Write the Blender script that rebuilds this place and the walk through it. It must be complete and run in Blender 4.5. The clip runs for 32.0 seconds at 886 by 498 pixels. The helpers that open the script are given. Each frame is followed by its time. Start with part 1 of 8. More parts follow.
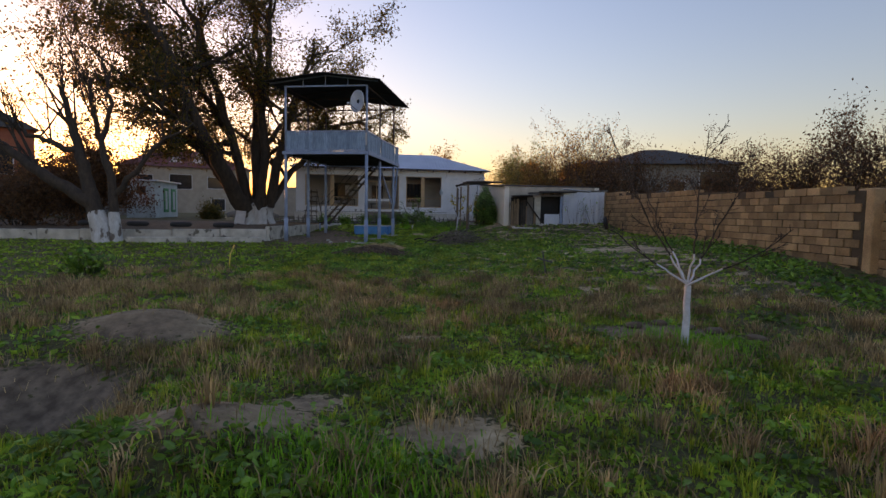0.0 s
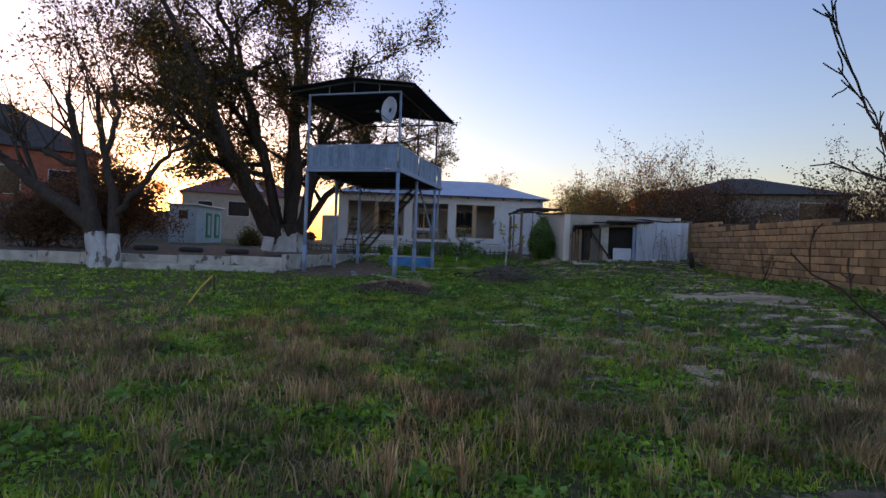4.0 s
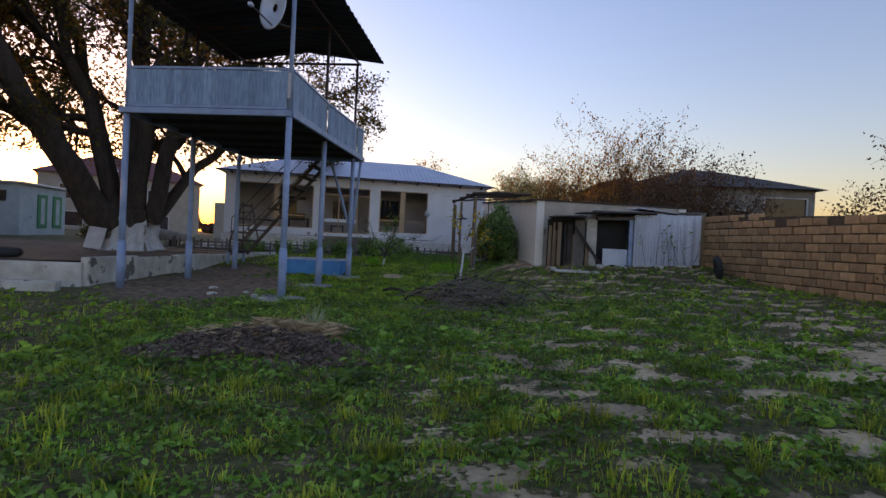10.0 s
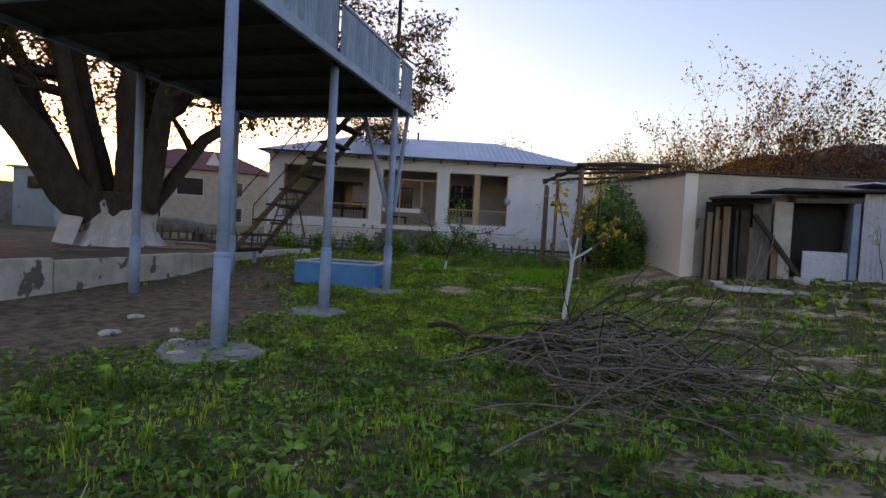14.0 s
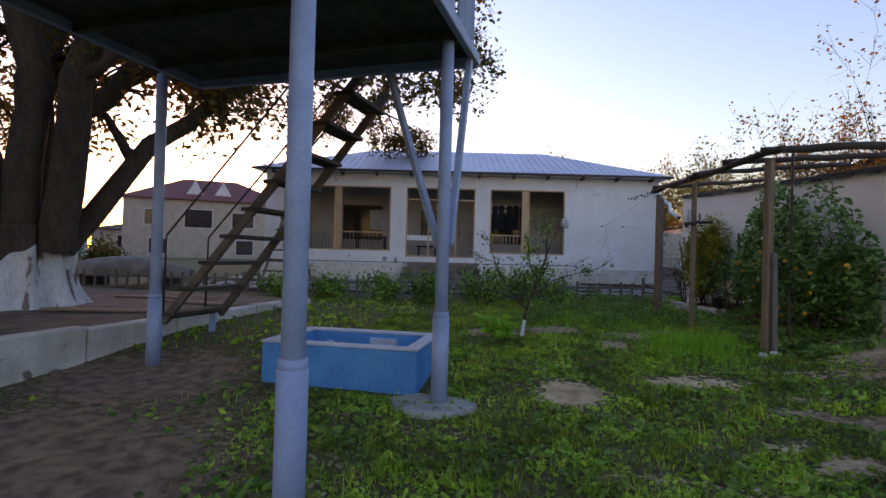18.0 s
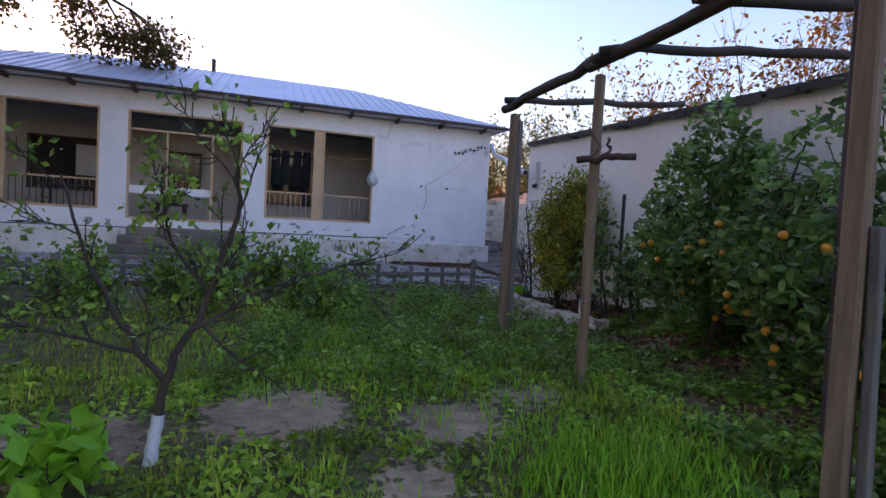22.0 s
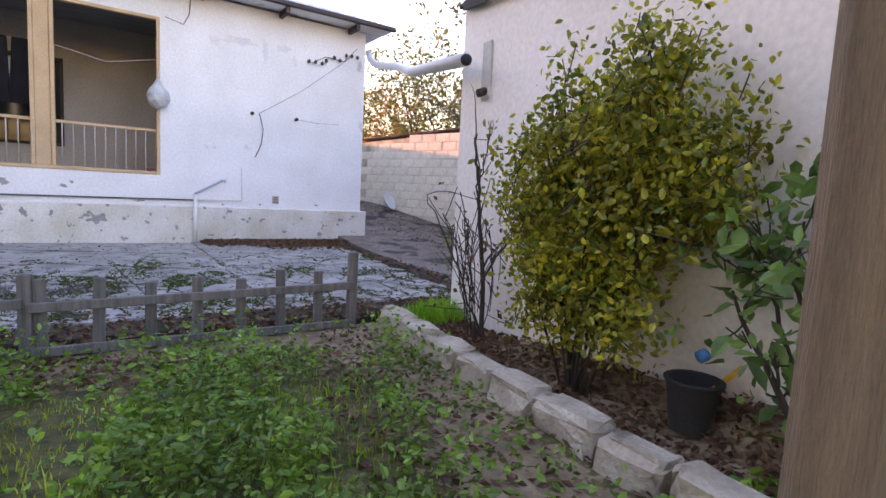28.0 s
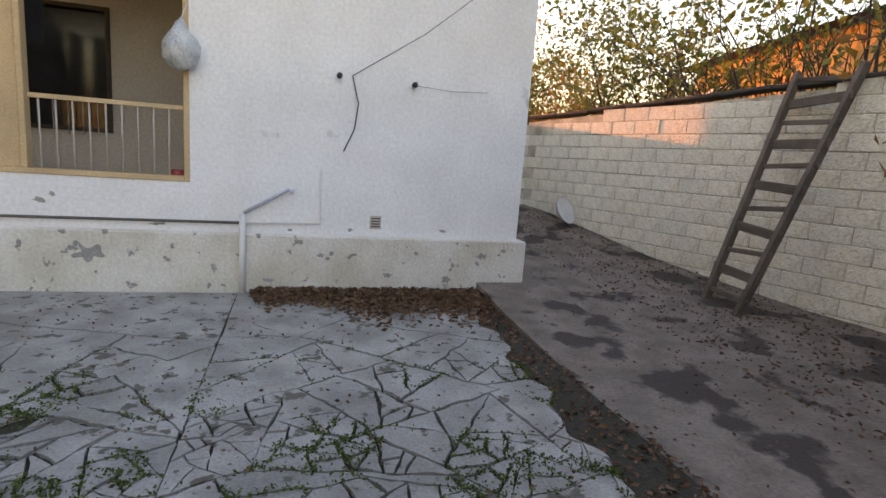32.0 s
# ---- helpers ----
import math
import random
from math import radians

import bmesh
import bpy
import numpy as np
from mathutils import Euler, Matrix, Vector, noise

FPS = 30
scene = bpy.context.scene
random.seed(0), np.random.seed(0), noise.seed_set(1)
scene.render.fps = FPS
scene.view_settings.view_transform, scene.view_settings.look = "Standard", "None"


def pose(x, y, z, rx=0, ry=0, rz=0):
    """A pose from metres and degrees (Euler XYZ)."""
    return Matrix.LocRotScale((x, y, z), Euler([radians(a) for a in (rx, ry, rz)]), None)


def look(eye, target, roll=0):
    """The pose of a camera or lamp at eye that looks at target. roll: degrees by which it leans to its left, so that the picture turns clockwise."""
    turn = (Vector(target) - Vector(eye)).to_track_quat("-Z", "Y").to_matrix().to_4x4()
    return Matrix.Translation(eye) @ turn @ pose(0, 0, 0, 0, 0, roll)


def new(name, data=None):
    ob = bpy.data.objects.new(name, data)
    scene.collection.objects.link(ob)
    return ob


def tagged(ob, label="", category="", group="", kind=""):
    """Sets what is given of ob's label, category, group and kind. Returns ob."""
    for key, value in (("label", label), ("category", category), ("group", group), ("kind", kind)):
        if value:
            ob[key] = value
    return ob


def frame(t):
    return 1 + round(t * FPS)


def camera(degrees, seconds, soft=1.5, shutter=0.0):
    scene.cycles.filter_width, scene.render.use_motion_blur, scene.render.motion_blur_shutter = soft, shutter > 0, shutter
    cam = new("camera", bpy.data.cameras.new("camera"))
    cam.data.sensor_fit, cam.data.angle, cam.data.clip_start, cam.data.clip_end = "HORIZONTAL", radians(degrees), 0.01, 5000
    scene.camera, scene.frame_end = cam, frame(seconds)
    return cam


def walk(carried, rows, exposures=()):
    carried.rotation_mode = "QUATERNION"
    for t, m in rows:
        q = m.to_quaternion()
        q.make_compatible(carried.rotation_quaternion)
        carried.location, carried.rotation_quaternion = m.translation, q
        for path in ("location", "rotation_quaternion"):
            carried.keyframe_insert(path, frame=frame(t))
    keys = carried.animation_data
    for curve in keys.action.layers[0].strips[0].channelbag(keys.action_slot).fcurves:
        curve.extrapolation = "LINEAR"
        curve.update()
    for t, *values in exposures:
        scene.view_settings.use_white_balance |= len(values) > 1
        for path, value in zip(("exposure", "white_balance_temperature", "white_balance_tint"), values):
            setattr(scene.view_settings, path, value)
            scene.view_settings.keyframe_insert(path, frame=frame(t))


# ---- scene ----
cam = camera(81.0, 32.0)
PATH = [
    (0, (1.116, 0.377, 0.619), (1.051, 2.371, 0.481), 1.0),
    (0.5, (1.291, 0.556, 0.539), (1.495, 2.541, 0.405), 1.2),
    (1, (1.487, 0.84, 0.492), (1.901, 2.794, 0.391), 1.6),
    (1.5, (1.622, 1.322, 0.453), (2.085, 3.267, 0.396), 2.1),
    (2, (1.859, 1.874, 0.435), (2.217, 3.842, 0.412), 2.5),
    (2.5, (1.92, 2.424, 0.419), (2.07, 4.418, 0.411), 3.0),
    (3, (1.815, 2.96, 0.426), (1.746, 4.959, 0.426), 2.9),
    (3.5, (1.69, 3.591, 0.501), (1.458, 5.577, 0.483), 2.2),
    (5.5, (1.041, 5.725, 0.552), (0.684, 7.692, 0.579), 2.4),
    (6, (0.945, 6.356, 0.538), (0.562, 8.318, 0.608), 2.4),
    (6.5, (0.809, 6.956, 0.514), (0.444, 8.92, 0.622), 2.2),
    (7, (0.671, 7.624, 0.51), (0.302, 9.586, 0.627), 2.0),
    (7.5, (0.514, 8.15, 0.575), (0.188, 10.121, 0.681), 2.1),
    (8, (0.329, 8.674, 0.653), (0.113, 10.661, 0.723), 1.8),
    (8.5, (0.321, 9.299, 0.596), (0.211, 11.296, 0.585), 1.6),
    (9, (0.266, 9.977, 0.566), (0.199, 11.975, 0.507), 1.6),
    (9.5, (0.294, 10.513, 0.601), (0.244, 12.512, 0.555), 1.9),
    (10, (0.352, 11.185, 0.603), (0.367, 13.184, 0.578), 2.8),
    (10.5, (0.397, 11.947, 0.505), (0.436, 13.946, 0.477), 3.5),
    (11, (0.434, 12.676, 0.502), (0.455, 14.676, 0.484), 3.3),
    (11.5, (0.411, 13.286, 0.544), (0.438, 15.285, 0.541), 2.5),
    (12, (0.435, 13.899, 0.568), (0.421, 15.899, 0.57), 2.2),
    (12.5, (0.412, 14.56, 0.588), (0.316, 16.558, 0.584), 2.4),
    (13, (0.335, 15.292, 0.619), (0.163, 17.284, 0.596), 2.2),
    (13.5, (0.312, 16.03, 0.657), (0.076, 18.016, 0.613), 2.6),
    (14, (0.174, 16.721, 0.654), (-0.11, 18.7, 0.587), 3.1),
    (14.5, (0.082, 17.448, 0.698), (-0.282, 19.413, 0.616), 2.9),
    (15, (-0.095, 18.096, 0.703), (-0.557, 20.04, 0.617), 2.7),
    (15.5, (-0.252, 18.573, 0.803), (-0.773, 20.502, 0.726), 2.9),
    (17.5, (-1.219, 20.921, 0.834), (-1.683, 22.866, 0.862), 1.9),
    (18, (-1.395, 21.54, 0.857), (-1.752, 23.508, 0.888), 1.5),
    (18.5, (-1.504, 22.186, 0.909), (-1.72, 24.174, 0.897), 1.8),
    (19, (-1.605, 22.79, 0.86), (-1.68, 24.787, 0.801), 1.9),
    (19.5, (-1.515, 23.45, 0.91), (-1.422, 25.445, 0.795), 1.9),
    (20, (-1.32, 24.14, 0.825), (-1.119, 26.126, 0.705), 2.2),
    (20.5, (-1.185, 24.85, 0.839), (-0.904, 26.828, 0.757), 2.8),
    (21, (-0.985, 25.547, 0.904), (-0.672, 27.522, 0.864), 2.9),
    (21.5, (-0.829, 26.23, 0.879), (-0.51, 28.204, 0.841), 3.0),
    (22, (-0.617, 26.818, 0.9), (-0.309, 28.793, 0.835), 3.0),
    (22.5, (-0.494, 27.365, 0.953), (-0.103, 29.325, 0.874), 3.2),
    (23, (-0.341, 27.884, 1.013), (0.234, 29.797, 0.927), 3.4),
    (23.5, (-0.105, 28.295, 1.037), (0.727, 30.11, 0.922), 3.5),
    (24, (0.07, 28.784, 0.984), (1.194, 30.43, 0.822), 3.0),
    (24.5, (0.173, 29.121, 1.031), (1.571, 30.53, 0.789), 2.9),
    (26.5, (0.292, 30.415, 0.944), (1.699, 31.823, 0.745), 3.9),
    (26.6, (0.328, 30.508, 0.963), (1.665, 31.982, 0.768), 4.0),
    (27, (0.25, 30.879, 0.857), (1.384, 32.518, 0.672), 4.2),
    (27.5, (0.221, 31.291, 0.9), (1.173, 33.037, 0.686), 3.0),
    (28, (0.331, 31.822, 0.938), (1.143, 33.638, 0.734), 3.0),
    (28.5, (0.367, 32.324, 0.995), (1.05, 34.196, 0.83), 3.2),
    (29, (0.547, 32.76, 1.076), (1.121, 34.67, 0.925), 3.8),
    (29.5, (0.83, 33.245, 1.185), (1.284, 35.186, 1.018), 4.6),
    (30, (1.055, 33.806, 1.15), (1.373, 35.774, 1.001), 4.5),
    (30.5, (1.269, 34.298, 1.202), (1.479, 36.283, 1.076), 4.6),
    (31, (1.327, 34.821, 1.325), (1.461, 36.81, 1.175), 4.6),
    (31.5, (1.325, 35.382, 1.367), (1.423, 37.368, 1.157), 4.4),
    (32, (1.482, 35.91, 1.377), (1.692, 37.872, 1.05), 4.1),
]
EXPOSURES = [(0, 1.6, 7500, 44), (1, 1.6, 6200, 44), (3, 1.6, 6300, 44), (4.5, 1.65, 6600, 44), (6, 1.65, 7000, 44), (8, 1.75, 7000, 46), (12, 1.95, 7200, 46), (15, 2.25, 7800, 46), (18, 2.3, 7200, 48), (20, 2.35, 6800, 50), (23, 3.15, 6650, 54), (24, 3.65, 7400, 52), (27, 4.0, 8000, 55), (28, 3.95, 8000, 53), (30, 3.4, 8300, 48), (31, 3.3, 8700, 46), (32, 3.5, 9900, 42)]
walk(cam, [(t, look(eye, target, roll)) for t, eye, target, roll in PATH], EXPOSURES)

# ---- light ----
SUN_AZ, SUN_EL = -37.3, 4.4
world = bpy.data.worlds.new("dusk")
scene.world = world
world.use_nodes = True
wn = world.node_tree.nodes
wl = world.node_tree.links
sky = wn.new("ShaderNodeTexSky")
sky.sky_type = 'NISHITA'
sky.sun_disc = False
sky.sun_elevation = radians(SUN_EL)
sky.sun_rotation = radians(SUN_AZ)
sky.air_density, sky.dust_density, sky.ozone_density = 1.4, 0.8, 3.0
wl.new(sky.outputs[0], wn["Background"].inputs[0])
wn["Background"].inputs[1].default_value = 0.15

sun = new("sun", bpy.data.lights.new("sun", "SUN"))
sun.data.energy = 0.6
sun.data.color = (1.0, 0.42, 0.13)
sun.data.angle = radians(0.6)
sun_az, sun_el = radians(SUN_AZ - 2.5), radians(SUN_EL)
sun_way = Vector((math.sin(sun_az) * math.cos(sun_el), math.cos(sun_az) * math.cos(sun_el), math.sin(sun_el)))
sun.matrix_world = look(sun_way * 60, (0, 0, 0))

bm = bmesh.new()
d = Vector((math.sin(radians(SUN_AZ)) * math.cos(sun_el), math.cos(radians(SUN_AZ)) * math.cos(sun_el), math.sin(sun_el)))
bmesh.ops.create_icosphere(bm, subdivisions=3, radius=26, matrix=Matrix.Translation(d * 3000))

# ---- materials ----
def material(name, base, second=None, scale=3.0, fine=40.0, rough=0.85, metal=0.0, bump=0.3, amount=0.5, third=None,
             third_at=0.62, third_scale=1.2, per_piece=0.0, stretch=(1, 1, 1), translucent=0.0, per_island=0.0):
    """Procedural paint, plaster, soil or wood: two tones by broad noise, fine grain, worn patches of a third tone."""
    m = bpy.data.materials.new(name)
    m.use_nodes = True
    nt = m.node_tree
    n, l = nt.nodes, nt.links
    bsdf = n["Principled BSDF"]
    tc = n.new("ShaderNodeTexCoord")
    mp = n.new("ShaderNodeMapping")
    mp.inputs["Scale"].default_value = stretch
    l.new(tc.outputs["Object"], mp.inputs[0])
    second = second or tuple(c * 0.72 for c in base)

    def noise_tex(sc, detail):
        t = n.new("ShaderNodeTexNoise")
        t.inputs["Scale"].default_value = sc
        t.inputs["Detail"].default_value = detail
        l.new(mp.outputs[0], t.inputs["Vector"])
        return t

    def mix(fac, a, b, blend="MIX"):
        x = n.new("ShaderNodeMix")
        x.data_type = "RGBA"
        x.blend_type = blend
        for sock, v in ((x.inputs[0], fac), (x.inputs[6], a), (x.inputs[7], b)):
            if hasattr(v, "is_linked"):
                l.new(v, sock)
            else:
                sock.default_value = v
        return x.outputs[2]

    def ramp(src, lo, hi):
        r = n.new("ShaderNodeMapRange")
        r.inputs[1].default_value, r.inputs[2].default_value = lo, hi
        l.new(src, r.inputs[0])
        return r.outputs[0]

    broad = noise_tex(scale, 6)
    grain = noise_tex(fine, 4)
    col = mix(ramp(broad.outputs[0], 0.35, 0.65), (*base, 1), (*second, 1))
    col = mix(amount, col, mix(ramp(grain.outputs[0], 0.3, 0.7), (0.75, 0.75, 0.75, 1), (1.2, 1.2, 1.2, 1)), "MULTIPLY")
    if third:
        patch = noise_tex(third_scale, 8)
        col = mix(ramp(patch.outputs[0], third_at, third_at + 0.04), col, (*third, 1))
    if per_piece:
        info = n.new("ShaderNodeObjectInfo")
        col = mix(per_piece, col, mix(info.outputs["Random"], (0.55, 0.55, 0.57, 1), (1.35, 1.33, 1.28, 1)), "MULTIPLY")
    if per_island:
        geo = n.new("ShaderNodeNewGeometry")
        col = mix(per_island, col, mix(geo.outputs["Random Per Island"], (0.5, 0.46, 0.42, 1), (1.4, 1.36, 1.3, 1)), "MULTIPLY")
    l.new(col, bsdf.inputs["Base Color"])
    bsdf.inputs["Roughness"].default_value = rough
    bsdf.inputs["Metallic"].default_value = metal
    if bump:
        b = n.new("ShaderNodeBump")
        b.inputs["Strength"].default_value = bump
        b.inputs["Distance"].default_value = 0.02
        l.new(grain.outputs[0], b.inputs["Height"])
        l.new(b.outputs[0], bsdf.inputs["Normal"])
    if translucent:
        tr = n.new("ShaderNodeBsdfTranslucent")
        l.new(col, tr.inputs[0])
        ad = n.new("ShaderNodeMixShader")
        ad.inputs[0].default_value = translucent
        l.new(bsdf.outputs[0], ad.inputs[1])
        l.new(tr.outputs[0], ad.inputs[2])
        l.new(ad.outputs[0], n["Material Output"].inputs[0])
    return m


def leafy(name, a, b, rough=0.6, translucent=0.35, patch=0.0, patch_scale=1.6):
    """Leaves and grass: each blade or leaf between two tones, with broader patches of lusher and poorer growth."""
    m = bpy.data.materials.new(name)
    m.use_nodes = True
    n, l = m.node_tree.nodes, m.node_tree.links
    geo = n.new("ShaderNodeNewGeometry")
    mx = n.new("ShaderNodeMix")
    mx.data_type = "RGBA"
    mx.inputs[6].default_value, mx.inputs[7].default_value = (*a, 1), (*b, 1)
    l.new(geo.outputs["Random Per Island"], mx.inputs[0])
    tone = mx.outputs[2]
    if patch:
        tc = n.new("ShaderNodeTexCoord")
        for scale, k in ((patch_scale, patch), (patch_scale * 4.5, patch * 0.8)):
            nz = n.new("ShaderNodeTexNoise")
            nz.inputs["Scale"].default_value, nz.inputs["Detail"].default_value = scale, 4
            l.new(tc.outputs["Object"], nz.inputs["Vector"])
            mr = n.new("ShaderNodeMapRange")
            mr.inputs[1].default_value, mr.inputs[2].default_value = 0.36, 0.64
            mr.inputs[3].default_value, mr.inputs[4].default_value = 1 - k, 1 + k
            l.new(nz.outputs[0], mr.inputs[0])
            vm = n.new("ShaderNodeVectorMath")
            vm.operation = "SCALE"
            l.new(tone, vm.inputs[0])
            l.new(mr.outputs[0], vm.inputs["Scale"])
            tone = vm.outputs[0]
    bsdf = n["Principled BSDF"]
    bsdf.inputs["Roughness"].default_value = rough
    l.new(tone, bsdf.inputs["Base Color"])
    tr = n.new("ShaderNodeBsdfTranslucent")
    l.new(tone, tr.inputs[0])
    ms = n.new("ShaderNodeMixShader")
    ms.inputs[0].default_value = translucent
    l.new(bsdf.outputs[0], ms.inputs[1])
    l.new(tr.outputs[0], ms.inputs[2])
    l.new(ms.outputs[0], n["Material Output"].inputs[0])
    return m


def glow(name, color, strength):
    m = bpy.data.materials.new(name)
    m.use_nodes = True
    b = m.node_tree.nodes["Principled BSDF"]
    b.inputs["Base Color"].default_value = (*color, 1)
    b.inputs["Emission Color"].default_value = (*color, 1)
    b.inputs["Emission Strength"].default_value = strength
    return m


WHITEWASH = material("whitewash", (0.82, 0.83, 0.84), (0.74, 0.75, 0.75), 1.4, 30, 0.9, bump=0.1, amount=0.35, third=(0.52, 0.52, 0.50), third_at=0.66, third_scale=1.7)
PLINTH = material("peeling_plinth", (0.72, 0.70, 0.65), (0.58, 0.55, 0.46), 2.2, 35, 0.92, bump=0.4, amount=0.5, third=(0.26, 0.255, 0.24), third_at=0.635, third_scale=9.0)
CREAM = material("cream_plaster", (0.90, 0.84, 0.76), (0.84, 0.78, 0.69), 1.1, 26, 0.9, bump=0.1, amount=0.35, third=(0.40, 0.36, 0.30), third_at=0.70, third_scale=1.3)
# Cream plaster darkened both for grime and for shadow on the end wall.
GRIMY_SHADED = material("grimy_shaded_plaster", (0.58, 0.52, 0.44), (0.40, 0.35, 0.29), 1.6, 26, 0.92, bump=0.4, amount=0.5, third=(0.20, 0.165, 0.13), third_at=0.60, third_scale=2.2)
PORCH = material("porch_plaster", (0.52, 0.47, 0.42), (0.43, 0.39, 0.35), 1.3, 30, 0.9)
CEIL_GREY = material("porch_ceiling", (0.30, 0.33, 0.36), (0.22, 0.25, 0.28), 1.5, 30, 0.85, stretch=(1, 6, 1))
TAN = material("tan_paint", (0.62, 0.42, 0.24), (0.52, 0.35, 0.20), 3, 60, 0.55, bump=0.1)
ROOF_SHEET = material("roof_sheet", (0.55, 0.60, 0.68), (0.46, 0.51, 0.60), 0.8, 20, 0.45, metal=0.35, bump=0.1, amount=0.3)
TOWER_BLUE = material("blue_grey_paint", (0.29, 0.39, 0.56), (0.22, 0.30, 0.45), 4, 60, 0.5, bump=0.15, amount=0.35)
BOARD_BLUE = material("weathered_blue_board", (0.30, 0.44, 0.60), (0.17, 0.27, 0.41), 5, 50, 0.75, bump=0.4, amount=0.6, third=(0.30, 0.28, 0.25), third_at=0.66, third_scale=7, per_piece=0.45, stretch=(6, 6, 0.7))
DECK_DARK = material("dark_deck_wood", (0.075, 0.07, 0.065), (0.045, 0.042, 0.04), 4, 50, 0.8, per_piece=0.4)
ROOF_DARK = material("rusty_roof_sheet", (0.06, 0.055, 0.055), (0.04, 0.036, 0.035), 3, 40, 0.7, metal=0.2)
POOL_BLUE = material("pool_blue_paint", (0.035, 0.29, 0.62), (0.025, 0.22, 0.52), 3, 40, 0.6, bump=0.2, amount=0.3, third=(0.40, 0.42, 0.44), third_at=0.75, third_scale=4)
POOL_RIM = material("pool_rim", (0.58, 0.62, 0.68), (0.46, 0.50, 0.56), 6, 50, 0.8, third=(0.15, 0.25, 0.45), third_at=0.68, third_scale=9)
KERB_STONE = material("kerb_stone", (0.56, 0.48, 0.37), (0.42, 0.34, 0.25), 5, 40, 0.95, bump=0.7, amount=0.7, third=(0.22, 0.17, 0.12), third_at=0.64, third_scale=5)
LIME = material("limestone_block", (0.64, 0.41, 0.22), (0.42, 0.26, 0.14), 2.2, 45, 0.95, bump=0.6, amount=0.8, per_piece=0.7, per_island=0.8)
MORTAR = material("mortar", (0.13, 0.088, 0.055), (0.085, 0.058, 0.037), 4, 50, 0.95, bump=0.6)
WHITE_BLOCK = material("whitewashed_block", (0.92, 0.85, 0.70), (0.80, 0.72, 0.56), 2.6, 34, 0.92, bump=0.9, amount=0.6, third=(0.34, 0.27, 0.18), third_at=0.66, third_scale=4, per_piece=0.12)
WALL_JOINT = material("sunken_wall_joint", (0.76, 0.69, 0.55), (0.38, 0.32, 0.23), 3.0, 40, 0.95, bump=0.6, amount=0.8)
CONCRETE = material("concrete", (0.42, 0.40, 0.37), (0.25, 0.235, 0.21), 2.6, 60, 0.75, bump=0.5, amount=0.7, third=(0.12, 0.108, 0.085), third_at=0.60, third_scale=9.0, per_piece=0.12)
CONC_DARK = material("damp_concrete", (0.23, 0.19, 0.16), (0.14, 0.115, 0.095), 2.3, 40, 0.8, bump=0.5, third=(0.07, 0.052, 0.04), third_at=0.56, third_scale=2.6)
CONC_PATH = material("stained_path_concrete", (0.26, 0.205, 0.165), (0.16, 0.12, 0.092), 3.2, 40, 0.8, bump=0.9, amount=0.8, third=(0.055, 0.04, 0.031), third_at=0.545, third_scale=1.5)
CONC_PALE = material("pale_concrete", (0.66, 0.63, 0.56), (0.44, 0.41, 0.35), 2.5, 40, 0.9, bump=0.5, third=(0.16, 0.145, 0.12), third_at=0.60, third_scale=3.0)
MOSS = material("mossy_soil", (0.035, 0.032, 0.018), (0.05, 0.04, 0.028), 5, 50, 0.95, bump=0.8)
WOOD_OLD = material("old_wood", (0.32, 0.22, 0.14), (0.21, 0.145, 0.095), 4, 60, 0.85, bump=0.5, amount=0.7, per_piece=0.35, stretch=(8, 8, 0.6))
WOOD_GREY = material("grey_wood", (0.22, 0.20, 0.18), (0.13, 0.12, 0.11), 4, 60, 0.9, bump=0.5, amount=0.7, per_piece=0.4, stretch=(8, 8, 0.8))
WOOD_LADDER = material("weathered_ladder_wood", (0.17, 0.13, 0.10), (0.10, 0.078, 0.06), 4, 60, 0.9, bump=0.5, amount=0.7, per_piece=0.3)
WOOD_DARK = material("dark_wood", (0.07, 0.055, 0.045), (0.045, 0.036, 0.03), 4, 60, 0.9, bump=0.5)
BARK = material("bark", (0.075, 0.055, 0.042), (0.045, 0.034, 0.028), 6, 22, 0.95, bump=0.9, amount=0.8, stretch=(1, 1, 0.35))
BARK_WHITE = material("limewashed_bark", (0.62, 0.63, 0.64), (0.50, 0.49, 0.47), 5, 24, 0.95, bump=0.8, amount=0.6, third=(0.17, 0.14, 0.12), third_at=0.57, third_scale=4, stretch=(1, 1, 0.4))
BARK_PALE = material("pale_twig", (0.16, 0.125, 0.10), (0.10, 0.08, 0.065), 6, 30, 0.9)
LIMEWASH = material("limewash_young", (0.68, 0.70, 0.74), (0.58, 0.60, 0.62), 6, 40, 0.9, third=(0.25, 0.23, 0.2), third_at=0.7, third_scale=6)
PVC = material("white_pipe", (0.72, 0.72, 0.70), (0.62, 0.62, 0.60), 3, 40, 0.4, bump=0.05, amount=0.2)
GALV = material("galvanised_sheet", (0.60, 0.66, 0.76), (0.48, 0.54, 0.64), 1.6, 30, 0.5, metal=0.3, bump=0.15, third=(0.20, 0.17, 0.15), third_at=0.72, third_scale=3)
IRON = material("dark_iron", (0.05, 0.05, 0.055), (0.09, 0.05, 0.035), 6, 50, 0.6, metal=0.4)
RUST = material("rusty_pipe", (0.10, 0.055, 0.045), (0.06, 0.038, 0.034), 7, 60, 0.8, metal=0.2, bump=0.4)
RUBBER = material("black_rubber", (0.025, 0.025, 0.027), (0.035, 0.035, 0.035), 5, 50, 0.75)
# Near-black colour that stands in for the shade inside rooms and sheds.
BLACK_IN = material("interior_shade", (0.03, 0.028, 0.026), (0.02, 0.02, 0.02), 2, 20, 0.9)
LAUNDRY = material("black_cloth", (0.006, 0.006, 0.008), (0.010, 0.010, 0.013), 6, 80, 0.95, bump=0.3)
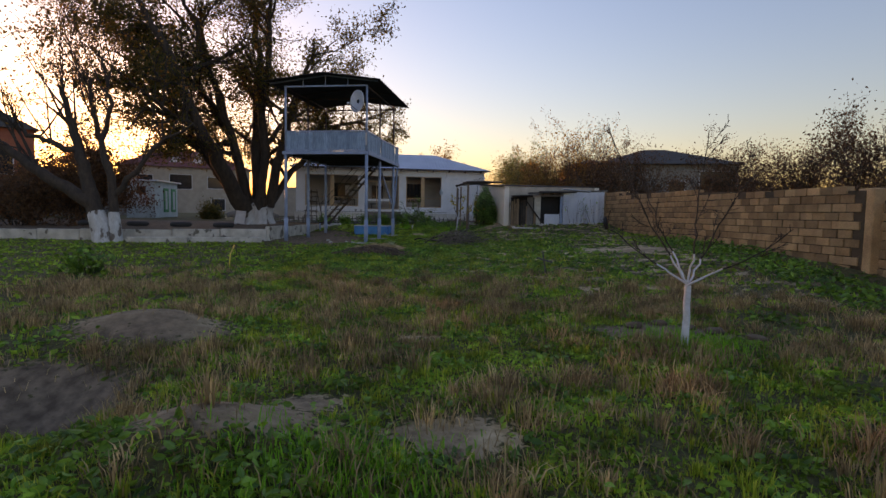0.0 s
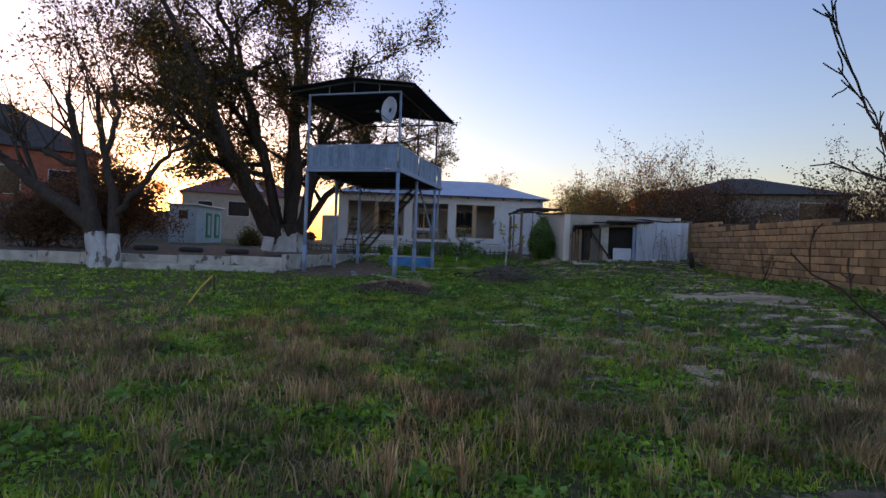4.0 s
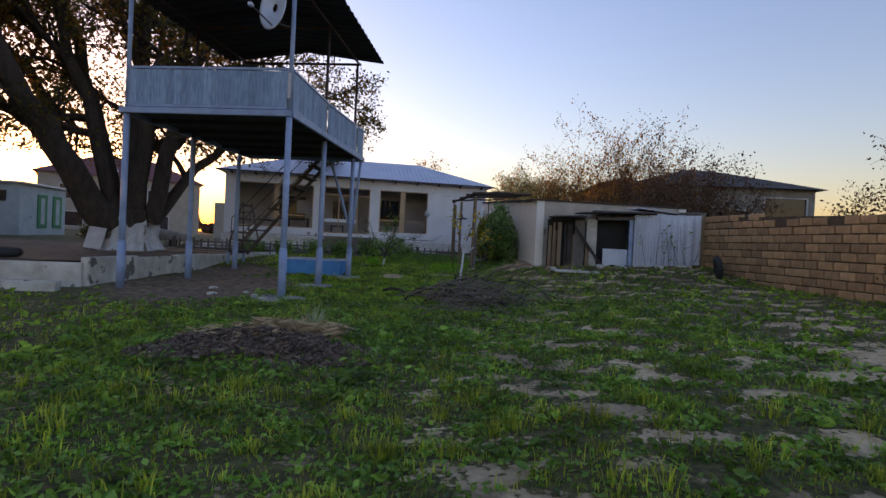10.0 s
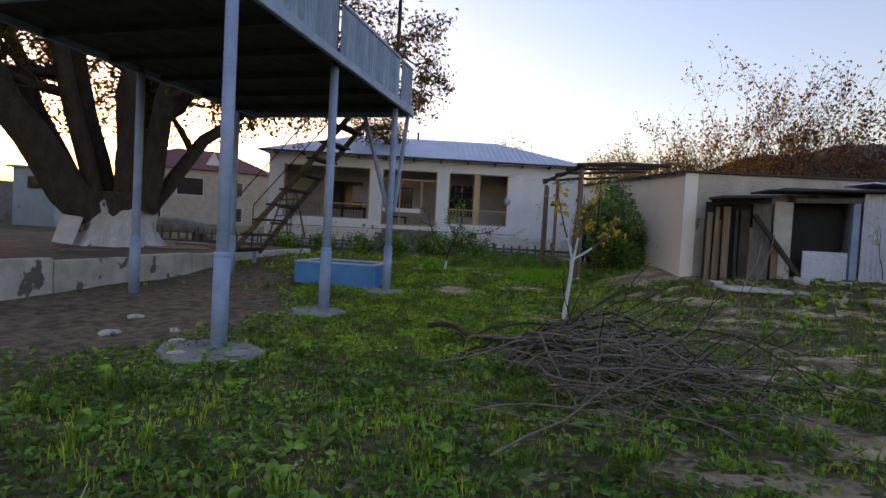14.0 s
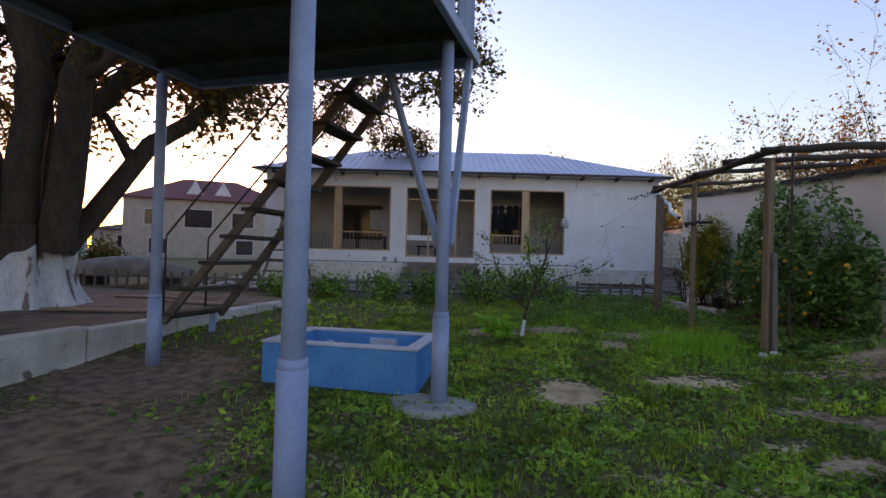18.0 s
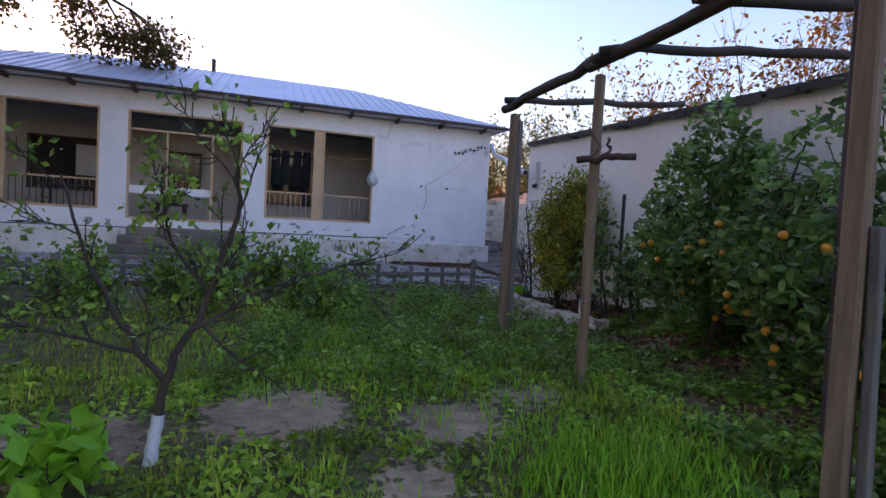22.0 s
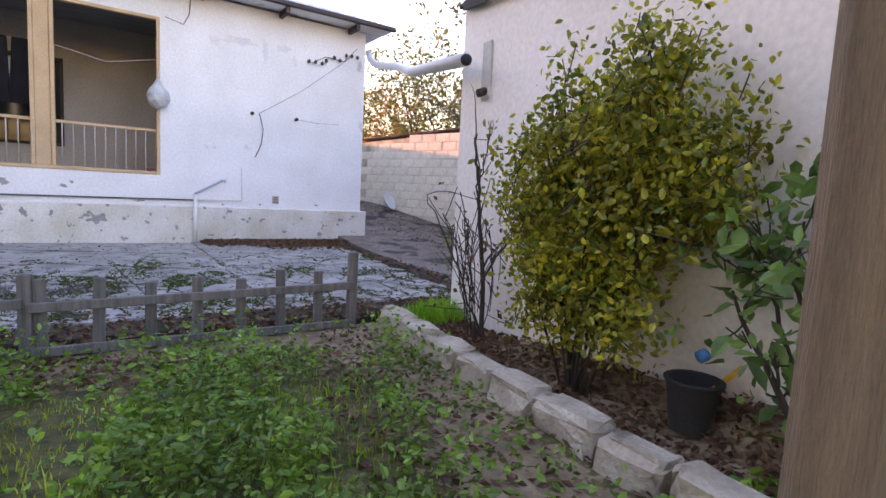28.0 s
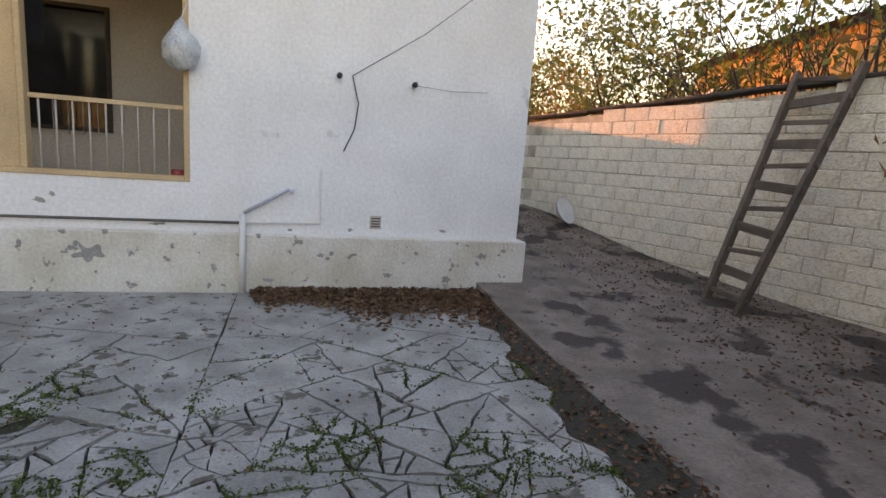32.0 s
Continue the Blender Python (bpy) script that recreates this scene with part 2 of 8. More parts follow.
CLOTH_WHITE = material("pale_cloth", (0.62, 0.60, 0.60), (0.5, 0.48, 0.48), 3, 60, 0.95)
PLASTIC_BAG = material("plastic_bag", (0.55, 0.57, 0.58), (0.40, 0.44, 0.46), 9, 40, 0.35, bump=0.6)
SOIL = material("soil", (0.20, 0.135, 0.085), (0.10, 0.068, 0.045), 3, 30, 0.98, bump=0.9, amount=0.8)
RED_ROOF = material("red_roof", (0.20, 0.055, 0.045), (0.14, 0.04, 0.035), 2, 20, 0.7)
RED_WALL = material("red_brick_wall", (0.42, 0.13, 0.07), (0.33, 0.10, 0.06), 2, 20, 0.9)
BEIGE_WALL = material("beige_wall", (0.42, 0.36, 0.29), (0.35, 0.30, 0.24), 1.5, 18, 0.9)
STONE_GREY = material("grey_stone", (0.30, 0.28, 0.25), (0.20, 0.185, 0.165), 3, 20, 0.95, bump=0.7)
DARK_ROOF = material("dark_old_roof", (0.075, 0.065, 0.058), (0.05, 0.045, 0.04), 2, 20, 0.9)
GREEN_PAINT = material("green_paint", (0.02, 0.28, 0.12), (0.015, 0.22, 0.09), 3, 30, 0.6)
AQUA_WALL = material("pale_aqua_wall", (0.50, 0.60, 0.62), (0.42, 0.52, 0.54), 2, 20, 0.9, third=(0.18, 0.16, 0.12), third_at=0.68, third_scale=1.6)
DARK_GLASS = material("dark_glass", (0.02, 0.022, 0.025), (0.03, 0.03, 0.035), 2, 20, 0.12, bump=0)
ORANGE_WALL = material("ochre_wall", (0.62, 0.34, 0.12), (0.52, 0.28, 0.10), 2, 20, 0.9)

GRASS = leafy("grass_blades", (0.16, 0.25, 0.014), (0.48, 0.50, 0.05), patch=0.42)
GRASS_DEEP = leafy("deep_grass", (0.10, 0.23, 0.014), (0.30, 0.47, 0.04), patch=0.42)
GRASS_LUSH = leafy("lush_grass", (0.10, 0.38, 0.012), (0.24, 0.56, 0.03))
GRASS_DRY = leafy("dry_grass", (0.24, 0.15, 0.07), (0.62, 0.43, 0.21), 0.8, 0.3, patch=0.4)
WEED = leafy("broad_weeds", (0.05, 0.155, 0.015), (0.21, 0.39, 0.05), 0.45, patch=0.4)
LEAF_TREE = leafy("walnut_leaves", (0.05, 0.065, 0.014), (0.20, 0.13, 0.025), 0.7, 0.5)
LEAF_OLIVE = leafy("olive_leaves", (0.08, 0.12, 0.02), (0.26, 0.22, 0.04), 0.6, 0.45)
LEAF_RUST = leafy("rust_leaves", (0.26, 0.10, 0.015), (0.40, 0.22, 0.04), 0.7, 0.45)
LEAF_CITRUS = leafy("citrus_leaves", (0.04, 0.13, 0.025), (0.22, 0.40, 0.10), 0.42, 0.4, patch=0.35, patch_scale=2.2)
LEAF_YELLOW = leafy("yellow_green_leaves", (0.07, 0.14, 0.012), (0.50, 0.42, 0.03), 0.5, 0.35, patch=0.35, patch_scale=2.5)
LEAF_GOLD = leafy("yellow_leaves", (0.50, 0.36, 0.02), (0.60, 0.46, 0.04), 0.6, 0.4)
LEAF_DRY = leafy("fallen_leaves", (0.075, 0.036, 0.02), (0.25, 0.13, 0.07), 0.9, 0.1)
LEAF_MULCH = leafy("rotted_leaves", (0.05, 0.036, 0.03), (0.34, 0.24, 0.18), 0.9, 0.1)
GRAVEL = leafy("yard_gravel", (0.10, 0.09, 0.07), (0.34, 0.31, 0.27), 0.95, 0.0)
LEAF_BROWN = leafy("brown_brush", (0.09, 0.05, 0.03), (0.20, 0.10, 0.045), 0.8, 0.3)
MOSS_GREEN = leafy("moss_green", (0.035, 0.065, 0.01), (0.11, 0.15, 0.025), 0.8, 0.2)
LEAF_YUCCA = leafy("yucca_leaves", (0.40, 0.46, 0.26), (0.62, 0.64, 0.42), 0.6, 0.25)
TWIG = material("cut_twigs", (0.26, 0.21, 0.17), (0.16, 0.13, 0.105), 6, 30, 0.9)
HUSK = leafy("dry_husks", (0.34, 0.22, 0.11), (0.62, 0.45, 0.26), 0.8, 0.15)
ORANGE_FRUIT = material("orange_peel", (0.85, 0.31, 0.012), (0.80, 0.36, 0.02), 4, 90, 0.45, bump=0.2, amount=0.15)
LEMON_FRUIT = material("yellow_peel", (0.80, 0.42, 0.02), (0.70, 0.42, 0.03), 4, 90, 0.45, bump=0.2, amount=0.15)

me = bpy.data.meshes.new("sun_disc")
bm.to_mesh(me)
bm.free()
me.materials.append(glow("sun_glow", (1.0, 0.30, 0.05), 0.8))
tagged(new("sun_disc", me), "low orange evening sun on the horizon", "sun", kind="structure")

# ---- building helpers ----
RNG = np.random.default_rng(7)


def thing(name, m=None, label="", category="", group="", kind=""):
    """An empty at the base of a thing, which carries its parts."""
    ob = new(name)
    ob.empty_display_size = 0.2
    if m is not None:
        ob.matrix_world = m
    return tagged(ob, label, category, group, kind)


def part(name, bm, mat, parent=None, label="", smooth=False):
    me = bpy.data.meshes.new(name)
    bm.to_mesh(me)
    bm.free()
    if smooth:
        me.polygons.foreach_set("use_smooth", [True] * len(me.polygons))
    me.materials.append(mat)
    ob = new(name, me)
    ob.parent = parent
    return tagged(ob, label)


def mesh_of(name, verts, faces, mat, parent=None, label="", smooth=False):
    """One mesh from arrays; all faces have the same number of corners."""
    me = bpy.data.meshes.new(name)
    verts, faces = np.asarray(verts, np.float32), np.asarray(faces, np.int32)
    k = faces.shape[1]
    me.vertices.add(len(verts))
    me.vertices.foreach_set("co", verts.ravel())
    me.loops.add(faces.size)
    me.loops.foreach_set("vertex_index", faces.ravel())
    me.polygons.add(len(faces))
    me.polygons.foreach_set("loop_start", np.arange(0, faces.size, k, dtype=np.int32))
    me.polygons.foreach_set("loop_total", np.full(len(faces), k, np.int32))
    me.polygons.foreach_set("use_smooth", np.full(len(faces), bool(smooth)))
    me.update(calc_edges=True)
    me.materials.append(mat)
    ob = new(name, me)
    ob.parent = parent
    return tagged(ob, label)


def box(bm, x0, x1, y0, y1, z0, z1, bevel=0.0, m=None):
    """A box between two corners, its edges rounded a little."""
    c = ((x0 + x1) / 2, (y0 + y1) / 2, (z0 + z1) / 2)
    mat = Matrix.Translation(c) @ Matrix.Diagonal((x1 - x0, y1 - y0, z1 - z0, 1))
    if m is not None:
        mat = m @ mat
    r = bmesh.ops.create_cube(bm, size=1.0, matrix=mat)
    if bevel:
        edges = list({e for v in r["verts"] for e in v.link_edges})
        bmesh.ops.bevel(bm, geom=edges, offset=bevel, segments=1, affect="EDGES")
    return bm


def a_box(*corners, bevel=0.0, m=None):
    return box(bmesh.new(), *corners, bevel=bevel, m=m)


def beam(bm, a, b, w, h, bevel=0.0):
    """A squared bar from a to b."""
    a, b = Vector(a), Vector(b)
    d = b - a
    q = d.to_track_quat("Y", "Z").to_matrix().to_4x4()
    m = Matrix.Translation((a + b) / 2) @ q @ Matrix.Diagonal((w, d.length, h, 1))
    r = bmesh.ops.create_cube(bm, size=1.0, matrix=m)
    if bevel:
        bmesh.ops.bevel(bm, geom=list({e for v in r["verts"] for e in v.link_edges}), offset=bevel, segments=1, affect="EDGES")
    return bm


def a_beam(a, b, w, h, bevel=0.0):
    return beam(bmesh.new(), a, b, w, h, bevel)


def tube_arrays(paths, sides=6):
    """Tapered tubes along lists of (point, radius), as arrays of vertices and quads."""
    vs, fs, base = [], [], 0
    ang = np.linspace(0, 2 * np.pi, sides, endpoint=False)
    for path in paths:
        pts = np.array([p for p, _ in path], float)
        rad = np.array([r for _, r in path], float)
        tan = np.gradient(pts, axis=0)
        tan /= np.linalg.norm(tan, axis=1)[:, None] + 1e-9
        ref = np.array([0.0, 0.0, 1.0]) if abs(tan[0][2]) < 0.9 else np.array([1.0, 0.0, 0.0])
        n1 = np.cross(tan, ref)
        n1 /= np.linalg.norm(n1, axis=1)[:, None] + 1e-9
        n2 = np.cross(tan, n1)
        ring = pts[:, None, :] + rad[:, None, None] * (np.cos(ang)[None, :, None] * n1[:, None, :] + np.sin(ang)[None, :, None] * n2[:, None, :])
        vs.append(ring.reshape(-1, 3))
        k = len(pts)
        i = np.arange(k - 1)[:, None] * sides + base
        j = np.arange(sides)[None, :]
        jn = (j + 1) % sides
        fs.append(np.stack([i + j, i + jn, i + sides + jn, i + sides + j], -1).reshape(-1, 4))
        base += k * sides
    return np.concatenate(vs), np.concatenate(fs)


def tubes(name, paths, mat, parent=None, label="", sides=6, smooth=True):
    v, f = tube_arrays(paths, sides)
    return mesh_of(name, v, f, mat, parent, label, smooth)


def pipe(name, pts, r, mat, parent=None, label="", sides=10):
    """A pipe of even thickness with closed ends."""
    path = [(pts[0], r * 0.02), (pts[0], r)] + [(p, r) for p in pts[1:-1]] + [(pts[-1], r), (pts[-1], r * 0.02)]
    path = [(np.array(p, float) + np.array([0, 0, 1e-5 * i]), q) for i, (p, q) in enumerate(path)]
    return tubes(name, path and [path], mat, parent, label, sides)


def leaf_arrays(points, size, rng, flat=0.0, long=1.5, fine=False):
    """Small folded leaves (two triangles each side of a rib) at the given points."""
    n = len(points)
    a = rng.normal(size=(n, 3))
    a[:, 2] *= 1 - flat
    a /= np.linalg.norm(a, axis=1)[:, None]
    b = rng.normal(size=(n, 3))
    b -= (b * a).sum(1)[:, None] * a
    b /= np.linalg.norm(b, axis=1)[:, None] + 1e-9
    c = np.cross(a, b)
    s = size * rng.uniform(0.6, 1.3, n)[:, None]
    p = np.asarray(points)
    if not fine:
        v = np.stack([p - a * s * long * 0.5, p + b * s * 0.45 + c * s * 0.12, p + a * s * long * 0.5, p - b * s * 0.45 + c * s * 0.12], 1).reshape(-1, 3)
        k = np.arange(n)[:, None] * 4
        f = np.concatenate([k + np.array([0, 1, 2]), k + np.array([0, 2, 3])], 1).reshape(-1, 3)
        return v, f
    h = s * long * 0.5
    lift = c * s * 0.13
    v = np.stack([p - a * h, p - a * h * 0.35 + b * s * 0.40 + lift, p + a * h * 0.35 + b * s * 0.34 + lift, p + a * h,
                  p + a * h * 0.35 - b * s * 0.34 + lift, p - a * h * 0.35 - b * s * 0.40 + lift], 1).reshape(-1, 3)
    k = np.arange(n)[:, None] * 6
    f = np.concatenate([k + np.array(q) for q in ((0, 1, 2), (0, 2, 3), (0, 3, 4), (0, 4, 5))], 1).reshape(-1, 3)
    return v, f


def smooth_step(a, b, x):
    t = np.clip((np.asarray(x, float) - a) / (b - a), 0, 1)
    return t * t * (3 - 2 * t)


def wave_noise(x, y, seed=0, size=1.0):
    """Smooth repeatable noise between about -1 and 1."""
    r = np.random.default_rng(seed)
    out = np.zeros(np.broadcast(x, y).shape)
    for k in range(9):
        f = (1.6 ** (k / 2)) / size
        th, ph = r.uniform(0, 2 * np.pi, 2)
        out = out + np.sin(f * (np.cos(th) * x + np.sin(th) * y) * 2.2 + ph + 1.3 * np.sin(f * (np.sin(th) * x - np.cos(th) * y) + ph)) / (1 + 0.35 * k)
    return out / 3.2


def ground_z(x, y):
    """Height of the garden ground: a slow rise to the house, a bank to the east wall."""
    x, y = np.asarray(x, float), np.asarray(y, float)
    base = np.interp(y, [-5, 7, 15, 21.5, 26.5, 29, 32, 36, 41, 60], [-0.98, -0.95, -0.80, -0.68, -0.56, -0.32, -0.22, -0.17, -0.06, 0.0])
    east = 0.055 * np.clip(x, 0, 12) * smooth_step(6, 16, y) * (1 - smooth_step(28, 34, y))
    east = east + 0.30 * smooth_step(1.5, 3.5, x) * smooth_step(24, 27, y) * (1 - smooth_step(30, 35, y))
    bumps = 0.035 * wave_noise(x, y, 3, 1.1) * (1 - smooth_step(33, 36, y))
    mound = 0.30 * np.exp(-(((x + 2.85) / 0.9) ** 2 + ((y - 6.8) / 0.6) ** 2)) + 0.25 * np.exp(-(((x + 0.55) / 0.7) ** 2 + ((y - 3.7) / 0.5) ** 2))
    mound = mound + 0.22 * np.exp(-(((x + 1.6) / 0.85) ** 2 + ((y - 17.1) / 0.6) ** 2))
    ditch = -0.55 * np.exp(-(((x + 2.7) / 0.9) ** 2 + ((y - 4.6) / 0.75) ** 2))
    line = y - (35.95 + 0.176 * (x - 1.39))
    paved = -0.22 * smooth_step(0.05, 0.35, line) * (x > -13) * (x < 8) * (y < 60)
    bed = 0.16 * smooth_step(2.3, 2.7, x) * smooth_step(30.8, 31.6, y) * (1 - smooth_step(34.8, 35.6, y))
    return base + east + bumps + mound + ditch + paved + bed


def gz(x, y):
    return float(ground_z(x, y))

# ---- ground ----
def ground_material():
    m = bpy.data.materials.new("garden_ground")
    m.use_nodes = True
    n, l = m.node_tree.nodes, m.node_tree.links
    bsdf = n["Principled BSDF"]
    bsdf.inputs["Roughness"].default_value = 0.97
    tc = n.new("ShaderNodeTexCoord")

    def tex(scale, detail=8):
        t = n.new("ShaderNodeTexNoise")
        t.inputs["Scale"].default_value, t.inputs["Detail"].default_value = scale, detail
        l.new(tc.outputs["Object"], t.inputs["Vector"])
        return t.outputs[0]

    def ramp(src, lo, hi):
        r = n.new("ShaderNodeMapRange")
        r.inputs[1].default_value, r.inputs[2].default_value = lo, hi
        l.new(src, r.inputs[0])
        return r.outputs[0]

    def mix(fac, a, b):
        x = n.new("ShaderNodeMix")
        x.data_type = "RGBA"
        l.new(fac, x.inputs[0])
        for s, v in ((x.inputs[6], a), (x.inputs[7], b)):
            if hasattr(v, "is_linked"):
                l.new(v, s)
            else:
                s.default_value = (*v, 1)
        return x.outputs[2]

    # Turf base, coloured dark to add the shade between grass tufts.
    green = mix(ramp(tex(14), 0.35, 0.65), (0.045, 0.045, 0.012), (0.14, 0.115, 0.035))
    soil = mix(ramp(tex(9), 0.3, 0.7), (0.42, 0.28, 0.14), (0.74, 0.55, 0.33))
    soil = mix(ramp(tex(1.1), 0.42, 0.62), soil, mix(ramp(tex(16), 0.35, 0.65), (0.13, 0.08, 0.045), (0.36, 0.24, 0.14)))
    loam = n.new("ShaderNodeAttribute")
    loam.attribute_name = "loam"
    soil = mix(loam.outputs["Fac"], soil, mix(ramp(tex(7), 0.35, 0.65), (0.12, 0.075, 0.045), (0.30, 0.20, 0.125)))
    bare = n.new("ShaderNodeAttribute")
    bare.attribute_name = "bare"
    add = n.new("ShaderNodeMath")
    add.operation = "ADD"
    l.new(bare.outputs["Fac"], add.inputs[0])
    l.new(ramp(tex(15), 0.28, 0.72), add.inputs[1])
    col = mix(ramp(add.outputs[0], 1.0, 1.16), green, soil)
    l.new(col, bsdf.inputs["Base Color"])
    b = n.new("ShaderNodeBump")
    b.inputs["Strength"].default_value, b.inputs["Distance"].default_value = 0.8, 0.04
    l.new(tex(28), b.inputs["Height"])
    l.new(b.outputs[0], bsdf.inputs["Normal"])
    return m


def bare_at(x, y):
    """How bare the soil lies, 0 to 1: worn patches on the lawn, trodden earth under the tower, dug beds."""
    x, y = np.asarray(x, float), np.asarray(y, float)

    def spot(cx, cy, rx, ry):
        return np.clip(1.7 * np.exp(-(((x - cx) / rx) ** 2 + ((y - cy) / ry) ** 2)), 0, 1)
    worn = smooth_step(-0.02, 0.34, 0.6 * wave_noise(x, 1.7 * y, 11, 0.6) + 0.6 * wave_noise(x, 1.4 * y, 12, 0.24)) * smooth_step(8, 11, y) * (1 - smooth_step(26, 30, y)) * (0.45 + 0.75 * smooth_step(-1, 2, x)) * (1 - smooth_step(8.0, 9.0, x))
    d = worn * 0.95
    for s in ((-4.9, 23.2, 1.9, 2.6), (-5.6, 26.6, 1.1, 0.9), (-1.5, 17.1, 0.9, 0.55), (-0.55, 3.9, 0.72, 0.42), (-2.7, 6.6, 0.9, 0.5), (-2.9, 4.9, 0.95, 0.75), (1.08, 3.95, 0.45, 0.32), (-0.1, 4.5, 0.3, 0.2),
              (3.9, 7.3, 0.85, 0.4), (-2.1, 29.7, 0.4, 0.4), (-1.1, 30.15, 0.42, 0.42), (-0.04, 30.0, 0.34, 0.32), (0.62, 30.4, 0.26, 0.2), (-1.03, 27.0, 0.34, 0.34), (0.3, 27.65, 0.5, 0.16),
              (-0.3, 29.2, 0.2, 0.25), (2.55, 31.5, 0.8, 2.2), (2.35, 34.8, 0.55, 1.6), (3.0, 28.6, 1.0, 1.2), (0.6, 6.8, 0.3, 0.2),
              (1.5, 33.4, 0.28, 1.9), (6.5, 16.7, 1.5, 0.8)):
        d = np.maximum(d, spot(*s))
    d = np.maximum(d, smooth_step(34.6, 35.4, y) * (x > -8) * (x < 7))
    d = np.maximum(d, (x < -7) * smooth_step(22, 22.6, y) * (y < 32) * (x > -14) * 0.8)
    return np.clip(d, 0, 1)


def loam_at(x, y):
    """Where the bare soil is dug or trodden brown loam: under the tower, in the ditch and its banks, in the beds."""
    x, y = np.asarray(x, float), np.asarray(y, float)
    dug = smooth_step(-2.4, -3.2, x) * smooth_step(19.5, 20.5, y)
    start = np.exp(-(((x + 2.8) / 1.3) ** 2 + ((y - 5.4) / 1.6) ** 2)) * 1.3 + 0.6 * np.exp(-(((x + 0.5) / 0.9) ** 2 + ((y - 3.9) / 0.6) ** 2))
    start = start + np.exp(-(((x - 4.0) / 1.4) ** 2 + ((y - 7.3) / 0.8) ** 2)) + np.exp(-(((x + 1.5) / 1.2) ** 2 + ((y - 17.1) / 0.9) ** 2))
    return np.clip(np.maximum(dug, start) + 0.7 * smooth_step(28.5, 30.5, y), 0, 1)


def build_ground():
    def axis(lo, hi, step):
        near = np.arange(lo, hi + 1e-6, step)
        far = np.cumsum(step * 1.28 ** np.arange(1, 28))
        return np.concatenate([lo - far[::-1], near, hi + far])
    xs, ys = axis(-16, 12, 0.2), axis(-2, 44, 0.2)
    gx, gy = np.meshgrid(xs, ys)
    z = ground_z(np.clip(gx, -30, 20), np.clip(gy, -5, 60))
    inside = (gx > -17) & (gx < 13) & (gy > -3) & (gy < 45)
    z = z + np.where(inside, 0.012 * np.sin(gx * 17.3 + 2 * np.sin(gy * 9.1)) * np.sin(gy * 15.7), 0)
    nx, ny = len(xs), len(ys)
    i = np.arange(ny - 1)[:, None] * nx + np.arange(nx - 1)[None, :]
    f = np.stack([i, i + 1, i + 1 + nx, i + nx], -1).reshape(-1, 4)
    ob = mesh_of("ground", np.stack([gx, gy, z], -1).reshape(-1, 3), f, ground_material(), smooth=True)
    a = ob.data.attributes.new("bare", "FLOAT", "POINT")
    a.data.foreach_set("value", bare_at(gx, gy).ravel().astype(np.float32))
    b = ob.data.attributes.new("loam", "FLOAT", "POINT")
    b.data.foreach_set("value", loam_at(gx, gy).ravel().astype(np.float32))
    tagged(ob, "uneven lawn of grass with worn patches of pale bare soil", "ground", kind="structure")


build_ground()

# ---- the house ----
HOUSE = pose(-0.4, 41.08, 0, 0, 0, 10)
EAVE = 3.86
house = thing("house", HOUSE, "long low whitewashed house with open porch bays and pale sheet roof", "house")


def union(boxes, bevel=0.0):
    bm = bmesh.new()
    for b in boxes:
        box(bm, *b, bevel=bevel)
    return bm


def pierced(u0, u1, z0, z1, v0, v1, holes):
    """A wall from u0 to u1 as one connected mesh, with openings cut through it."""
    us = sorted({u0, u1, *(h[0] for h in holes), *(h[1] for h in holes)})
    zs = sorted({z0, z1, *(h[2] for h in holes), *(h[3] for h in holes)})
    bm = bmesh.new()
    at = {}

    def vert(i, j, v):
        if (i, j, v) not in at:
            at[i, j, v] = bm.verts.new((us[i], v, zs[j]))
        return at[i, j, v]

    def solid(i, j):
        if not (0 <= i < len(us) - 1 and 0 <= j < len(zs) - 1):
            return False
        x, z = (us[i] + us[i + 1]) / 2, (zs[j] + zs[j + 1]) / 2
        return not any(h[0] < x < h[1] and h[2] < z < h[3] for h in holes)
    for i in range(len(us) - 1):
        for j in range(len(zs) - 1):
            if not solid(i, j):
                continue
            bm.faces.new([vert(i, j, v0), vert(i + 1, j, v0), vert(i + 1, j + 1, v0), vert(i, j + 1, v0)])
            bm.faces.new([vert(i, j, v1), vert(i, j + 1, v1), vert(i + 1, j + 1, v1), vert(i + 1, j, v1)])
            for di, dj, a, b in ((-1, 0, (i, j), (i, j + 1)), (1, 0, (i + 1, j + 1), (i + 1, j)), (0, -1, (i + 1, j), (i, j)), (0, 1, (i, j + 1), (i + 1, j + 1))):
                if not solid(i + di, j + dj):
                    bm.faces.new([vert(*a, v0), vert(*b, v0), vert(*b, v1), vert(*a, v1)])
    bmesh.ops.recalc_face_normals(bm, faces=bm.faces)
    return bm


UL, UR, T, DEEP = -11.05, 3.38, 0.26, 5.4
BAYS = [(-10.37, -6.42, 1.03), (-5.85, -3.32, 0.84), (-2.77, -0.02, 1.03)]
part("wall_front", pierced(UL, UR, -0.3, EAVE, 0, T, [(a, b, z, 3.40) for a, b, z in BAYS]), WHITEWASH, house)
part("wall_side_east", a_box(UR - T, UR, T, DEEP, -0.3, EAVE), WHITEWASH, house)
part("wall_side_west", a_box(UL, UL + T, T, DEEP, -0.3, EAVE), WHITEWASH, house)
part("wall_back", a_box(UL + T, UR - T, DEEP - T, DEEP, -0.3, EAVE), WHITEWASH, house)
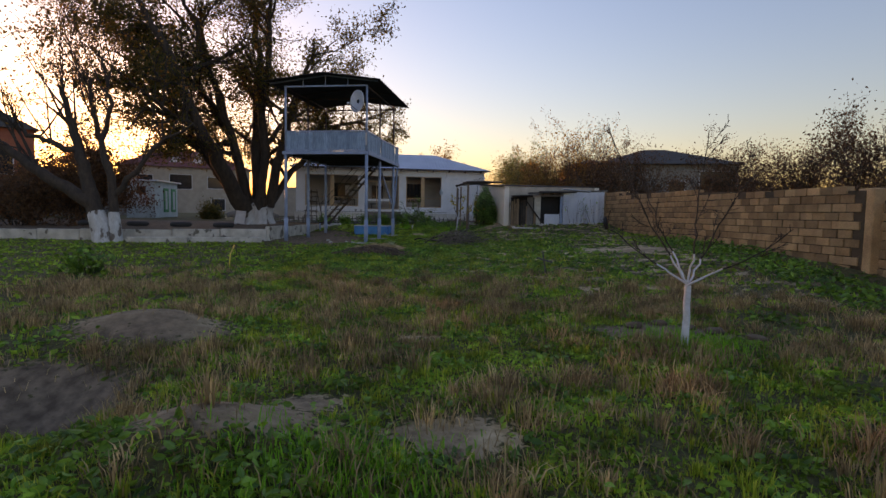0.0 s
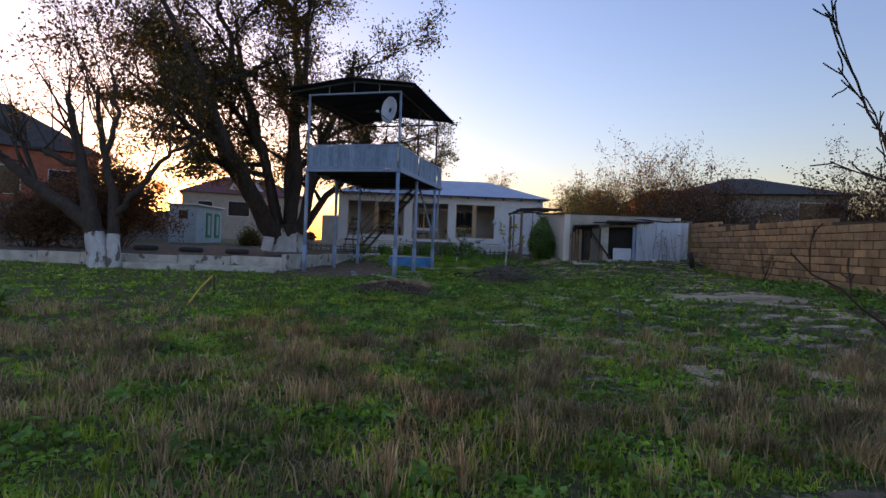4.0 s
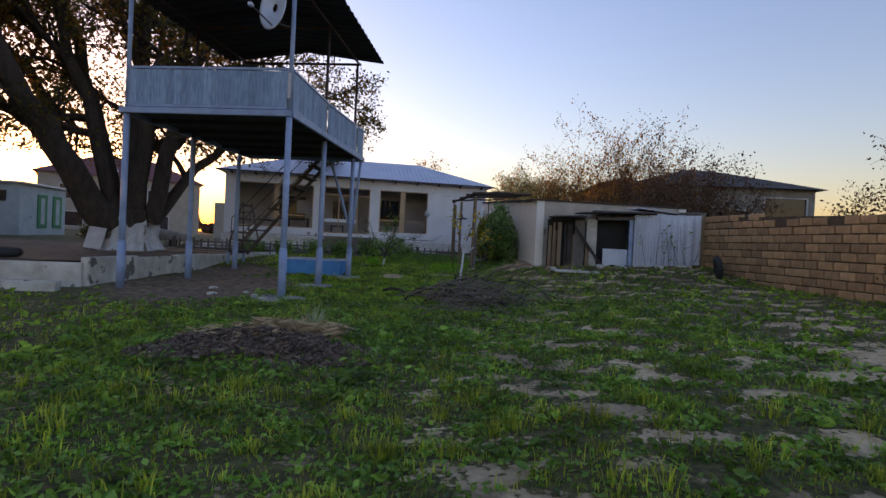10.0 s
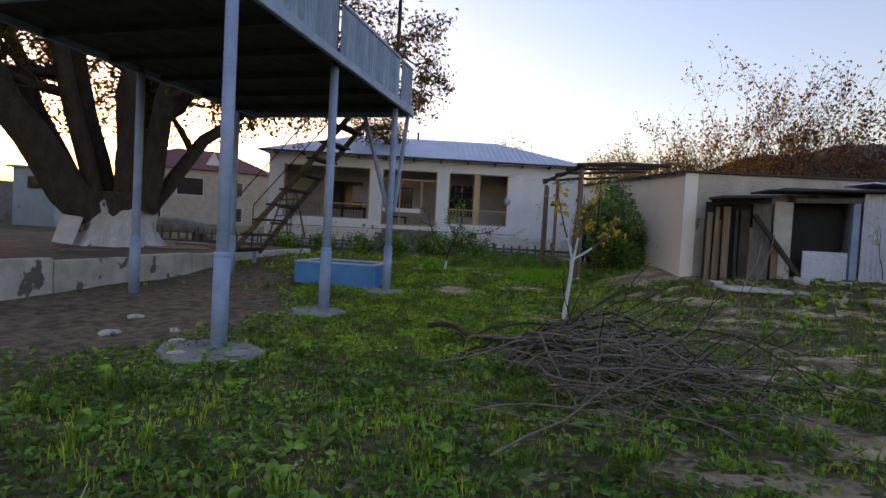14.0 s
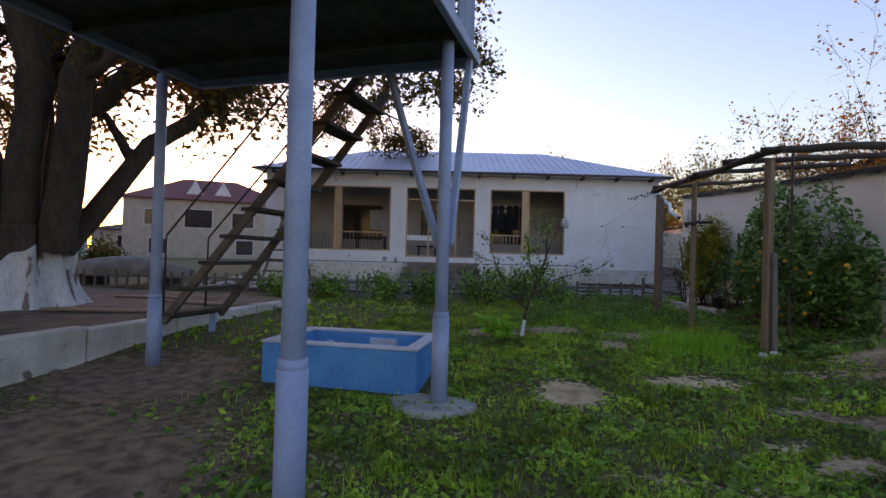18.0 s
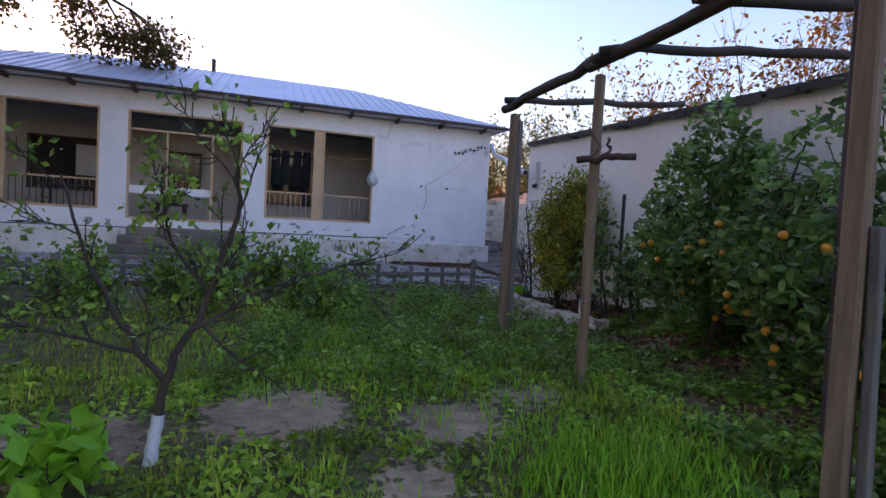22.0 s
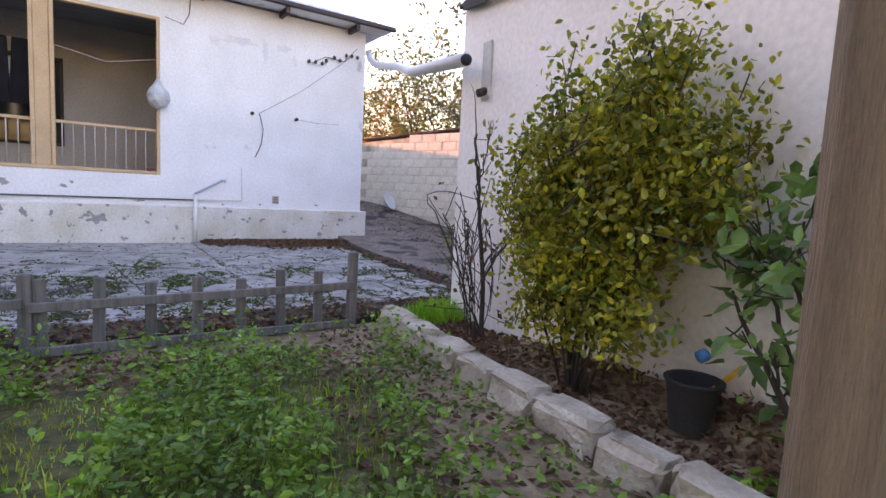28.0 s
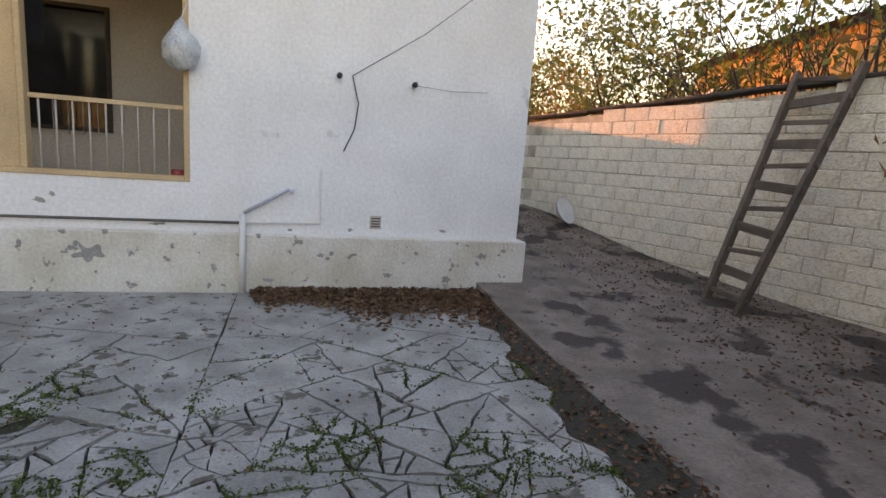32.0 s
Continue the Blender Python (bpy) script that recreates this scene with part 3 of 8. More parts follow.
for q in ((UL - 0.08, -5.95, -0.09, -0.002, -0.3, 0.56), (-3.2, UR + 0.09, -0.09, -0.002, -0.3, 0.56), (UR + 0.002, UR + 0.09, 0.0, DEEP, -0.3, 0.56)):
    part("plinth", a_box(*q, bevel=0.015), PLINTH, house, "chipped whitewashed plinth course")
part("porch_floor", a_box(UL + T, -0.02 + 0.5, T, 2.2, 0.6, 0.82), CONC_DARK, house)
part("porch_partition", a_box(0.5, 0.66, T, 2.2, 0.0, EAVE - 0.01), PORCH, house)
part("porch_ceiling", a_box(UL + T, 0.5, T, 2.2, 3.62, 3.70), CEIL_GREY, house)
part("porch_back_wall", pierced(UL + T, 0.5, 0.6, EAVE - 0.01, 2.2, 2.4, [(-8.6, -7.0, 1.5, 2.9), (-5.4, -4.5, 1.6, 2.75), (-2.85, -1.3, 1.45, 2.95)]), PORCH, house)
# Black sheet that paints the unlit room behind the porch windows.
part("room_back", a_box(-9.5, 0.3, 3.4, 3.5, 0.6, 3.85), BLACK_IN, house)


def hip_roof():
    e, z0, z1 = 0.38, EAVE + 0.06, 5.4
    c = [(UL - e, -e, z0), (UR + e, -e, z0), (UR + e, DEEP + e, z0), (UL - e, DEEP + e, z0), (-7.5, 3.5, z1), (-0.2, 3.5, z1)]
    t = 0.05
    bm = bmesh.new()
    top = [bm.verts.new((x, y, z + t)) for x, y, z in c]
    low = [bm.verts.new(p) for p in c]
    for q in ((0, 1, 5, 4), (1, 2, 5), (2, 3, 4, 5), (3, 0, 4)):
        bm.faces.new([top[k] for k in q])
        bm.faces.new([low[k] for k in reversed(q)])
    for a, b in ((0, 1), (1, 2), (2, 3), (3, 0)):
        bm.faces.new([low[a], low[b], top[b], top[a]])
    return bm


roof = part("roof", hip_roof(), ROOF_SHEET, house, "pale blue-grey corrugated roof")
ribs = bmesh.new()
for k in range(60):
    u = UL - 0.3 + k * 0.25
    if u > UR + 0.3:
        break
    reach = min(1.0, (u - UL + 0.38) / 3.93, (UR + 0.38 - u) / 3.96)
    if reach > 0.03:
        beam(ribs, (u, -0.37, EAVE + 0.125), (u, -0.38 + 3.88 * reach, EAVE + 0.125 + (5.4 - EAVE - 0.06) * reach), 0.03, 0.022)
part("rib", ribs, ROOF_SHEET, roof)
part("gutter", a_box(UL - 0.4, UR + 0.4, -0.46, -0.385, EAVE + 0.02, EAVE + 0.10, bevel=0.015), IRON, roof, "dark eaves edge")
for k in range(12):
    u = UL + 0.35 + k * 1.25
    part("bracket", a_box(u - 0.035, u + 0.035, -0.40, -0.003, EAVE - 0.08, EAVE + 0.02, bevel=0.008), IRON, roof)
part("soffit", a_box(UL - 0.35, UR + 0.35, -0.37, -0.004, EAVE + 0.03, EAVE + 0.055), WHITEWASH, roof)
pipe("chimney_pipe", [(-4.4, 3.4, 5.2), (-4.4, 3.4, 5.78)], 0.06, IRON, roof)

# porch frames, posts and rails
for i, (a, b, s) in enumerate(BAYS):
    fr = thing("porch_frame", None, kind="")
    fr.parent = house
    part("frame", union([(a, a + 0.05, -0.012, 0.06, s, 3.40), (b - 0.05, b, -0.012, 0.06, s, 3.40), (a + 0.05, b - 0.05, -0.012, 0.06, 3.35, 3.40), (a + 0.05, b - 0.05, -0.014, 0.14, s, s + 0.05)], 0.006), TAN, fr, "tan painted frame")
    if i != 1:
        mid = -8.36 if i == 0 else -1.45
        part("post", union([(mid - 0.15, mid - 0.10, -0.01, 0.1, s + 0.05, 3.35), (mid - 0.10, mid + 0.08, 0.02, 0.12, s + 0.05, 3.35), (mid + 0.08, mid + 0.13, -0.01, 0.1, s + 0.05, 3.35)], 0.006), TAN, fr, "tan boxed post")
        for lo, hi in ((a + 0.05, mid - 0.15), (mid + 0.13, b - 0.05)):
            part("rail", a_box(lo, hi, 0.06, 0.10, s + 0.66, s + 0.70), TAN, fr)
            for k in range(int((hi - lo) / 0.13)):
                x = lo + 0.07 + k * 0.13
                pipe("baluster", [(x, 0.08, s + 0.05), (x, 0.08, s + 0.66)], 0.009, PORCH if i else IRON, fr, sides=5)
    else:
        part("transom", a_box(a + 0.05, b - 0.05, 0.0, 0.06, 2.93, 2.98), TAN, fr)
        for x in (-5.02, -4.02):
            part("mullion", a_box(x - 0.025, x + 0.025, 0.0, 0.06, s + 0.05, 2.93), TAN, fr)
        part("kick_board", a_box(a + 0.05, -4.05, 0.01, 0.05, 1.45, 1.63), WHITEWASH, fr)

# ---- boundary walls ----
def block_wall(ob, length, height_at, thick, course, block, mat, rng, near=None, gap=0.012, proud=0.02):
    """Blocks laid in courses along local x, each a part near the walk, the rest joined; mortar behind."""
    me_list = []
    for k in range(4):
        bm = bmesh.new()
        box(bm, -block / 2 + gap / 2, block / 2 - gap / 2, -thick / 2 - proud, thick / 2, -course / 2 + gap / 2, course / 2 - gap / 2)
        for v in bm.verts:
            j = min(0.008, 0.4 * proud)
            v.co += Vector(rng.uniform(-j, j, 3))
        bmesh.ops.bevel(bm, geom=list(bm.edges), offset=0.010, segments=1, affect="EDGES")
        me = bpy.data.meshes.new("block")
        bm.to_mesh(me)
        bm.free()
        me.materials.append(mat)
        me_list.append(me)
    rest_v, rest_f, base = [], [], 0
    box_v = np.array([(x, y, z) for x in (-.5, .5) for y in (-.5, .5) for z in (-.5, .5)])
    box_f = np.array([(0, 1, 3, 2), (4, 6, 7, 5), (0, 4, 5, 1), (2, 3, 7, 6), (0, 2, 6, 4), (1, 5, 7, 3)])
    count = 0
    rows = int(4 / course)
    for r in range(-7, rows):
        off = (r % 2) * block / 2
        for c in range(int(length / block) + 1):
            x = c * block + off
            z = r * course + course / 2
            if x - block / 2 < 0.0 or x + block / 2 > length + 0.05:
                continue
            base_z, top_z = height_at(x)
            if z + course / 2 > top_z + 0.02 or z + course / 2 < base_z - 0.05:
                continue
            if z + course * 1.4 > top_z and rng.random() < 0.12:
                continue
            push = rng.uniform(-0.6, 0.6) * proud
            if near and near(x) and count < 300:
                o = new("block", me_list[rng.integers(4)])
                o.parent = ob
                o.location = (x, push, z)
                count += 1
            else:
                s = np.array([block - gap, thick + proud, course - gap])
                rest_v.append(box_v * s + np.array([x, push - proud / 2, z]))
                rest_f.append(box_f + base)
                base += 8
    if rest_v:
        o = mesh_of("block_course", np.concatenate(rest_v), np.concatenate(rest_f), mat, ob)
        tagged(o, kind="stuff")


def mortar_core(ob, length, height_at, thick, mat):
    bm = bmesh.new()
    steps = int(length / 0.8) + 1
    prev = None
    for k in range(steps + 1):
        x = min(length, k * 0.8)
        b, t = height_at(x)
        vs = [bm.verts.new((x, y, z)) for y, z in ((-thick / 2, b - 0.4), (thick / 2, b - 0.4), (thick / 2, t - 0.09), (-thick / 2, t - 0.09))]
        if prev:
            for i in range(4):
                bm.faces.new([prev[i], prev[(i + 1) % 4], vs[(i + 1) % 4], vs[i]])
        else:
            bm.faces.new(vs)
        prev = vs
        if x >= length:
            break
    bm.faces.new(list(reversed(prev)))
    bmesh.ops.recalc_face_normals(bm, faces=bm.faces)
    part("mortar", bm, mat, ob)


def wall_between(name, a, b, label):
    ang = math.degrees(math.atan2(b[1] - a[1], b[0] - a[0]))
    return thing(name, pose(a[0], a[1], 0, 0, 0, ang), label, "wall", kind="structure"), math.hypot(b[0] - a[0], b[1] - a[1])


WA, WB = (8.62, 27.45), (10.02, 12.05)
wall_e, LE = wall_between("wall_east", WA, WB, "boundary wall of weathered tan limestone blocks")
def east_h(x):
    y = 27.45 - x * 15.4 / LE
    return gz(9.3, y) - 0.05, 1.86 - 0.5 * x / LE
mortar_core(wall_e, LE, east_h, 0.16, MORTAR)
WC, WD = (10.25, 12.0), (9.0, -3.0)
wall_s, LS = wall_between("wall_east_near", WC, WD, "lower boundary wall of rough tan limestone blocks with gaps at the top")
def south_h(x):
    return gz(9.5, 12 - x) - 0.1, 1.15 - 0.016 * x
mortar_core(wall_s, LS, south_h, 0.16, MORTAR)
part("pier", a_box(-0.3, 0.22, -0.3, 0.25, gz(10, 12) - 0.3, 1.32, bevel=0.02), LIME, wall_s)

# passage wall beside the house, its foot rising with the path
wall_p, LP = wall_between("wall_passage", (8.05, 38.3), (4.05, 45.72), "limewashed block wall with rain stains along the passage")
def pass_h(x):
    return float(np.interp(x, [0, 2.4, 3.8, 5.6, 8.0, 9.0], [-0.15, -0.12, -0.02, 0.22, 0.66, 0.8])), 2.78 - 0.055 * x
mortar_core(wall_p, LP, pass_h, 0.166, WALL_JOINT)
for k in range(12):
    x0, x1 = LP * k / 12, LP * (k + 0.99) / 12
    part("coping", a_beam((x0, 0, 2.775 - 0.055 * x0 + 0.012 * math.sin(k * 2.3)), (x1, 0, 2.775 - 0.055 * x1 + 0.012 * math.sin(k * 3.1)), 0.25, 0.05, 0.012), DARK_ROOF, wall_p, "weathered dark coping")
wall_q, LQ = wall_between("wall_passage_end", (4.05, 45.72), (1.0, 46.8), "limewashed wall closing the end of the passage")
def end_h(x):
    return 0.5, 2.28
mortar_core(wall_q, LQ, end_h, 0.166, WALL_JOINT)
WEST_WALL, LW = wall_between("wall_west", (-38, 20), (-27, 47), "old grey limestone garden wall behind shrubs")
def west_h(x):
    return -0.6, 2.3
mortar_core(WEST_WALL, LW, west_h, 0.2, STONE_GREY)

# ---- terrace under the big tree ----
def terrace():
    ob = thing("terrace", None, "raised earth terrace edged by a flaking whitewashed concrete wall", "terrace", kind="structure")
    edge = [(-26, 20.2), (-12.5, 20.9), (-7.05, 22.1), (-6.9, 25.5), (-6.75, 28.5), (-6.3, 32.2), (-14, 33.2), (-26, 33.5)]
    bm = bmesh.new()
    top = [bm.verts.new((x, y, -0.30 if x < -12 and y < 22 else -0.14)) for x, y in edge]
    bm.faces.new(top)
    part("earth", bm, SOIL, ob, "trodden tan earth")
    for k in range(5):
        (x0, y0), (x1, y1) = edge[k], edge[k + 1]
        bm = bmesh.new()
        n = max(2, int(math.hypot(x1 - x0, y1 - y0) / 1.6))
        for j in range(n):
            a = (x0 + (x1 - x0) * j / n, y0 + (y1 - y0) * j / n, -0.5)
            b = (x0 + (x1 - x0) * (j + 0.985) / n, y0 + (y1 - y0) * (j + 0.985) / n, -0.5)
            dz = 0.03 * math.sin(j * 2.1 + k) - (0.18 if k == 0 else 0.18 * (1 - j / n) if k == 1 else 0)
            beam(bm, (a[0], a[1], -0.52 + dz), (b[0], b[1], -0.52 + dz), 0.2, 0.84, 0.02)
        part("retaining_wall", bm, CONC_PALE, ob, "flaking stained concrete")
    for k, (x0, y0, x1, y1) in enumerate([(-11.7, 19.9, -9.6, 20.45), (-9.5, 20.5, -7.0, 21.3)]):
        part("step", a_beam((x0, y0, -0.68), (x1, y1, -0.68), 0.3, 0.36, 0.02), CONC_PALE, ob)
    return ob


terrace()


# ---- the lookout tower ----
TOWER = pose(-2.75, 21.55, 0, 0, 0, -6.2)
def at_tower(u, v):
    p = TOWER @ Vector((u, v, 0))
    return gz(p.x, p.y)


def build_tower():
    tw = thing("lookout_tower", TOWER, "tall steel-pipe lookout platform with blue board railing and dark sheet roof", "tower")
    cols = {"FL": (-3.46, 0), "FR": (0, 0), "ML": (-3.5, 2.43), "MR": (-0.1, 2.43), "RL": (-3.66, 5.08), "RR": (-0.07, 4.92)}
    for key, (u, v) in cols.items():
        g = at_tower(u, v)
        post = pipe("post", [(u, v, g - 0.02), (u, v, 2.94)], 0.062, TOWER_BLUE, tw, sides=14)
        pipe("sleeve", [(u, v, g), (u, v, 0.28)], 0.080, TOWER_BLUE, post, sides=14)
        pipe("collar", [(u, v, 0.26), (u, v, 0.33)], 0.074, TOWER_BLUE, post, sides=14)
        pipe("roof_post", [(u, v, 2.94), (u, v, 5.68)], 0.036 if key[0] != "F" else 0.045, TOWER_BLUE if key[0] == "F" else IRON, tw, sides=10)
    # deck: frame beams, joists, boards
    U0, U1, V0, V1 = -3.58, 0.06, -0.06, 5.62
    for a, b in (((U0, V0, 3.0), (U1, V0, 3.0)), ((U0, V1, 3.0), (U1, V1, 3.0))):
        part("deck_beam", a_beam(a, b, 0.07, 0.12, 0.008), TOWER_BLUE, tw)
    for u in (U0, U1):
        part("deck_beam", a_beam((u, V0 + 0.035, 3.0), (u, V1 - 0.035, 3.0), 0.07, 0.12, 0.008), TOWER_BLUE, tw)
    for v in (0.9, 1.9, 2.9, 3.9, 4.9):
        part("joist", a_beam((U0 + 0.04, v, 2.985), (U1 - 0.04, v, 2.985), 0.06, 0.09), DECK_DARK, tw)
    for k in range(24):
        u = U0 + 0.04 + k * 0.149
        part("deck_board", a_box(u, u + 0.143, V0 + 0.04, V1 - 0.04, 3.035, 3.06), DECK_DARK, tw)
    # railing of upright boards, front and both sides
    def rail(a, b):
        a, b = Vector(a), Vector(b)
        d = (b - a)
        n = max(1, int(d.length / 0.155))
        side = Vector((d.y, -d.x, 0)).normalized()
        part("rail_top", a_beam(a + Vector((0, 0, 0.80)), b + Vector((0, 0, 0.80)), 0.05, 0.05, 0.006), TOWER_BLUE, tw)
        part("rail_bottom", a_beam(a + Vector((0, 0, 0.03)), b + Vector((0, 0, 0.03)), 0.05, 0.06, 0.006), TOWER_BLUE, tw)
        for k in range(n):
            p = a + d * ((k + 0.5) / n)
            w = d.length / n * RNG.uniform(0.975, 0.998)
            bm = a_beam(p - d.normalized() * w / 2 + Vector((0, 0, 0.415)), p + d.normalized() * w / 2 + Vector((0, 0, 0.415)), 0.018, 0.70 + RNG.uniform(-0.01, 0.01), 0.003)
            part("board", bm, BOARD_BLUE, tw)
    z = 3.08
    rail((-3.42, -0.02, z), (-0.05, -0.02, z))
    rail((0.03, 0.06, z), (-0.05, 2.36, z))
    rail((-0.06, 2.50, z), (0.0, 4.86, z))
    rail((0.0, 5.0, z), (0.02, 5.58, z))
    rail((-3.52, 0.06, z), (-3.54, 5.0, z))
    # roof truss and sheets
    for v in (0.0, 2.43, 4.98):
        tr = thing("truss")
        tr.parent = tw
        m = TOWER_BLUE if v == 0 else IRON
        part("tie", a_beam((-3.5, v, 5.70), (0.02, v, 5.70), 0.05, 0.06), m, tr)
        part("rafter", a_beam((-4.15, v, 5.84), (-1.75, v, 6.12), 0.04, 0.05), m, tr)
        part("rafter", a_beam((-1.75, v, 6.12), (0.45, v, 5.86), 0.04, 0.05), m, tr)
        for u, h in ((-2.7, 6.0), (-1.75, 6.11), (-0.8, 5.99)):
            part("strut", a_beam((u, v, 5.72), (u, v, h), 0.03, 0.03), m, tr)
    for u in (-3.5, -0.03):
        part("wall_plate", a_beam((u, 0.03, 5.70), (u, 5.0, 5.70), 0.05, 0.05), IRON, tw)
    for lo, hi, za, zb in ((-4.2, -1.72, 5.86, 6.16), (0.62, -1.72, 5.85, 6.16)):
        bm = bmesh.new()
        n = 36
        rows = []
        for k in range(n + 1):
            v = -0.45 + k * 5.75 / n
            dz = 0.018 * (1 if k % 2 else -1)
            rows.append([bm.verts.new((x, v, zz + dz)) for x, zz in ((lo, za), ((lo + hi) / 2, (za + zb) / 2), (hi, zb))])
        for r0, r1 in zip(rows, rows[1:]):
            for j in range(2):
                bm.faces.new([r0[j], r0[j + 1], r1[j + 1], r1[j]])
        geom = bmesh.ops.extrude_face_region(bm, geom=list(bm.faces))
        bmesh.ops.translate(bm, verts=[e for e in geom["geom"] if isinstance(e, bmesh.types.BMVert)], vec=(0, 0, 0.012))
        bmesh.ops.recalc_face_normals(bm, faces=bm.faces)
        part("roof_sheet", bm, ROOF_DARK, tw, "dark rusty corrugated roof sheet")
    # braces at the rear corner
    part("brace", a_beam((-0.12, 4.95, 0.95), (-0.95, 5.55, 2.95), 0.06, 0.06), TOWER_BLUE, tw)
    part("brace", a_beam((-0.02, 4.98, 0.98), (0.03, 5.40, 2.95), 0.06, 0.06), TOWER_BLUE, tw)
    # concrete pads under the feet
    for key, (u, v) in cols.items():
        if key in ("FR", "MR", "RR"):
            bm = bmesh.new()
            g = at_tower(u, v)
            r = 0.52 if key == "FR" else 0.4
            n = 18
            ring0 = [bm.verts.new((u - 0.06 + r * 1.15 * math.cos(a) * (1 + 0.08 * math.sin(3 * a)), v - 0.08 + r * 0.85 * math.sin(a), g - 0.08)) for a in np.linspace(0, 2 * math.pi, n, endpoint=False)]
            ring1 = [bm.verts.new((p.co.x * 0.9 + u * 0.1, p.co.y * 0.9 + (v - 0.08) * 0.1, g + 0.045 + 0.012 * math.sin(i * 2.3))) for i, p in enumerate(ring0)]
            for i in range(n):
                bm.faces.new([ring0[i], ring0[(i + 1) % n], ring1[(i + 1) % n], ring1[i]])
            bm.faces.new(ring1)
            part("footing", bm, CONCRETE, tw, "rough poured concrete footing")
    # dish aerial on the front corner post
    dish = thing("dish_aerial", None)
    dish.parent = tw
    m = look((-0.32, -0.15, 5.03), (-1.2, -2.0, 5.15))
    bm = bmesh.new()
    rings = []
    for i in range(6):
        r = 0.08 + i * 0.075
        rings.append([bm.verts.new(m @ Vector((r * 0.82 * math.cos(a), r * math.sin(a), -0.35 * r * r))) for a in np.linspace(0, 2 * math.pi, 20, endpoint=False)])
    for r0, r1 in zip(rings, rings[1:]):
        for i in range(20):
            bm.faces.new([r0[i], r0[(i + 1) % 20], r1[(i + 1) % 20], r1[i]])
    bm.faces.new(rings[0])
    geom = bmesh.ops.extrude_face_region(bm, geom=list(bm.faces))
    bmesh.ops.translate(bm, verts=[e for e in geom["geom"] if isinstance(e, bmesh.types.BMVert)], vec=m.to_3x3() @ Vector((0, 0, 0.015)))
    part("reflector", bm, GALV, dish, "grey dish reflector", True)
    part("arm", a_beam((-0.3, -0.15, 4.75), (-0.02, 0, 4.70), 0.03, 0.03), IRON, dish)
    part("feed_arm", a_beam((-0.33, -0.17, 4.66), (-0.55, -0.65, 4.85), 0.02, 0.02), IRON, dish)
    part("receiver", a_box(-0.60, -0.52, -0.72, -0.62, 4.83, 4.90, bevel=0.01), GALV, dish)
    part("spike", a_box(-0.03, 0.03, -0.075, -0.055, 3.3, 3.8, bevel=0.004), CLOTH_WHITE, tw, "pale strip of tape")


build_tower()


def build_stair():
    m = TOWER
    st = thing("outside_stair", m, "steep open stair of dark weathered planks behind the tower", "stair")
    va, vb = 5.72, 6.5
    a0, a1 = Vector((-1.35, va, 3.02)), Vector((-4.15, va, -0.10))
    for v in (va, vb):
        s0, s1 = a0.copy(), a1.copy()
        s0.y = s1.y = v
        s1.y += 0.3 if v == vb else 0.0
        part("stringer", a_beam(s0, s1, 0.06, 0.10), WOOD_LADDER, st)
    n = 9
    for k in range(n):
        p = a0.lerp(a1, (k + 0.7) / n)
        part("tread", a_box(p.x - 0.15, p.x + 0.13, va - 0.05, vb + 0.12, p.z - 0.02, p.z + 0.03, bevel=0.006), WOOD_DARK, st)
    for v in (va - 0.02, vb + 0.2):
        g = at_tower(-4.2, v)
        part("foot_post", a_box(-4.24, -4.17, v - 0.035, v + 0.035, g - 0.05, -0.02), TOWER_BLUE, st)
    part("foot_rail", a_beam((-4.2, va, -0.05), (-4.2, vb + 0.25, -0.05), 0.06, 0.06), IRON, st)
    for dz, v in ((0.95, va), (0.95, vb), (0.5, vb)):
        pipe("handrail", [(a0.x, v, a0.z + dz), (a1.x, v, a1.z + dz + 0.2), (a1.x - 0.02, v, a1.z + 0.02)], 0.014, IRON, st, sides=6)


build_stair()

# ---- pool ----
def build_pool():
    p = thing("garden_basin", pose(-3.42, 27.28, 0, 0, 0, -1), "square blue-painted brick basin with a worn white rim", "basin")
    w, d, t, z0, z1 = 0.86, 0.58, 0.13, -0.62, -0.11
    part("side", union([(-w, w, -d, -d + t, z0, z1)], 0.012), POOL_BLUE, p)
    part("side", union([(-w, w, d - t, d, z0, z1)], 0.012), POOL_BLUE, p)
    part("side", union([(-w, -w + t, -d + t, d - t, z0, z1)], 0.012), POOL_BLUE, p)
    part("side", union([(w - t, w, -d + t, d - t, z0, z1)], 0.012), POOL_BLUE, p)
    part("rim", union([(-w - 0.01, w + 0.01, -d - 0.01, -d + t + 0.01, z1, z1 + 0.025), (-w - 0.01, w + 0.01, d - t - 0.01, d + 0.01, z1, z1 + 0.025),
                       (-w - 0.01, -w + t + 0.01, -d + t + 0.01, d - t - 0.01, z1, z1 + 0.025), (w - t - 0.01, w + 0.01, -d + t + 0.01, d - t - 0.01, z1, z1 + 0.025)], 0.006), POOL_RIM, p, "chipped pale rim")
    part("floor", a_box(-w + t, w - t, -d + t, d - t, z0, z0 + 0.1), POOL_BLUE, p)
    part("inlet_block", a_box(0.02, 0.36, d - t - 0.06, d - t, -0.40, -0.16, bevel=0.01), POOL_RIM, p, "white block")
    part("inlet_block", a_box(-0.55, -0.47, d - t - 0.05, d - t, -0.32, -0.22, bevel=0.008), POOL_RIM, p)


build_pool()

# ---- annex along the east side ----
ANNEX = pose(3.38, 27.6, 0, 0, 0, 6.6)
annex = thing("annex", ANNEX, "long low cream-plastered outbuilding with a dark flat roof edge", "outbuilding")
AL = 8.64


def annex_top(v):
    return 2.08 + 0.52 * v / AL


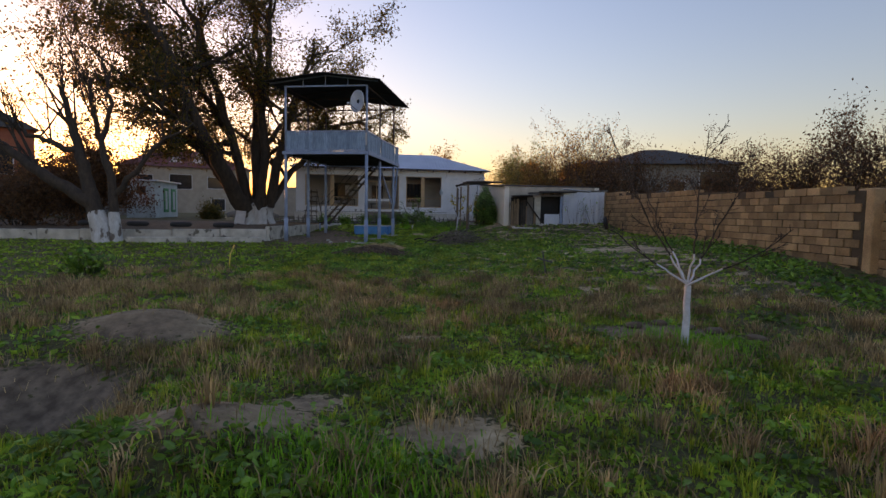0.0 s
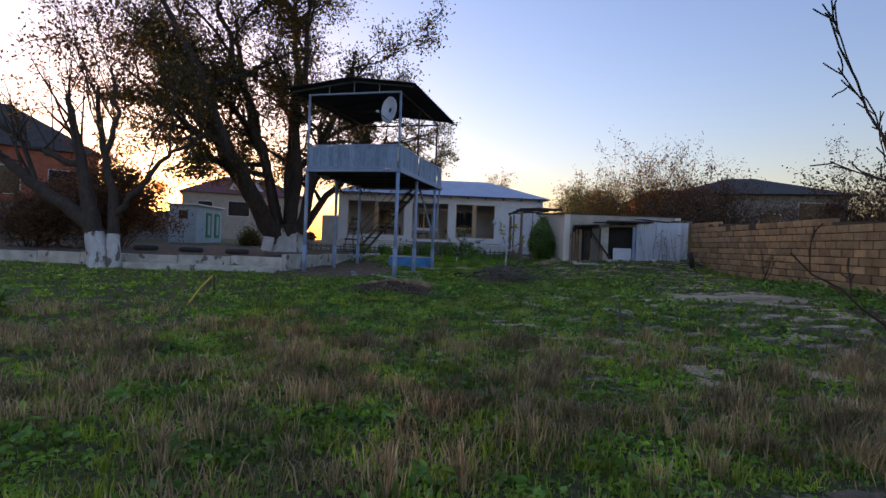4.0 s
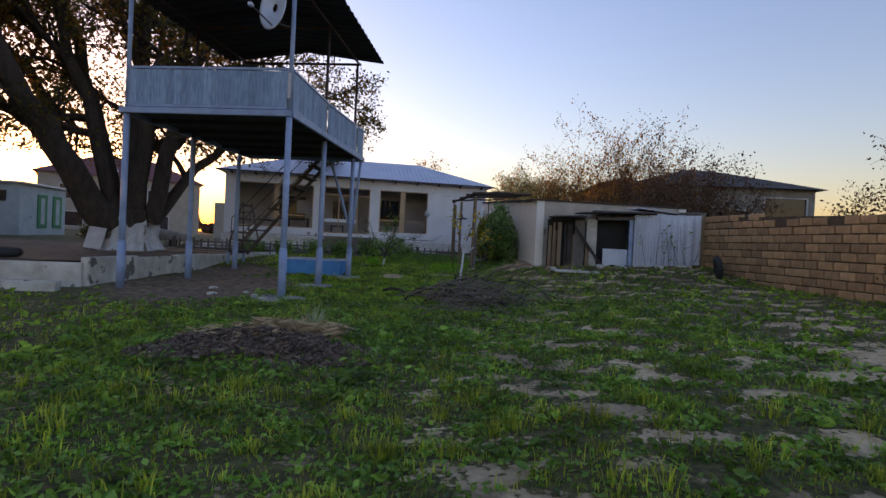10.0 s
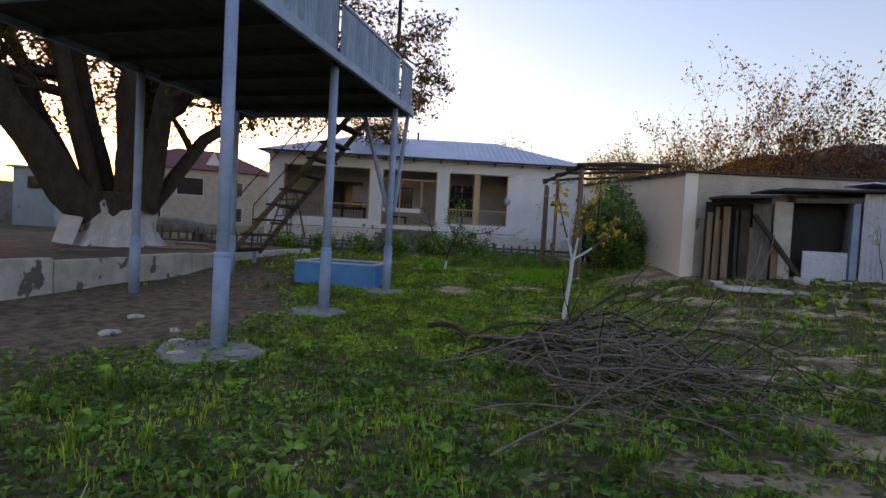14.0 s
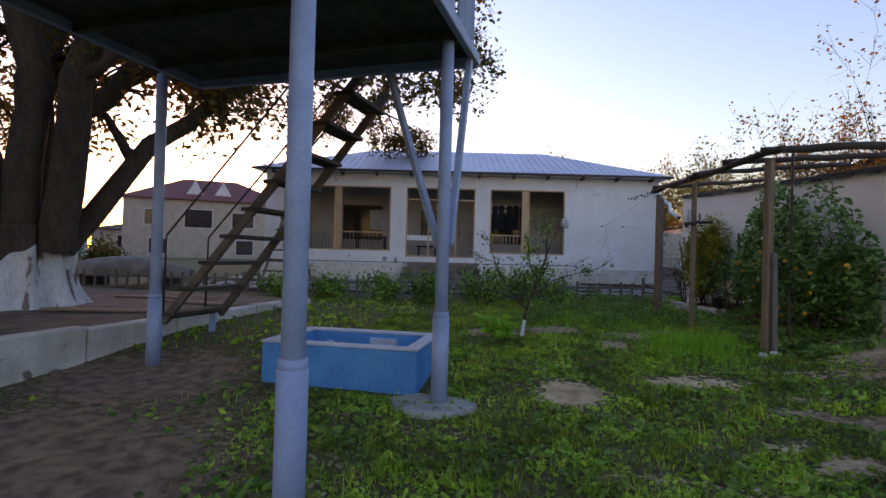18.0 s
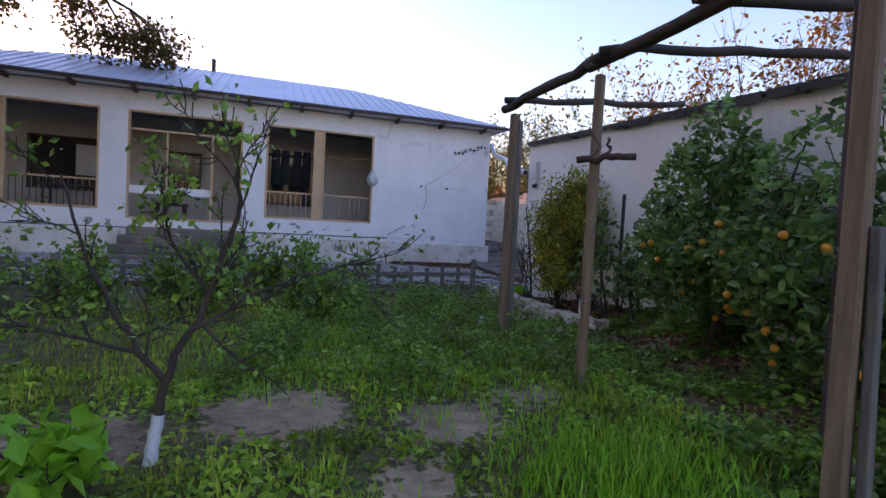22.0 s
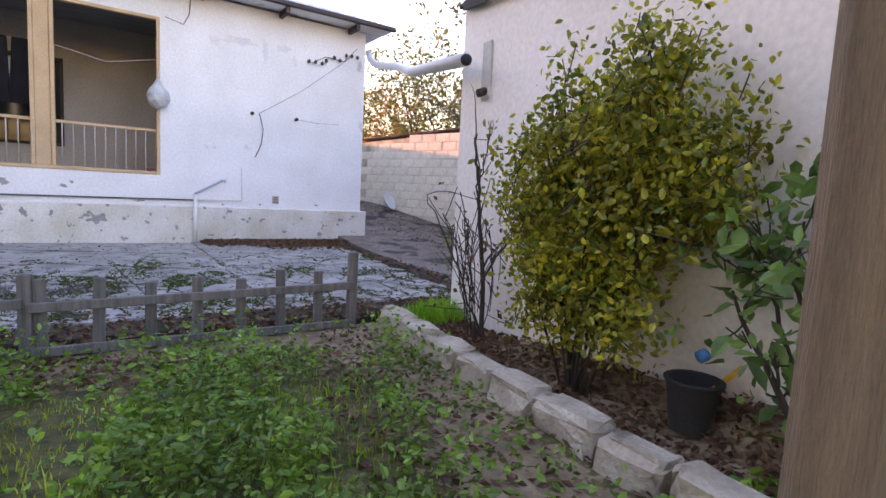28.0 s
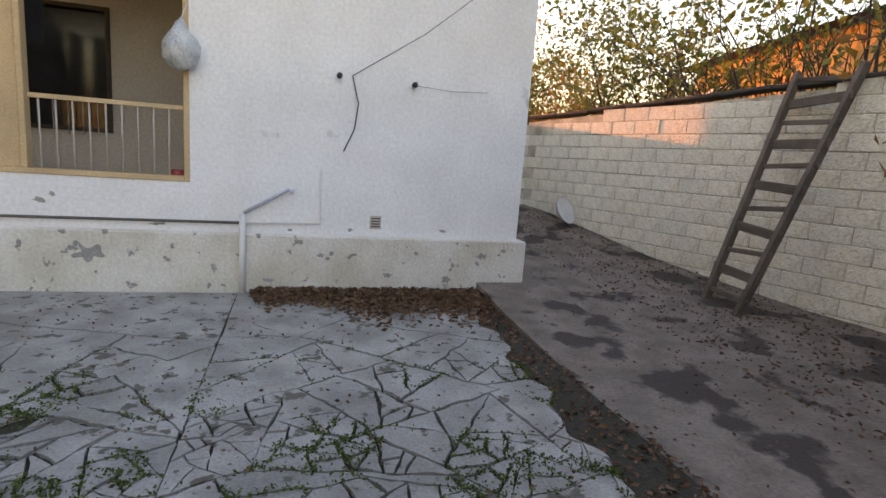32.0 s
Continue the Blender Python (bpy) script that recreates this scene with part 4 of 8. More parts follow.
def annex_wall(x0, x1, y0, y1):
    bm = bmesh.new()
    r = bmesh.ops.create_cube(bm, size=1.0, matrix=Matrix.Translation(((x0 + x1) / 2, (y0 + y1) / 2, 0.5)) @ Matrix.Diagonal((x1 - x0, y1 - y0, 1, 1)))
    for v in r["verts"]:
        v.co.z = -0.5 if v.co.z < 0.5 else annex_top(v.co.y)
    return bm


# The front end wall takes the darker plaster: grime plus painted shade.
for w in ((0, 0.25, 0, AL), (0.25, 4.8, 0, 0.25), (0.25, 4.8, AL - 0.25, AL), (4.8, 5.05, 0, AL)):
    part("wall", annex_wall(*w), GRIMY_SHADED if w[2:] == (0, 0.25) else CREAM, annex)
slab = part("roof", a_box(-0.05, 5.1, -0.05, AL + 0.05, 0.004, 0.045, bevel=0.008), DARK_ROOF, annex, "dark tarred roof slab")
slab.data.transform(Matrix(((1, 0, 0, 0), (0, 1, 0, 0), (0, 0.52 / AL, 1, 2.08), (0, 0, 0, 1))))
edge_rng = np.random.default_rng(91)
for k in range(22):
    v0 = AL * k / 22
    drop = edge_rng.uniform(0.01, 0.05)
    part("tar_edge", a_beam((-0.058, v0, annex_top(v0) + 0.02 - drop / 2), (-0.058, v0 + AL / 22 * edge_rng.uniform(0.85, 1.0), annex_top(v0 + AL / 22) + 0.02 - drop / 2), 0.012, 0.05 + drop, 0.003), DARK_ROOF, slab, "ragged strip of roofing felt")
for v0 in (1.9, 3.1, 4.4, 5.6, 6.9):
    part("roof_batten", a_beam((-0.16, v0, annex_top(v0) - 0.03), (0.05, v0 + 0.03, annex_top(v0) - 0.012), 0.05, 0.05, 0.006), WOOD_DARK, slab)

# ---- plants ----
def limb(p, d, length, r0, r1, rng, wander=0.15, up=0.0, n=7):
    """A wandering tapered branch as a list of (point, radius)."""
    p, d = np.array(p, float), np.array(d, float)
    d /= np.linalg.norm(d)
    out = []
    for k in range(n + 1):
        out.append((p.copy(), r0 + (r1 - r0) * k / n))
        d = d + rng.normal(0, wander, 3) + np.array([0, 0, up])
        d /= np.linalg.norm(d)
        p = p + d * length / n
    return out


def branch_out(paths, tips, parent, levels, rng, kids=4, shrink=0.6, spread=0.9, up=0.05, wander=0.18, start=0.3, thin=0.006, n=6):
    """Side branches along a branch, and theirs in turn."""
    length = sum(np.linalg.norm(parent[i + 1][0] - parent[i][0]) for i in range(len(parent) - 1))
    for _ in range(kids):
        f = rng.uniform(start, 1.0) * (len(parent) - 1)
        i = min(int(f), len(parent) - 2)
        w = f - i
        p = parent[i][0] * (1 - w) + parent[i + 1][0] * w
        r = parent[i][1] * (1 - w) + parent[i + 1][1] * w
        d = parent[i + 1][0] - parent[i][0]
        d /= np.linalg.norm(d) + 1e-9
        d = d + rng.normal(0, spread * 0.6, 3)
        child = limb(p, d, length * shrink * rng.uniform(0.7, 1.2), max(r * 0.6, thin), thin if levels <= 1 else max(r * 0.22, thin), rng, wander, up, n)
        paths.append(child)
        if levels > 1:
            branch_out(paths, tips, child, levels - 1, rng, kids, shrink, spread, up, wander, 0.25, thin, max(3, n - 1))
        if levels <= 2:
            tips.extend(child[j][0] for j in range(1, len(child)))


def scatter_leaves(tips, n, size, rng, spread, mat, parent, name="crown", flat=0.0, long=1.5, label="", fine=False):
    t = np.array(tips)
    pts = t[rng.integers(len(t), size=n)] + rng.normal(0, spread, (n, 3))
    v, f = leaf_arrays(pts, size, rng, flat, long, fine)
    return mesh_of(name, v, f, mat, parent, label)


def through_points(pts, r0, r1, rng, wander=0.0, n=4):
    """A smooth tapering branch that passes near the given points."""
    p = np.array(pts, float)
    t = np.linspace(0, len(p) - 1, n * (len(p) - 1) + 1)
    q = np.stack([np.interp(t, np.arange(len(p)), p[:, k]) for k in range(3)], 1)
    for _ in range(2):
        q[1:-1] = 0.25 * q[:-2] + 0.5 * q[1:-1] + 0.25 * q[2:]
    q[1:-1] += rng.normal(0, wander, q[1:-1].shape)
    return [(c, r0 + (r1 - r0) * (k / (len(q) - 1)) ** 0.8) for k, c in enumerate(q)]


def big_tree():
    rng = np.random.default_rng(21)
    cx, cy, g = -10.35, 29.1, -0.14
    tree = thing("walnut_tree", pose(0, 0, 0), "huge old tree with a limewashed many-stemmed trunk and thinning autumn leaves", "tree")
    # flared, fluted foot with limewash
    n, rows = 72, 10
    for name, z0, z1, mat in (("limewashed_foot", -0.1, 1.0, BARK_WHITE), ("trunk", 1.0, 1.35, BARK)):
        bm = bmesh.new()
        rings = []
        for k in range(rows):
            z = z0 + (z1 - z0) * k / (rows - 1)
            ring = []
            for a in np.linspace(0, 2 * math.pi, n, endpoint=False):
                f = k / (rows - 1)
                edge = 0.16 * math.sin(3 * a + 1) + 0.10 * math.sin(8 * a) + 0.07 * math.sin(13 * a)
                z = z0 + (z1 - z0) * f + edge * (f if z0 < 0 else 1 - f)
                r = 0.78 + 0.38 * math.exp(-3.0 * (z + 0.1)) + 0.17 * (abs(math.sin(2.5 * a + 0.3)) - 0.5) + 0.07 * math.sin(11 * a + 1.5 * z) + 0.04 * math.sin(19 * a - 3 * z)
                ring.append(bm.verts.new((cx + r * math.cos(a), cy + r * 0.9 * math.sin(a), g + z)))
            rings.append(ring)
        for r0, r1 in zip(rings, rings[1:]):
            for i in range(n):
                bm.faces.new([r0[i], r0[(i + 1) % n], r1[(i + 1) % n], r1[i]])
        bm.faces.new(rings[-1])
        part(name, bm, mat, tree, smooth=True)
    targets = [((-0.62, -0.10), (-16.5, 26.6, 8.6), 0.34), ((-0.35, 0.15), (-14.0, 28.5, 12.0), 0.40), ((0.05, 0.2), (-10.8, 30.5, 14.0), 0.46),
               ((0.30, -0.15), (-8.8, 27.5, 12.5), 0.38), ((0.62, 0.05), (-6.8, 28.5, 9.4), 0.40), ((-0.2, -0.3), (-13.2, 26.0, 13.0), 0.3), ((0.55, 0.25), (-6.2, 33.0, 6.4), 0.27), ((-0.1, 0.4), (-12.0, 34.0, 10.0), 0.33), ((-0.5, -0.3), (-18.5, 28.5, 11.0), 0.28), ((-0.6, -0.2), (-16.0, 25.0, 7.6), 0.2)]
    paths, tips, mains = [], [], []
    for (ox, oy), end, r in targets:
        p0 = np.array([cx + ox * 1.2, cy + oy * 1.2, g + 0.95])
        e = np.array(end)
        mid = p0 * 0.55 + e * 0.45 + np.array([0, 0, 0.12 * np.linalg.norm(e - p0)])
        pts = []
        for k in range(11):
            t = k / 10
            q = (1 - t) ** 2 * p0 + 2 * t * (1 - t) * mid + t * t * e + rng.normal(0, 0.12, 3) * (k > 1)
            pts.append((q, 0.62 * r * (1 - t) ** 0.8 + 0.045))
        paths.append(pts)
        mains.append(pts)
        branch_out(paths, tips, pts, 3, rng, 8, 0.40, 1.05, 0.0, 0.16, 0.22, 0.010, 6)
    stem_rng = np.random.default_rng(22)
    leaning = through_points([(cx - 0.35, cy - 0.45, g + 0.8), (-11.45, 26.9, 3.0), (-11.9, 25.5, 5.2), (-12.9, 24.6, 8.4), (-14.6, 24.2, 11.4)], 0.50, 0.08, stem_rng, 0.05)
    paths.append(leaning)
    mains.append(leaning)
    branch_out(paths, tips, leaning, 3, stem_rng, 8, 0.36, 1.05, 0.0, 0.16, 0.4, 0.010, 6)
    paths = [q for q in paths if q[-1][0][2] > 3.2]
    for q in mains:
        tubes("limb", [q], BARK, tree, sides=10)
    tagged(tubes("branch", [q for q in paths if not any(q is o for o in mains)], BARK, tree, sides=4), kind="stuff")
    tips = [q for q in tips if q[2] > 3.5]
    scatter_leaves(tips, 78000, 0.10, rng, 0.30, LEAF_TREE, tree)
    # low drooping sprays towards the house
    extra, low = [], []
    bough = through_points([(-9.6, 29.4, 3.2), (-8.0, 30.4, 4.9), (-6.2, 32.0, 5.9), (-4.3, 33.8, 6.6)], 0.20, 0.05, rng, 0.04)
    tubes("limb", [bough], BARK, tree, sides=9)
    for start, end in ((4, (-5.4, 31.0, 5.3)), (5, (-6.0, 33.2, 5.0)), (6, (-4.8, 31.6, 6.2)), (7, (-4.6, 33.6, 5.0)), (8, (-3.6, 32.9, 6.9)), (9, (-5.2, 34.4, 4.9)), (10, (-3.5, 35.0, 6.2)), (11, (-3.3, 33.9, 7.3)), (12, (-3.1, 34.6, 5.9)), (10, (-3.9, 34.4, 5.1))):
        p0 = bough[start][0]
        d = np.array(end) - p0
        b = limb(p0, d, float(np.linalg.norm(d)), 0.05, 0.012, rng, 0.08, -0.01)
        extra.append(b)
        branch_out(extra, low, b, 2, rng, 6, 0.45, 1.0, -0.02, 0.16, 0.25, 0.006, 5)
    far_bough = through_points([(-10.0, 29.6, 4.2), (-10.2, 33.5, 6.3), (-9.6, 37.6, 7.2), (-8.0, 40.4, 6.7), (-6.3, 41.8, 5.9)], 0.17, 0.03, rng, 0.05)
    tubes("limb", [far_bough], BARK, tree, sides=8)
    for start, end in ((9, (-9.9, 39.0, 5.6)), (10, (-8.6, 39.6, 6.0)), (11, (-9.4, 40.6, 5.6)), (12, (-8.2, 41.2, 5.5)), (13, (-7.4, 41.4, 5.3)), (14, (-7.0, 42.0, 5.6)), (15, (-6.5, 41.9, 5.2)), (15, (-5.9, 41.8, 5.7)), (12, (-7.4, 40.6, 6.9))):
        p0 = far_bough[min(start, len(far_bough) - 1)][0]
        d = np.array(end) - p0
        b = limb(p0, d, float(np.linalg.norm(d)), 0.04, 0.010, rng, 0.08, -0.01)
        extra.append(b)
        branch_out(extra, low, b, 2, rng, 6, 0.5, 1.0, 0.0, 0.16, 0.25, 0.006, 5)
    extra = [q for q in extra if q[-1][0][2] > 4.3]
    low = [q for q in low if q[2] > 4.5]
    tagged(tubes("low_branch", extra, BARK, tree, sides=5), kind="stuff")
    scatter_leaves(low, 11000, 0.085, rng, 0.16, LEAF_TREE, tree, "low_foliage")


big_tree()


def young_tree(name, x, y, stems, white, label, seed, height, kids=4, levels=2, leaf=None, leaf_n=0, leaf_size=0.06, r=0.05, lean=(0, 0, 1), fork=0.68, mat=None):
    rng = np.random.default_rng(seed)
    g = gz(x, y)
    ob = thing(name, pose(x, y, g), label, "tree")
    trunk = limb((0, 0, -0.03), lean, fork + 0.03, r, r * 0.85, rng, 0.05, 0, 5)
    top = trunk[-1][0]
    tubes("trunk", [trunk], white, ob, sides=10)
    lower, upper, tips = [], [], []
    for dx, dy, dz in stems:
        d = np.array([dx, dy, dz], float)
        low = limb(top - np.array([0, 0, 0.03]), d, height * 0.22, r * 0.62, r * 0.45, rng, 0.05, 0.02, 4)
        lower.append(low)
        hi = limb(low[-1][0], low[-1][0] - low[-2][0], height * 0.5, r * 0.45, 0.007, rng, 0.08, 0.10, 8)
        upper.append(hi)
        branch_out(upper, tips, hi, levels, rng, kids, 0.36, 0.9, 0.08, 0.14, 0.1, 0.005, 5)
        tips.extend(q for q, _ in hi[3:])
    tubes("lower_limb", lower, white, ob, sides=8)
    tubes("twig", upper, mat or BARK_PALE, ob, sides=5)
    if leaf:
        scatter_leaves(tips, leaf_n, leaf_size, rng, 0.06, leaf, ob, "foliage")
    return ob




def fruit_sapling():
    """Bare young tree: straight limewashed stem, a low fork and slender rising leaders with short spurs."""
    rng = np.random.default_rng(5)
    x, y = 3.87, 6.70
    ob = thing("fruit_sapling", pose(x, y, gz(x, y)), "bare young fruit tree with limewashed trunk and slender rising limbs", "tree")
    fork = (0.01, 0, 0.74)
    tubes("trunk", [through_points([(0, 0, -0.04), (0.012, 0, 0.35), fork], 0.046, 0.038, rng, 0.003)], LIMEWASH, ob, sides=12)
    leaders = [[fork, (-0.12, 0.05, 0.98), (-0.40, 0.1, 1.45), (-0.72, 0.1, 2.0), (-0.98, 0.1, 2.62)], [fork, (0.03, -0.05, 1.02), (0.02, -0.1, 1.45), (0.06, -0.1, 2.0), (0.12, -0.1, 2.58)],
               [fork, (0.12, 0.05, 0.98), (0.34, 0.1, 1.35), (0.56, 0.1, 1.8), (0.80, 0.1, 2.15)], [fork, (-0.2, 0.15, 0.93), (-0.55, 0.3, 1.15), (-0.95, 0.4, 1.5)],
               [fork, (0.2, -0.2, 0.93), (0.55, -0.4, 1.12), (0.9, -0.5, 1.45)], [fork, (-0.03, 0.25, 1.0), (-0.2, 0.5, 1.45), (-0.35, 0.7, 2.05)]]
    lower, upper, tips = [], [], []
    for pts in leaders:
        b = through_points(pts, 0.015, 0.004, rng, 0.012)
        cut = 5
        lower.append(b[:cut + 1])
        upper.append(b[cut:])
        branch_out(upper, tips, b[cut:], 2, rng, 6, 0.26, 0.8, 0.05, 0.12, 0.0, 0.0035, 4)
    for b in lower:
        tubes("lower_limb", [b], LIMEWASH, ob, sides=8)
    tagged(tubes("twig", upper, BARK, ob, sides=5), kind="stuff")


fruit_sapling()
young_tree("quince_sapling", 0.9, 24.5, [(-0.3, 0.1, 1.0), (0.35, -0.1, 1.0), (0.75, 0.2, 0.45)], LIMEWASH, "thin sapling with limewashed stem and last yellow leaves", 9, 1.5, 3, 2, LEAF_GOLD, 110, 0.065, 0.032, (0.1, 0, 1), 0.95)


def plum_sapling():
    rng = np.random.default_rng(12)
    x, y = -1.58, 29.5
    ob = thing("plum_sapling", pose(x, y, gz(x, y)), "small dark crooked tree with limewashed foot and sparse small leaves", "tree")
    tubes("limewashed_foot", [through_points([(-0.02, 0, -0.04), (0.0, 0, 0.12), (0.02, 0, 0.25)], 0.034, 0.028, rng, 0.002)], LIMEWASH, ob, sides=10)
    main = [through_points([(0.02, 0, 0.24), (0.05, 0, 0.45), (0.20, 0.05, 0.8), (0.33, 0.1, 1.25), (0.32, 0.1, 1.48)], 0.026, 0.009, rng, 0.010),
            through_points([(0.04, 0, 0.42), (-0.2, 0.1, 0.65), (-0.44, 0.2, 1.0), (-0.55, 0.2, 1.4)], 0.018, 0.006, rng, 0.010),
            through_points([(0.15, 0, 0.66), (0.45, 0.2, 0.85), (0.8, 0.4, 0.98), (1.1, 0.7, 1.0)], 0.012, 0.004, rng, 0.012),
            through_points([(-0.08, 0, 0.55), (-0.5, -0.1, 0.68), (-0.9, -0.2, 0.8)], 0.012, 0.004, rng, 0.012),
            through_points([(0.22, 0.05, 0.84), (0.08, -0.1, 1.1), (0.04, -0.2, 1.4)], 0.012, 0.004, rng, 0.010)]
    fine, tips = [], []
    for b in main:
        branch_out(fine, tips, b, 2, rng, 8, 0.30, 0.9, 0.06, 0.16, 0.1, 0.003, 4)
        tubes("limb", [b], BARK, ob, sides=8)
    tagged(tubes("twig", fine, BARK, ob, sides=4), kind="stuff")
    scatter_leaves(tips, 900, 0.034, rng, 0.05, WEED, ob, "foliage")


plum_sapling()


def left_tree():
    rng = np.random.default_rng(33)
    x, y = -12.5, 19.85
    g = gz(x, y)
    ob = thing("pollard_tree", pose(x, y, g), "leaning old fruit tree with limewashed twin trunk and bare upright shoots", "tree")
    feet = [through_points([(-0.05, 0, -0.05), (-0.18, 0.0, 0.5), (-0.36, 0.02, 1.15)], 0.40, 0.30, rng, 0.01), through_points([(0.34, 0.1, -0.05), (0.30, 0.1, 0.5), (0.27, 0.12, 1.15)], 0.26, 0.19, rng, 0.01)]
    tubes("limewashed_trunk", [feet[0]], BARK_WHITE, ob, sides=14)
    tubes("limewashed_trunk", [feet[1]], BARK_WHITE, ob, sides=12)
    main = [through_points([(-0.35, 0.02, 1.10), (-0.7, 0.05, 2.3), (-1.0, 0.1, 3.5), (-1.35, 0.1, 4.7), (-1.65, 0.1, 5.9)], 0.31, 0.08, rng, 0.03),
            through_points([(0.27, 0.12, 1.10), (0.17, 0.2, 2.5), (-0.28, 0.25, 3.8), (-0.5, 0.25, 5.0), (-0.6, 0.25, 6.2)], 0.19, 0.06, rng, 0.03),
            through_points([(-0.5, 0.0, 1.45), (-1.65, -0.2, 2.2), (-2.95, -0.3, 3.1), (-4.2, -0.4, 4.0), (-5.6, -0.4, 5.0)], 0.27, 0.09, rng, 0.03),
            through_points([(0.24, 0.15, 1.8), (1.3, 0.3, 3.0), (2.2, 0.3, 4.1), (3.4, 0.3, 4.6)], 0.12, 0.035, rng, 0.06),
            through_points([(-0.25, 0.25, 3.9), (0.2, 0.2, 5.0), (0.1, 0.2, 6.0), (-0.1, 0.2, 6.9)], 0.11, 0.04, rng, 0.04),
            through_points([(-0.98, 0.1, 3.4), (-2.0, 0.0, 3.8), (-3.1, 0.0, 4.1), (-4.4, 0.0, 4.9)], 0.14, 0.05, rng, 0.05)]
    paths, tips = [], []
    for k, b in enumerate(main):
        for j in range(8):
            i = rng.integers(len(b) // 3, len(b))
            lean = (-0.5, 0.0) if k in (0, 2, 5) else (-0.1, 0.0)
            s = limb(b[i][0], np.array([rng.normal(lean[0], 0.3), rng.normal(0, 0.35), 1.0]), rng.uniform(1.4, 4.4), b[i][1] * 0.42, 0.006, rng, 0.06, 0.04, 8)
            paths.append(s)
            branch_out(paths, tips, s, 2, rng, 3, 0.4, 0.7, 0.04, 0.12, 0.2, 0.005, 4)
    for b in main:
        tubes("limb", [b], BARK, ob, sides=10)
    tagged(tubes("shoot", paths, BARK, ob, sides=4), kind="stuff")
    scatter_leaves(tips, 1500, 0.08, rng, 0.12, LEAF_RUST, ob, "foliage")


left_tree()


def shrub(name, x, y, height, radius, stems, leaf, leaf_n, leaf_size, label, seed, levels=2, kids=4, up=0.06, twig=None, z=None, flat=1.0, spread=0.10, wander=0.12, r=0.02, lean=(0, 0), long=1.5, fine=False, clip=None):
    """A bush of many stems from one root, with twigs and small leaves."""
    rng = np.random.default_rng(seed)
    g = gz(x, y) if z is None else z
    ob = thing(name, pose(x, y, g), label, "shrub" if height < 3.5 else "tree")
    paths, tips = [], []
    for k in range(stems):
        a = rng.uniform(0, 2 * math.pi)
        rr = radius * math.sqrt(rng.uniform(0.02, 1))
        tilt = rr / height
        s = limb((rr * 0.2 * math.cos(a), rr * 0.2 * math.sin(a) * flat, -0.03), (tilt * math.cos(a) + lean[0], tilt * math.sin(a) * flat + lean[1], 1), height * rng.uniform(0.6, 1.0), r * rng.uniform(0.7, 1.3), 0.006, rng, wander, 0.02, 8)
        paths.append(s)
        branch_out(paths, tips, s, levels, rng, kids, 0.36, 0.9, up, 0.14, 0.2, 0.004, 4)
    if clip:
        tips = [q for q in tips if clip(q)]
        paths = [p for p in paths if clip(p[-1][0])]
    tagged(tubes("stem", paths, twig or BARK, ob, sides=3), kind="stuff")
    if leaf_n:
        scatter_leaves(tips, leaf_n, leaf_size, rng, spread, leaf, ob, "foliage", long=long, fine=fine)
    return ob


# trees and thickets beyond the walls
for k, (x, y, h, rad, n, col, cnt) in enumerate([(6.6, 38.6, 6.0, 1.7, 14, LEAF_RUST, 1500), (8.6, 36.2, 7.0, 2.2, 20, LEAF_RUST, 1500), (11.2, 37.6, 6.6, 2.3, 20, LEAF_BROWN, 1900), (9.6, 40.5, 5.6, 1.8, 14, LEAF_RUST, 1500),
                                                 (13.4, 34.6, 5.2, 2.2, 16, LEAF_BROWN, 2200), (9.6, 32.6, 4.4, 2.0, 16, LEAF_BROWN, 2200)]):
    shrub("thicket_tree", x, y, h * 0.87, rad, n + 6, col, cnt * 3, 0.08, "tall thin-stemmed autumn tree with few small leaves behind the outbuilding", 50 + k, 2, 6, 0.06, BARK, 0.0, spread=0.16, r=0.035)
for k, (x, y, h, rad, n) in enumerate([(0.0, 56.8, 6.4, 2.2, 18), (8.4, 61.0, 6.4, 2.6, 18), (12.5, 57.0, 6.0, 2.4, 18), (14, 47.0, 4.5, 2.2, 14)]):
    shrub("hedge_tree", x, y, h, rad, n, LEAF_RUST, 11000, 0.10, "golden brown bushy tree beyond the house", 70 + k, 2, 5, 0.04, BARK, 0.0, spread=0.22)
for k, (x, y, h, rad, n) in enumerate([(12.6, 23.0, 3.6, 1.5, 16), (13.0, 19.5, 3.5, 1.7, 18), (13.2, 16.0, 3.6, 1.8, 20), (13.6, 12.6, 3.1, 1.7, 16), (13.0, 9.0, 2.6, 1.4, 12), (14.5, 6.0, 2.9, 1.5, 12)]):
    shrub("bramble", x, y, h, rad, n + 14, LEAF_BROWN, 13000, 0.055, "tangled brown leafless scrub behind the block wall", 80 + k, 2, 6, 0.02, BARK, 0.0, spread=0.16, wander=0.2, r=0.03)
for k, (x, y, h, rad, n, col) in enumerate([(-24.0, 33.5, 4.4, 1.7, 14, LEAF_RUST), (-22.5, 31.0, 4.6, 2.2, 14, LEAF_BROWN), (-26.0, 30.5, 4.2, 2.4, 14, LEAF_BROWN), (-17.5, 38.5, 1.6, 0.9, 12, LEAF_TREE), (-29, 36, 5.0, 2.4, 14, LEAF_RUST), (-31, 29, 4.6, 2.4, 14, LEAF_BROWN), (-34, 41.5, 4.5, 2.4, 14, LEAF_RUST)]):
    shrub("orchard_bush", x, y, h * 0.8, rad, n, col, 3600, 0.10, "rust and brown autumn bush by the old garden wall", 95 + k, 2, 5, 0.03, BARK, -0.4, spread=0.25)
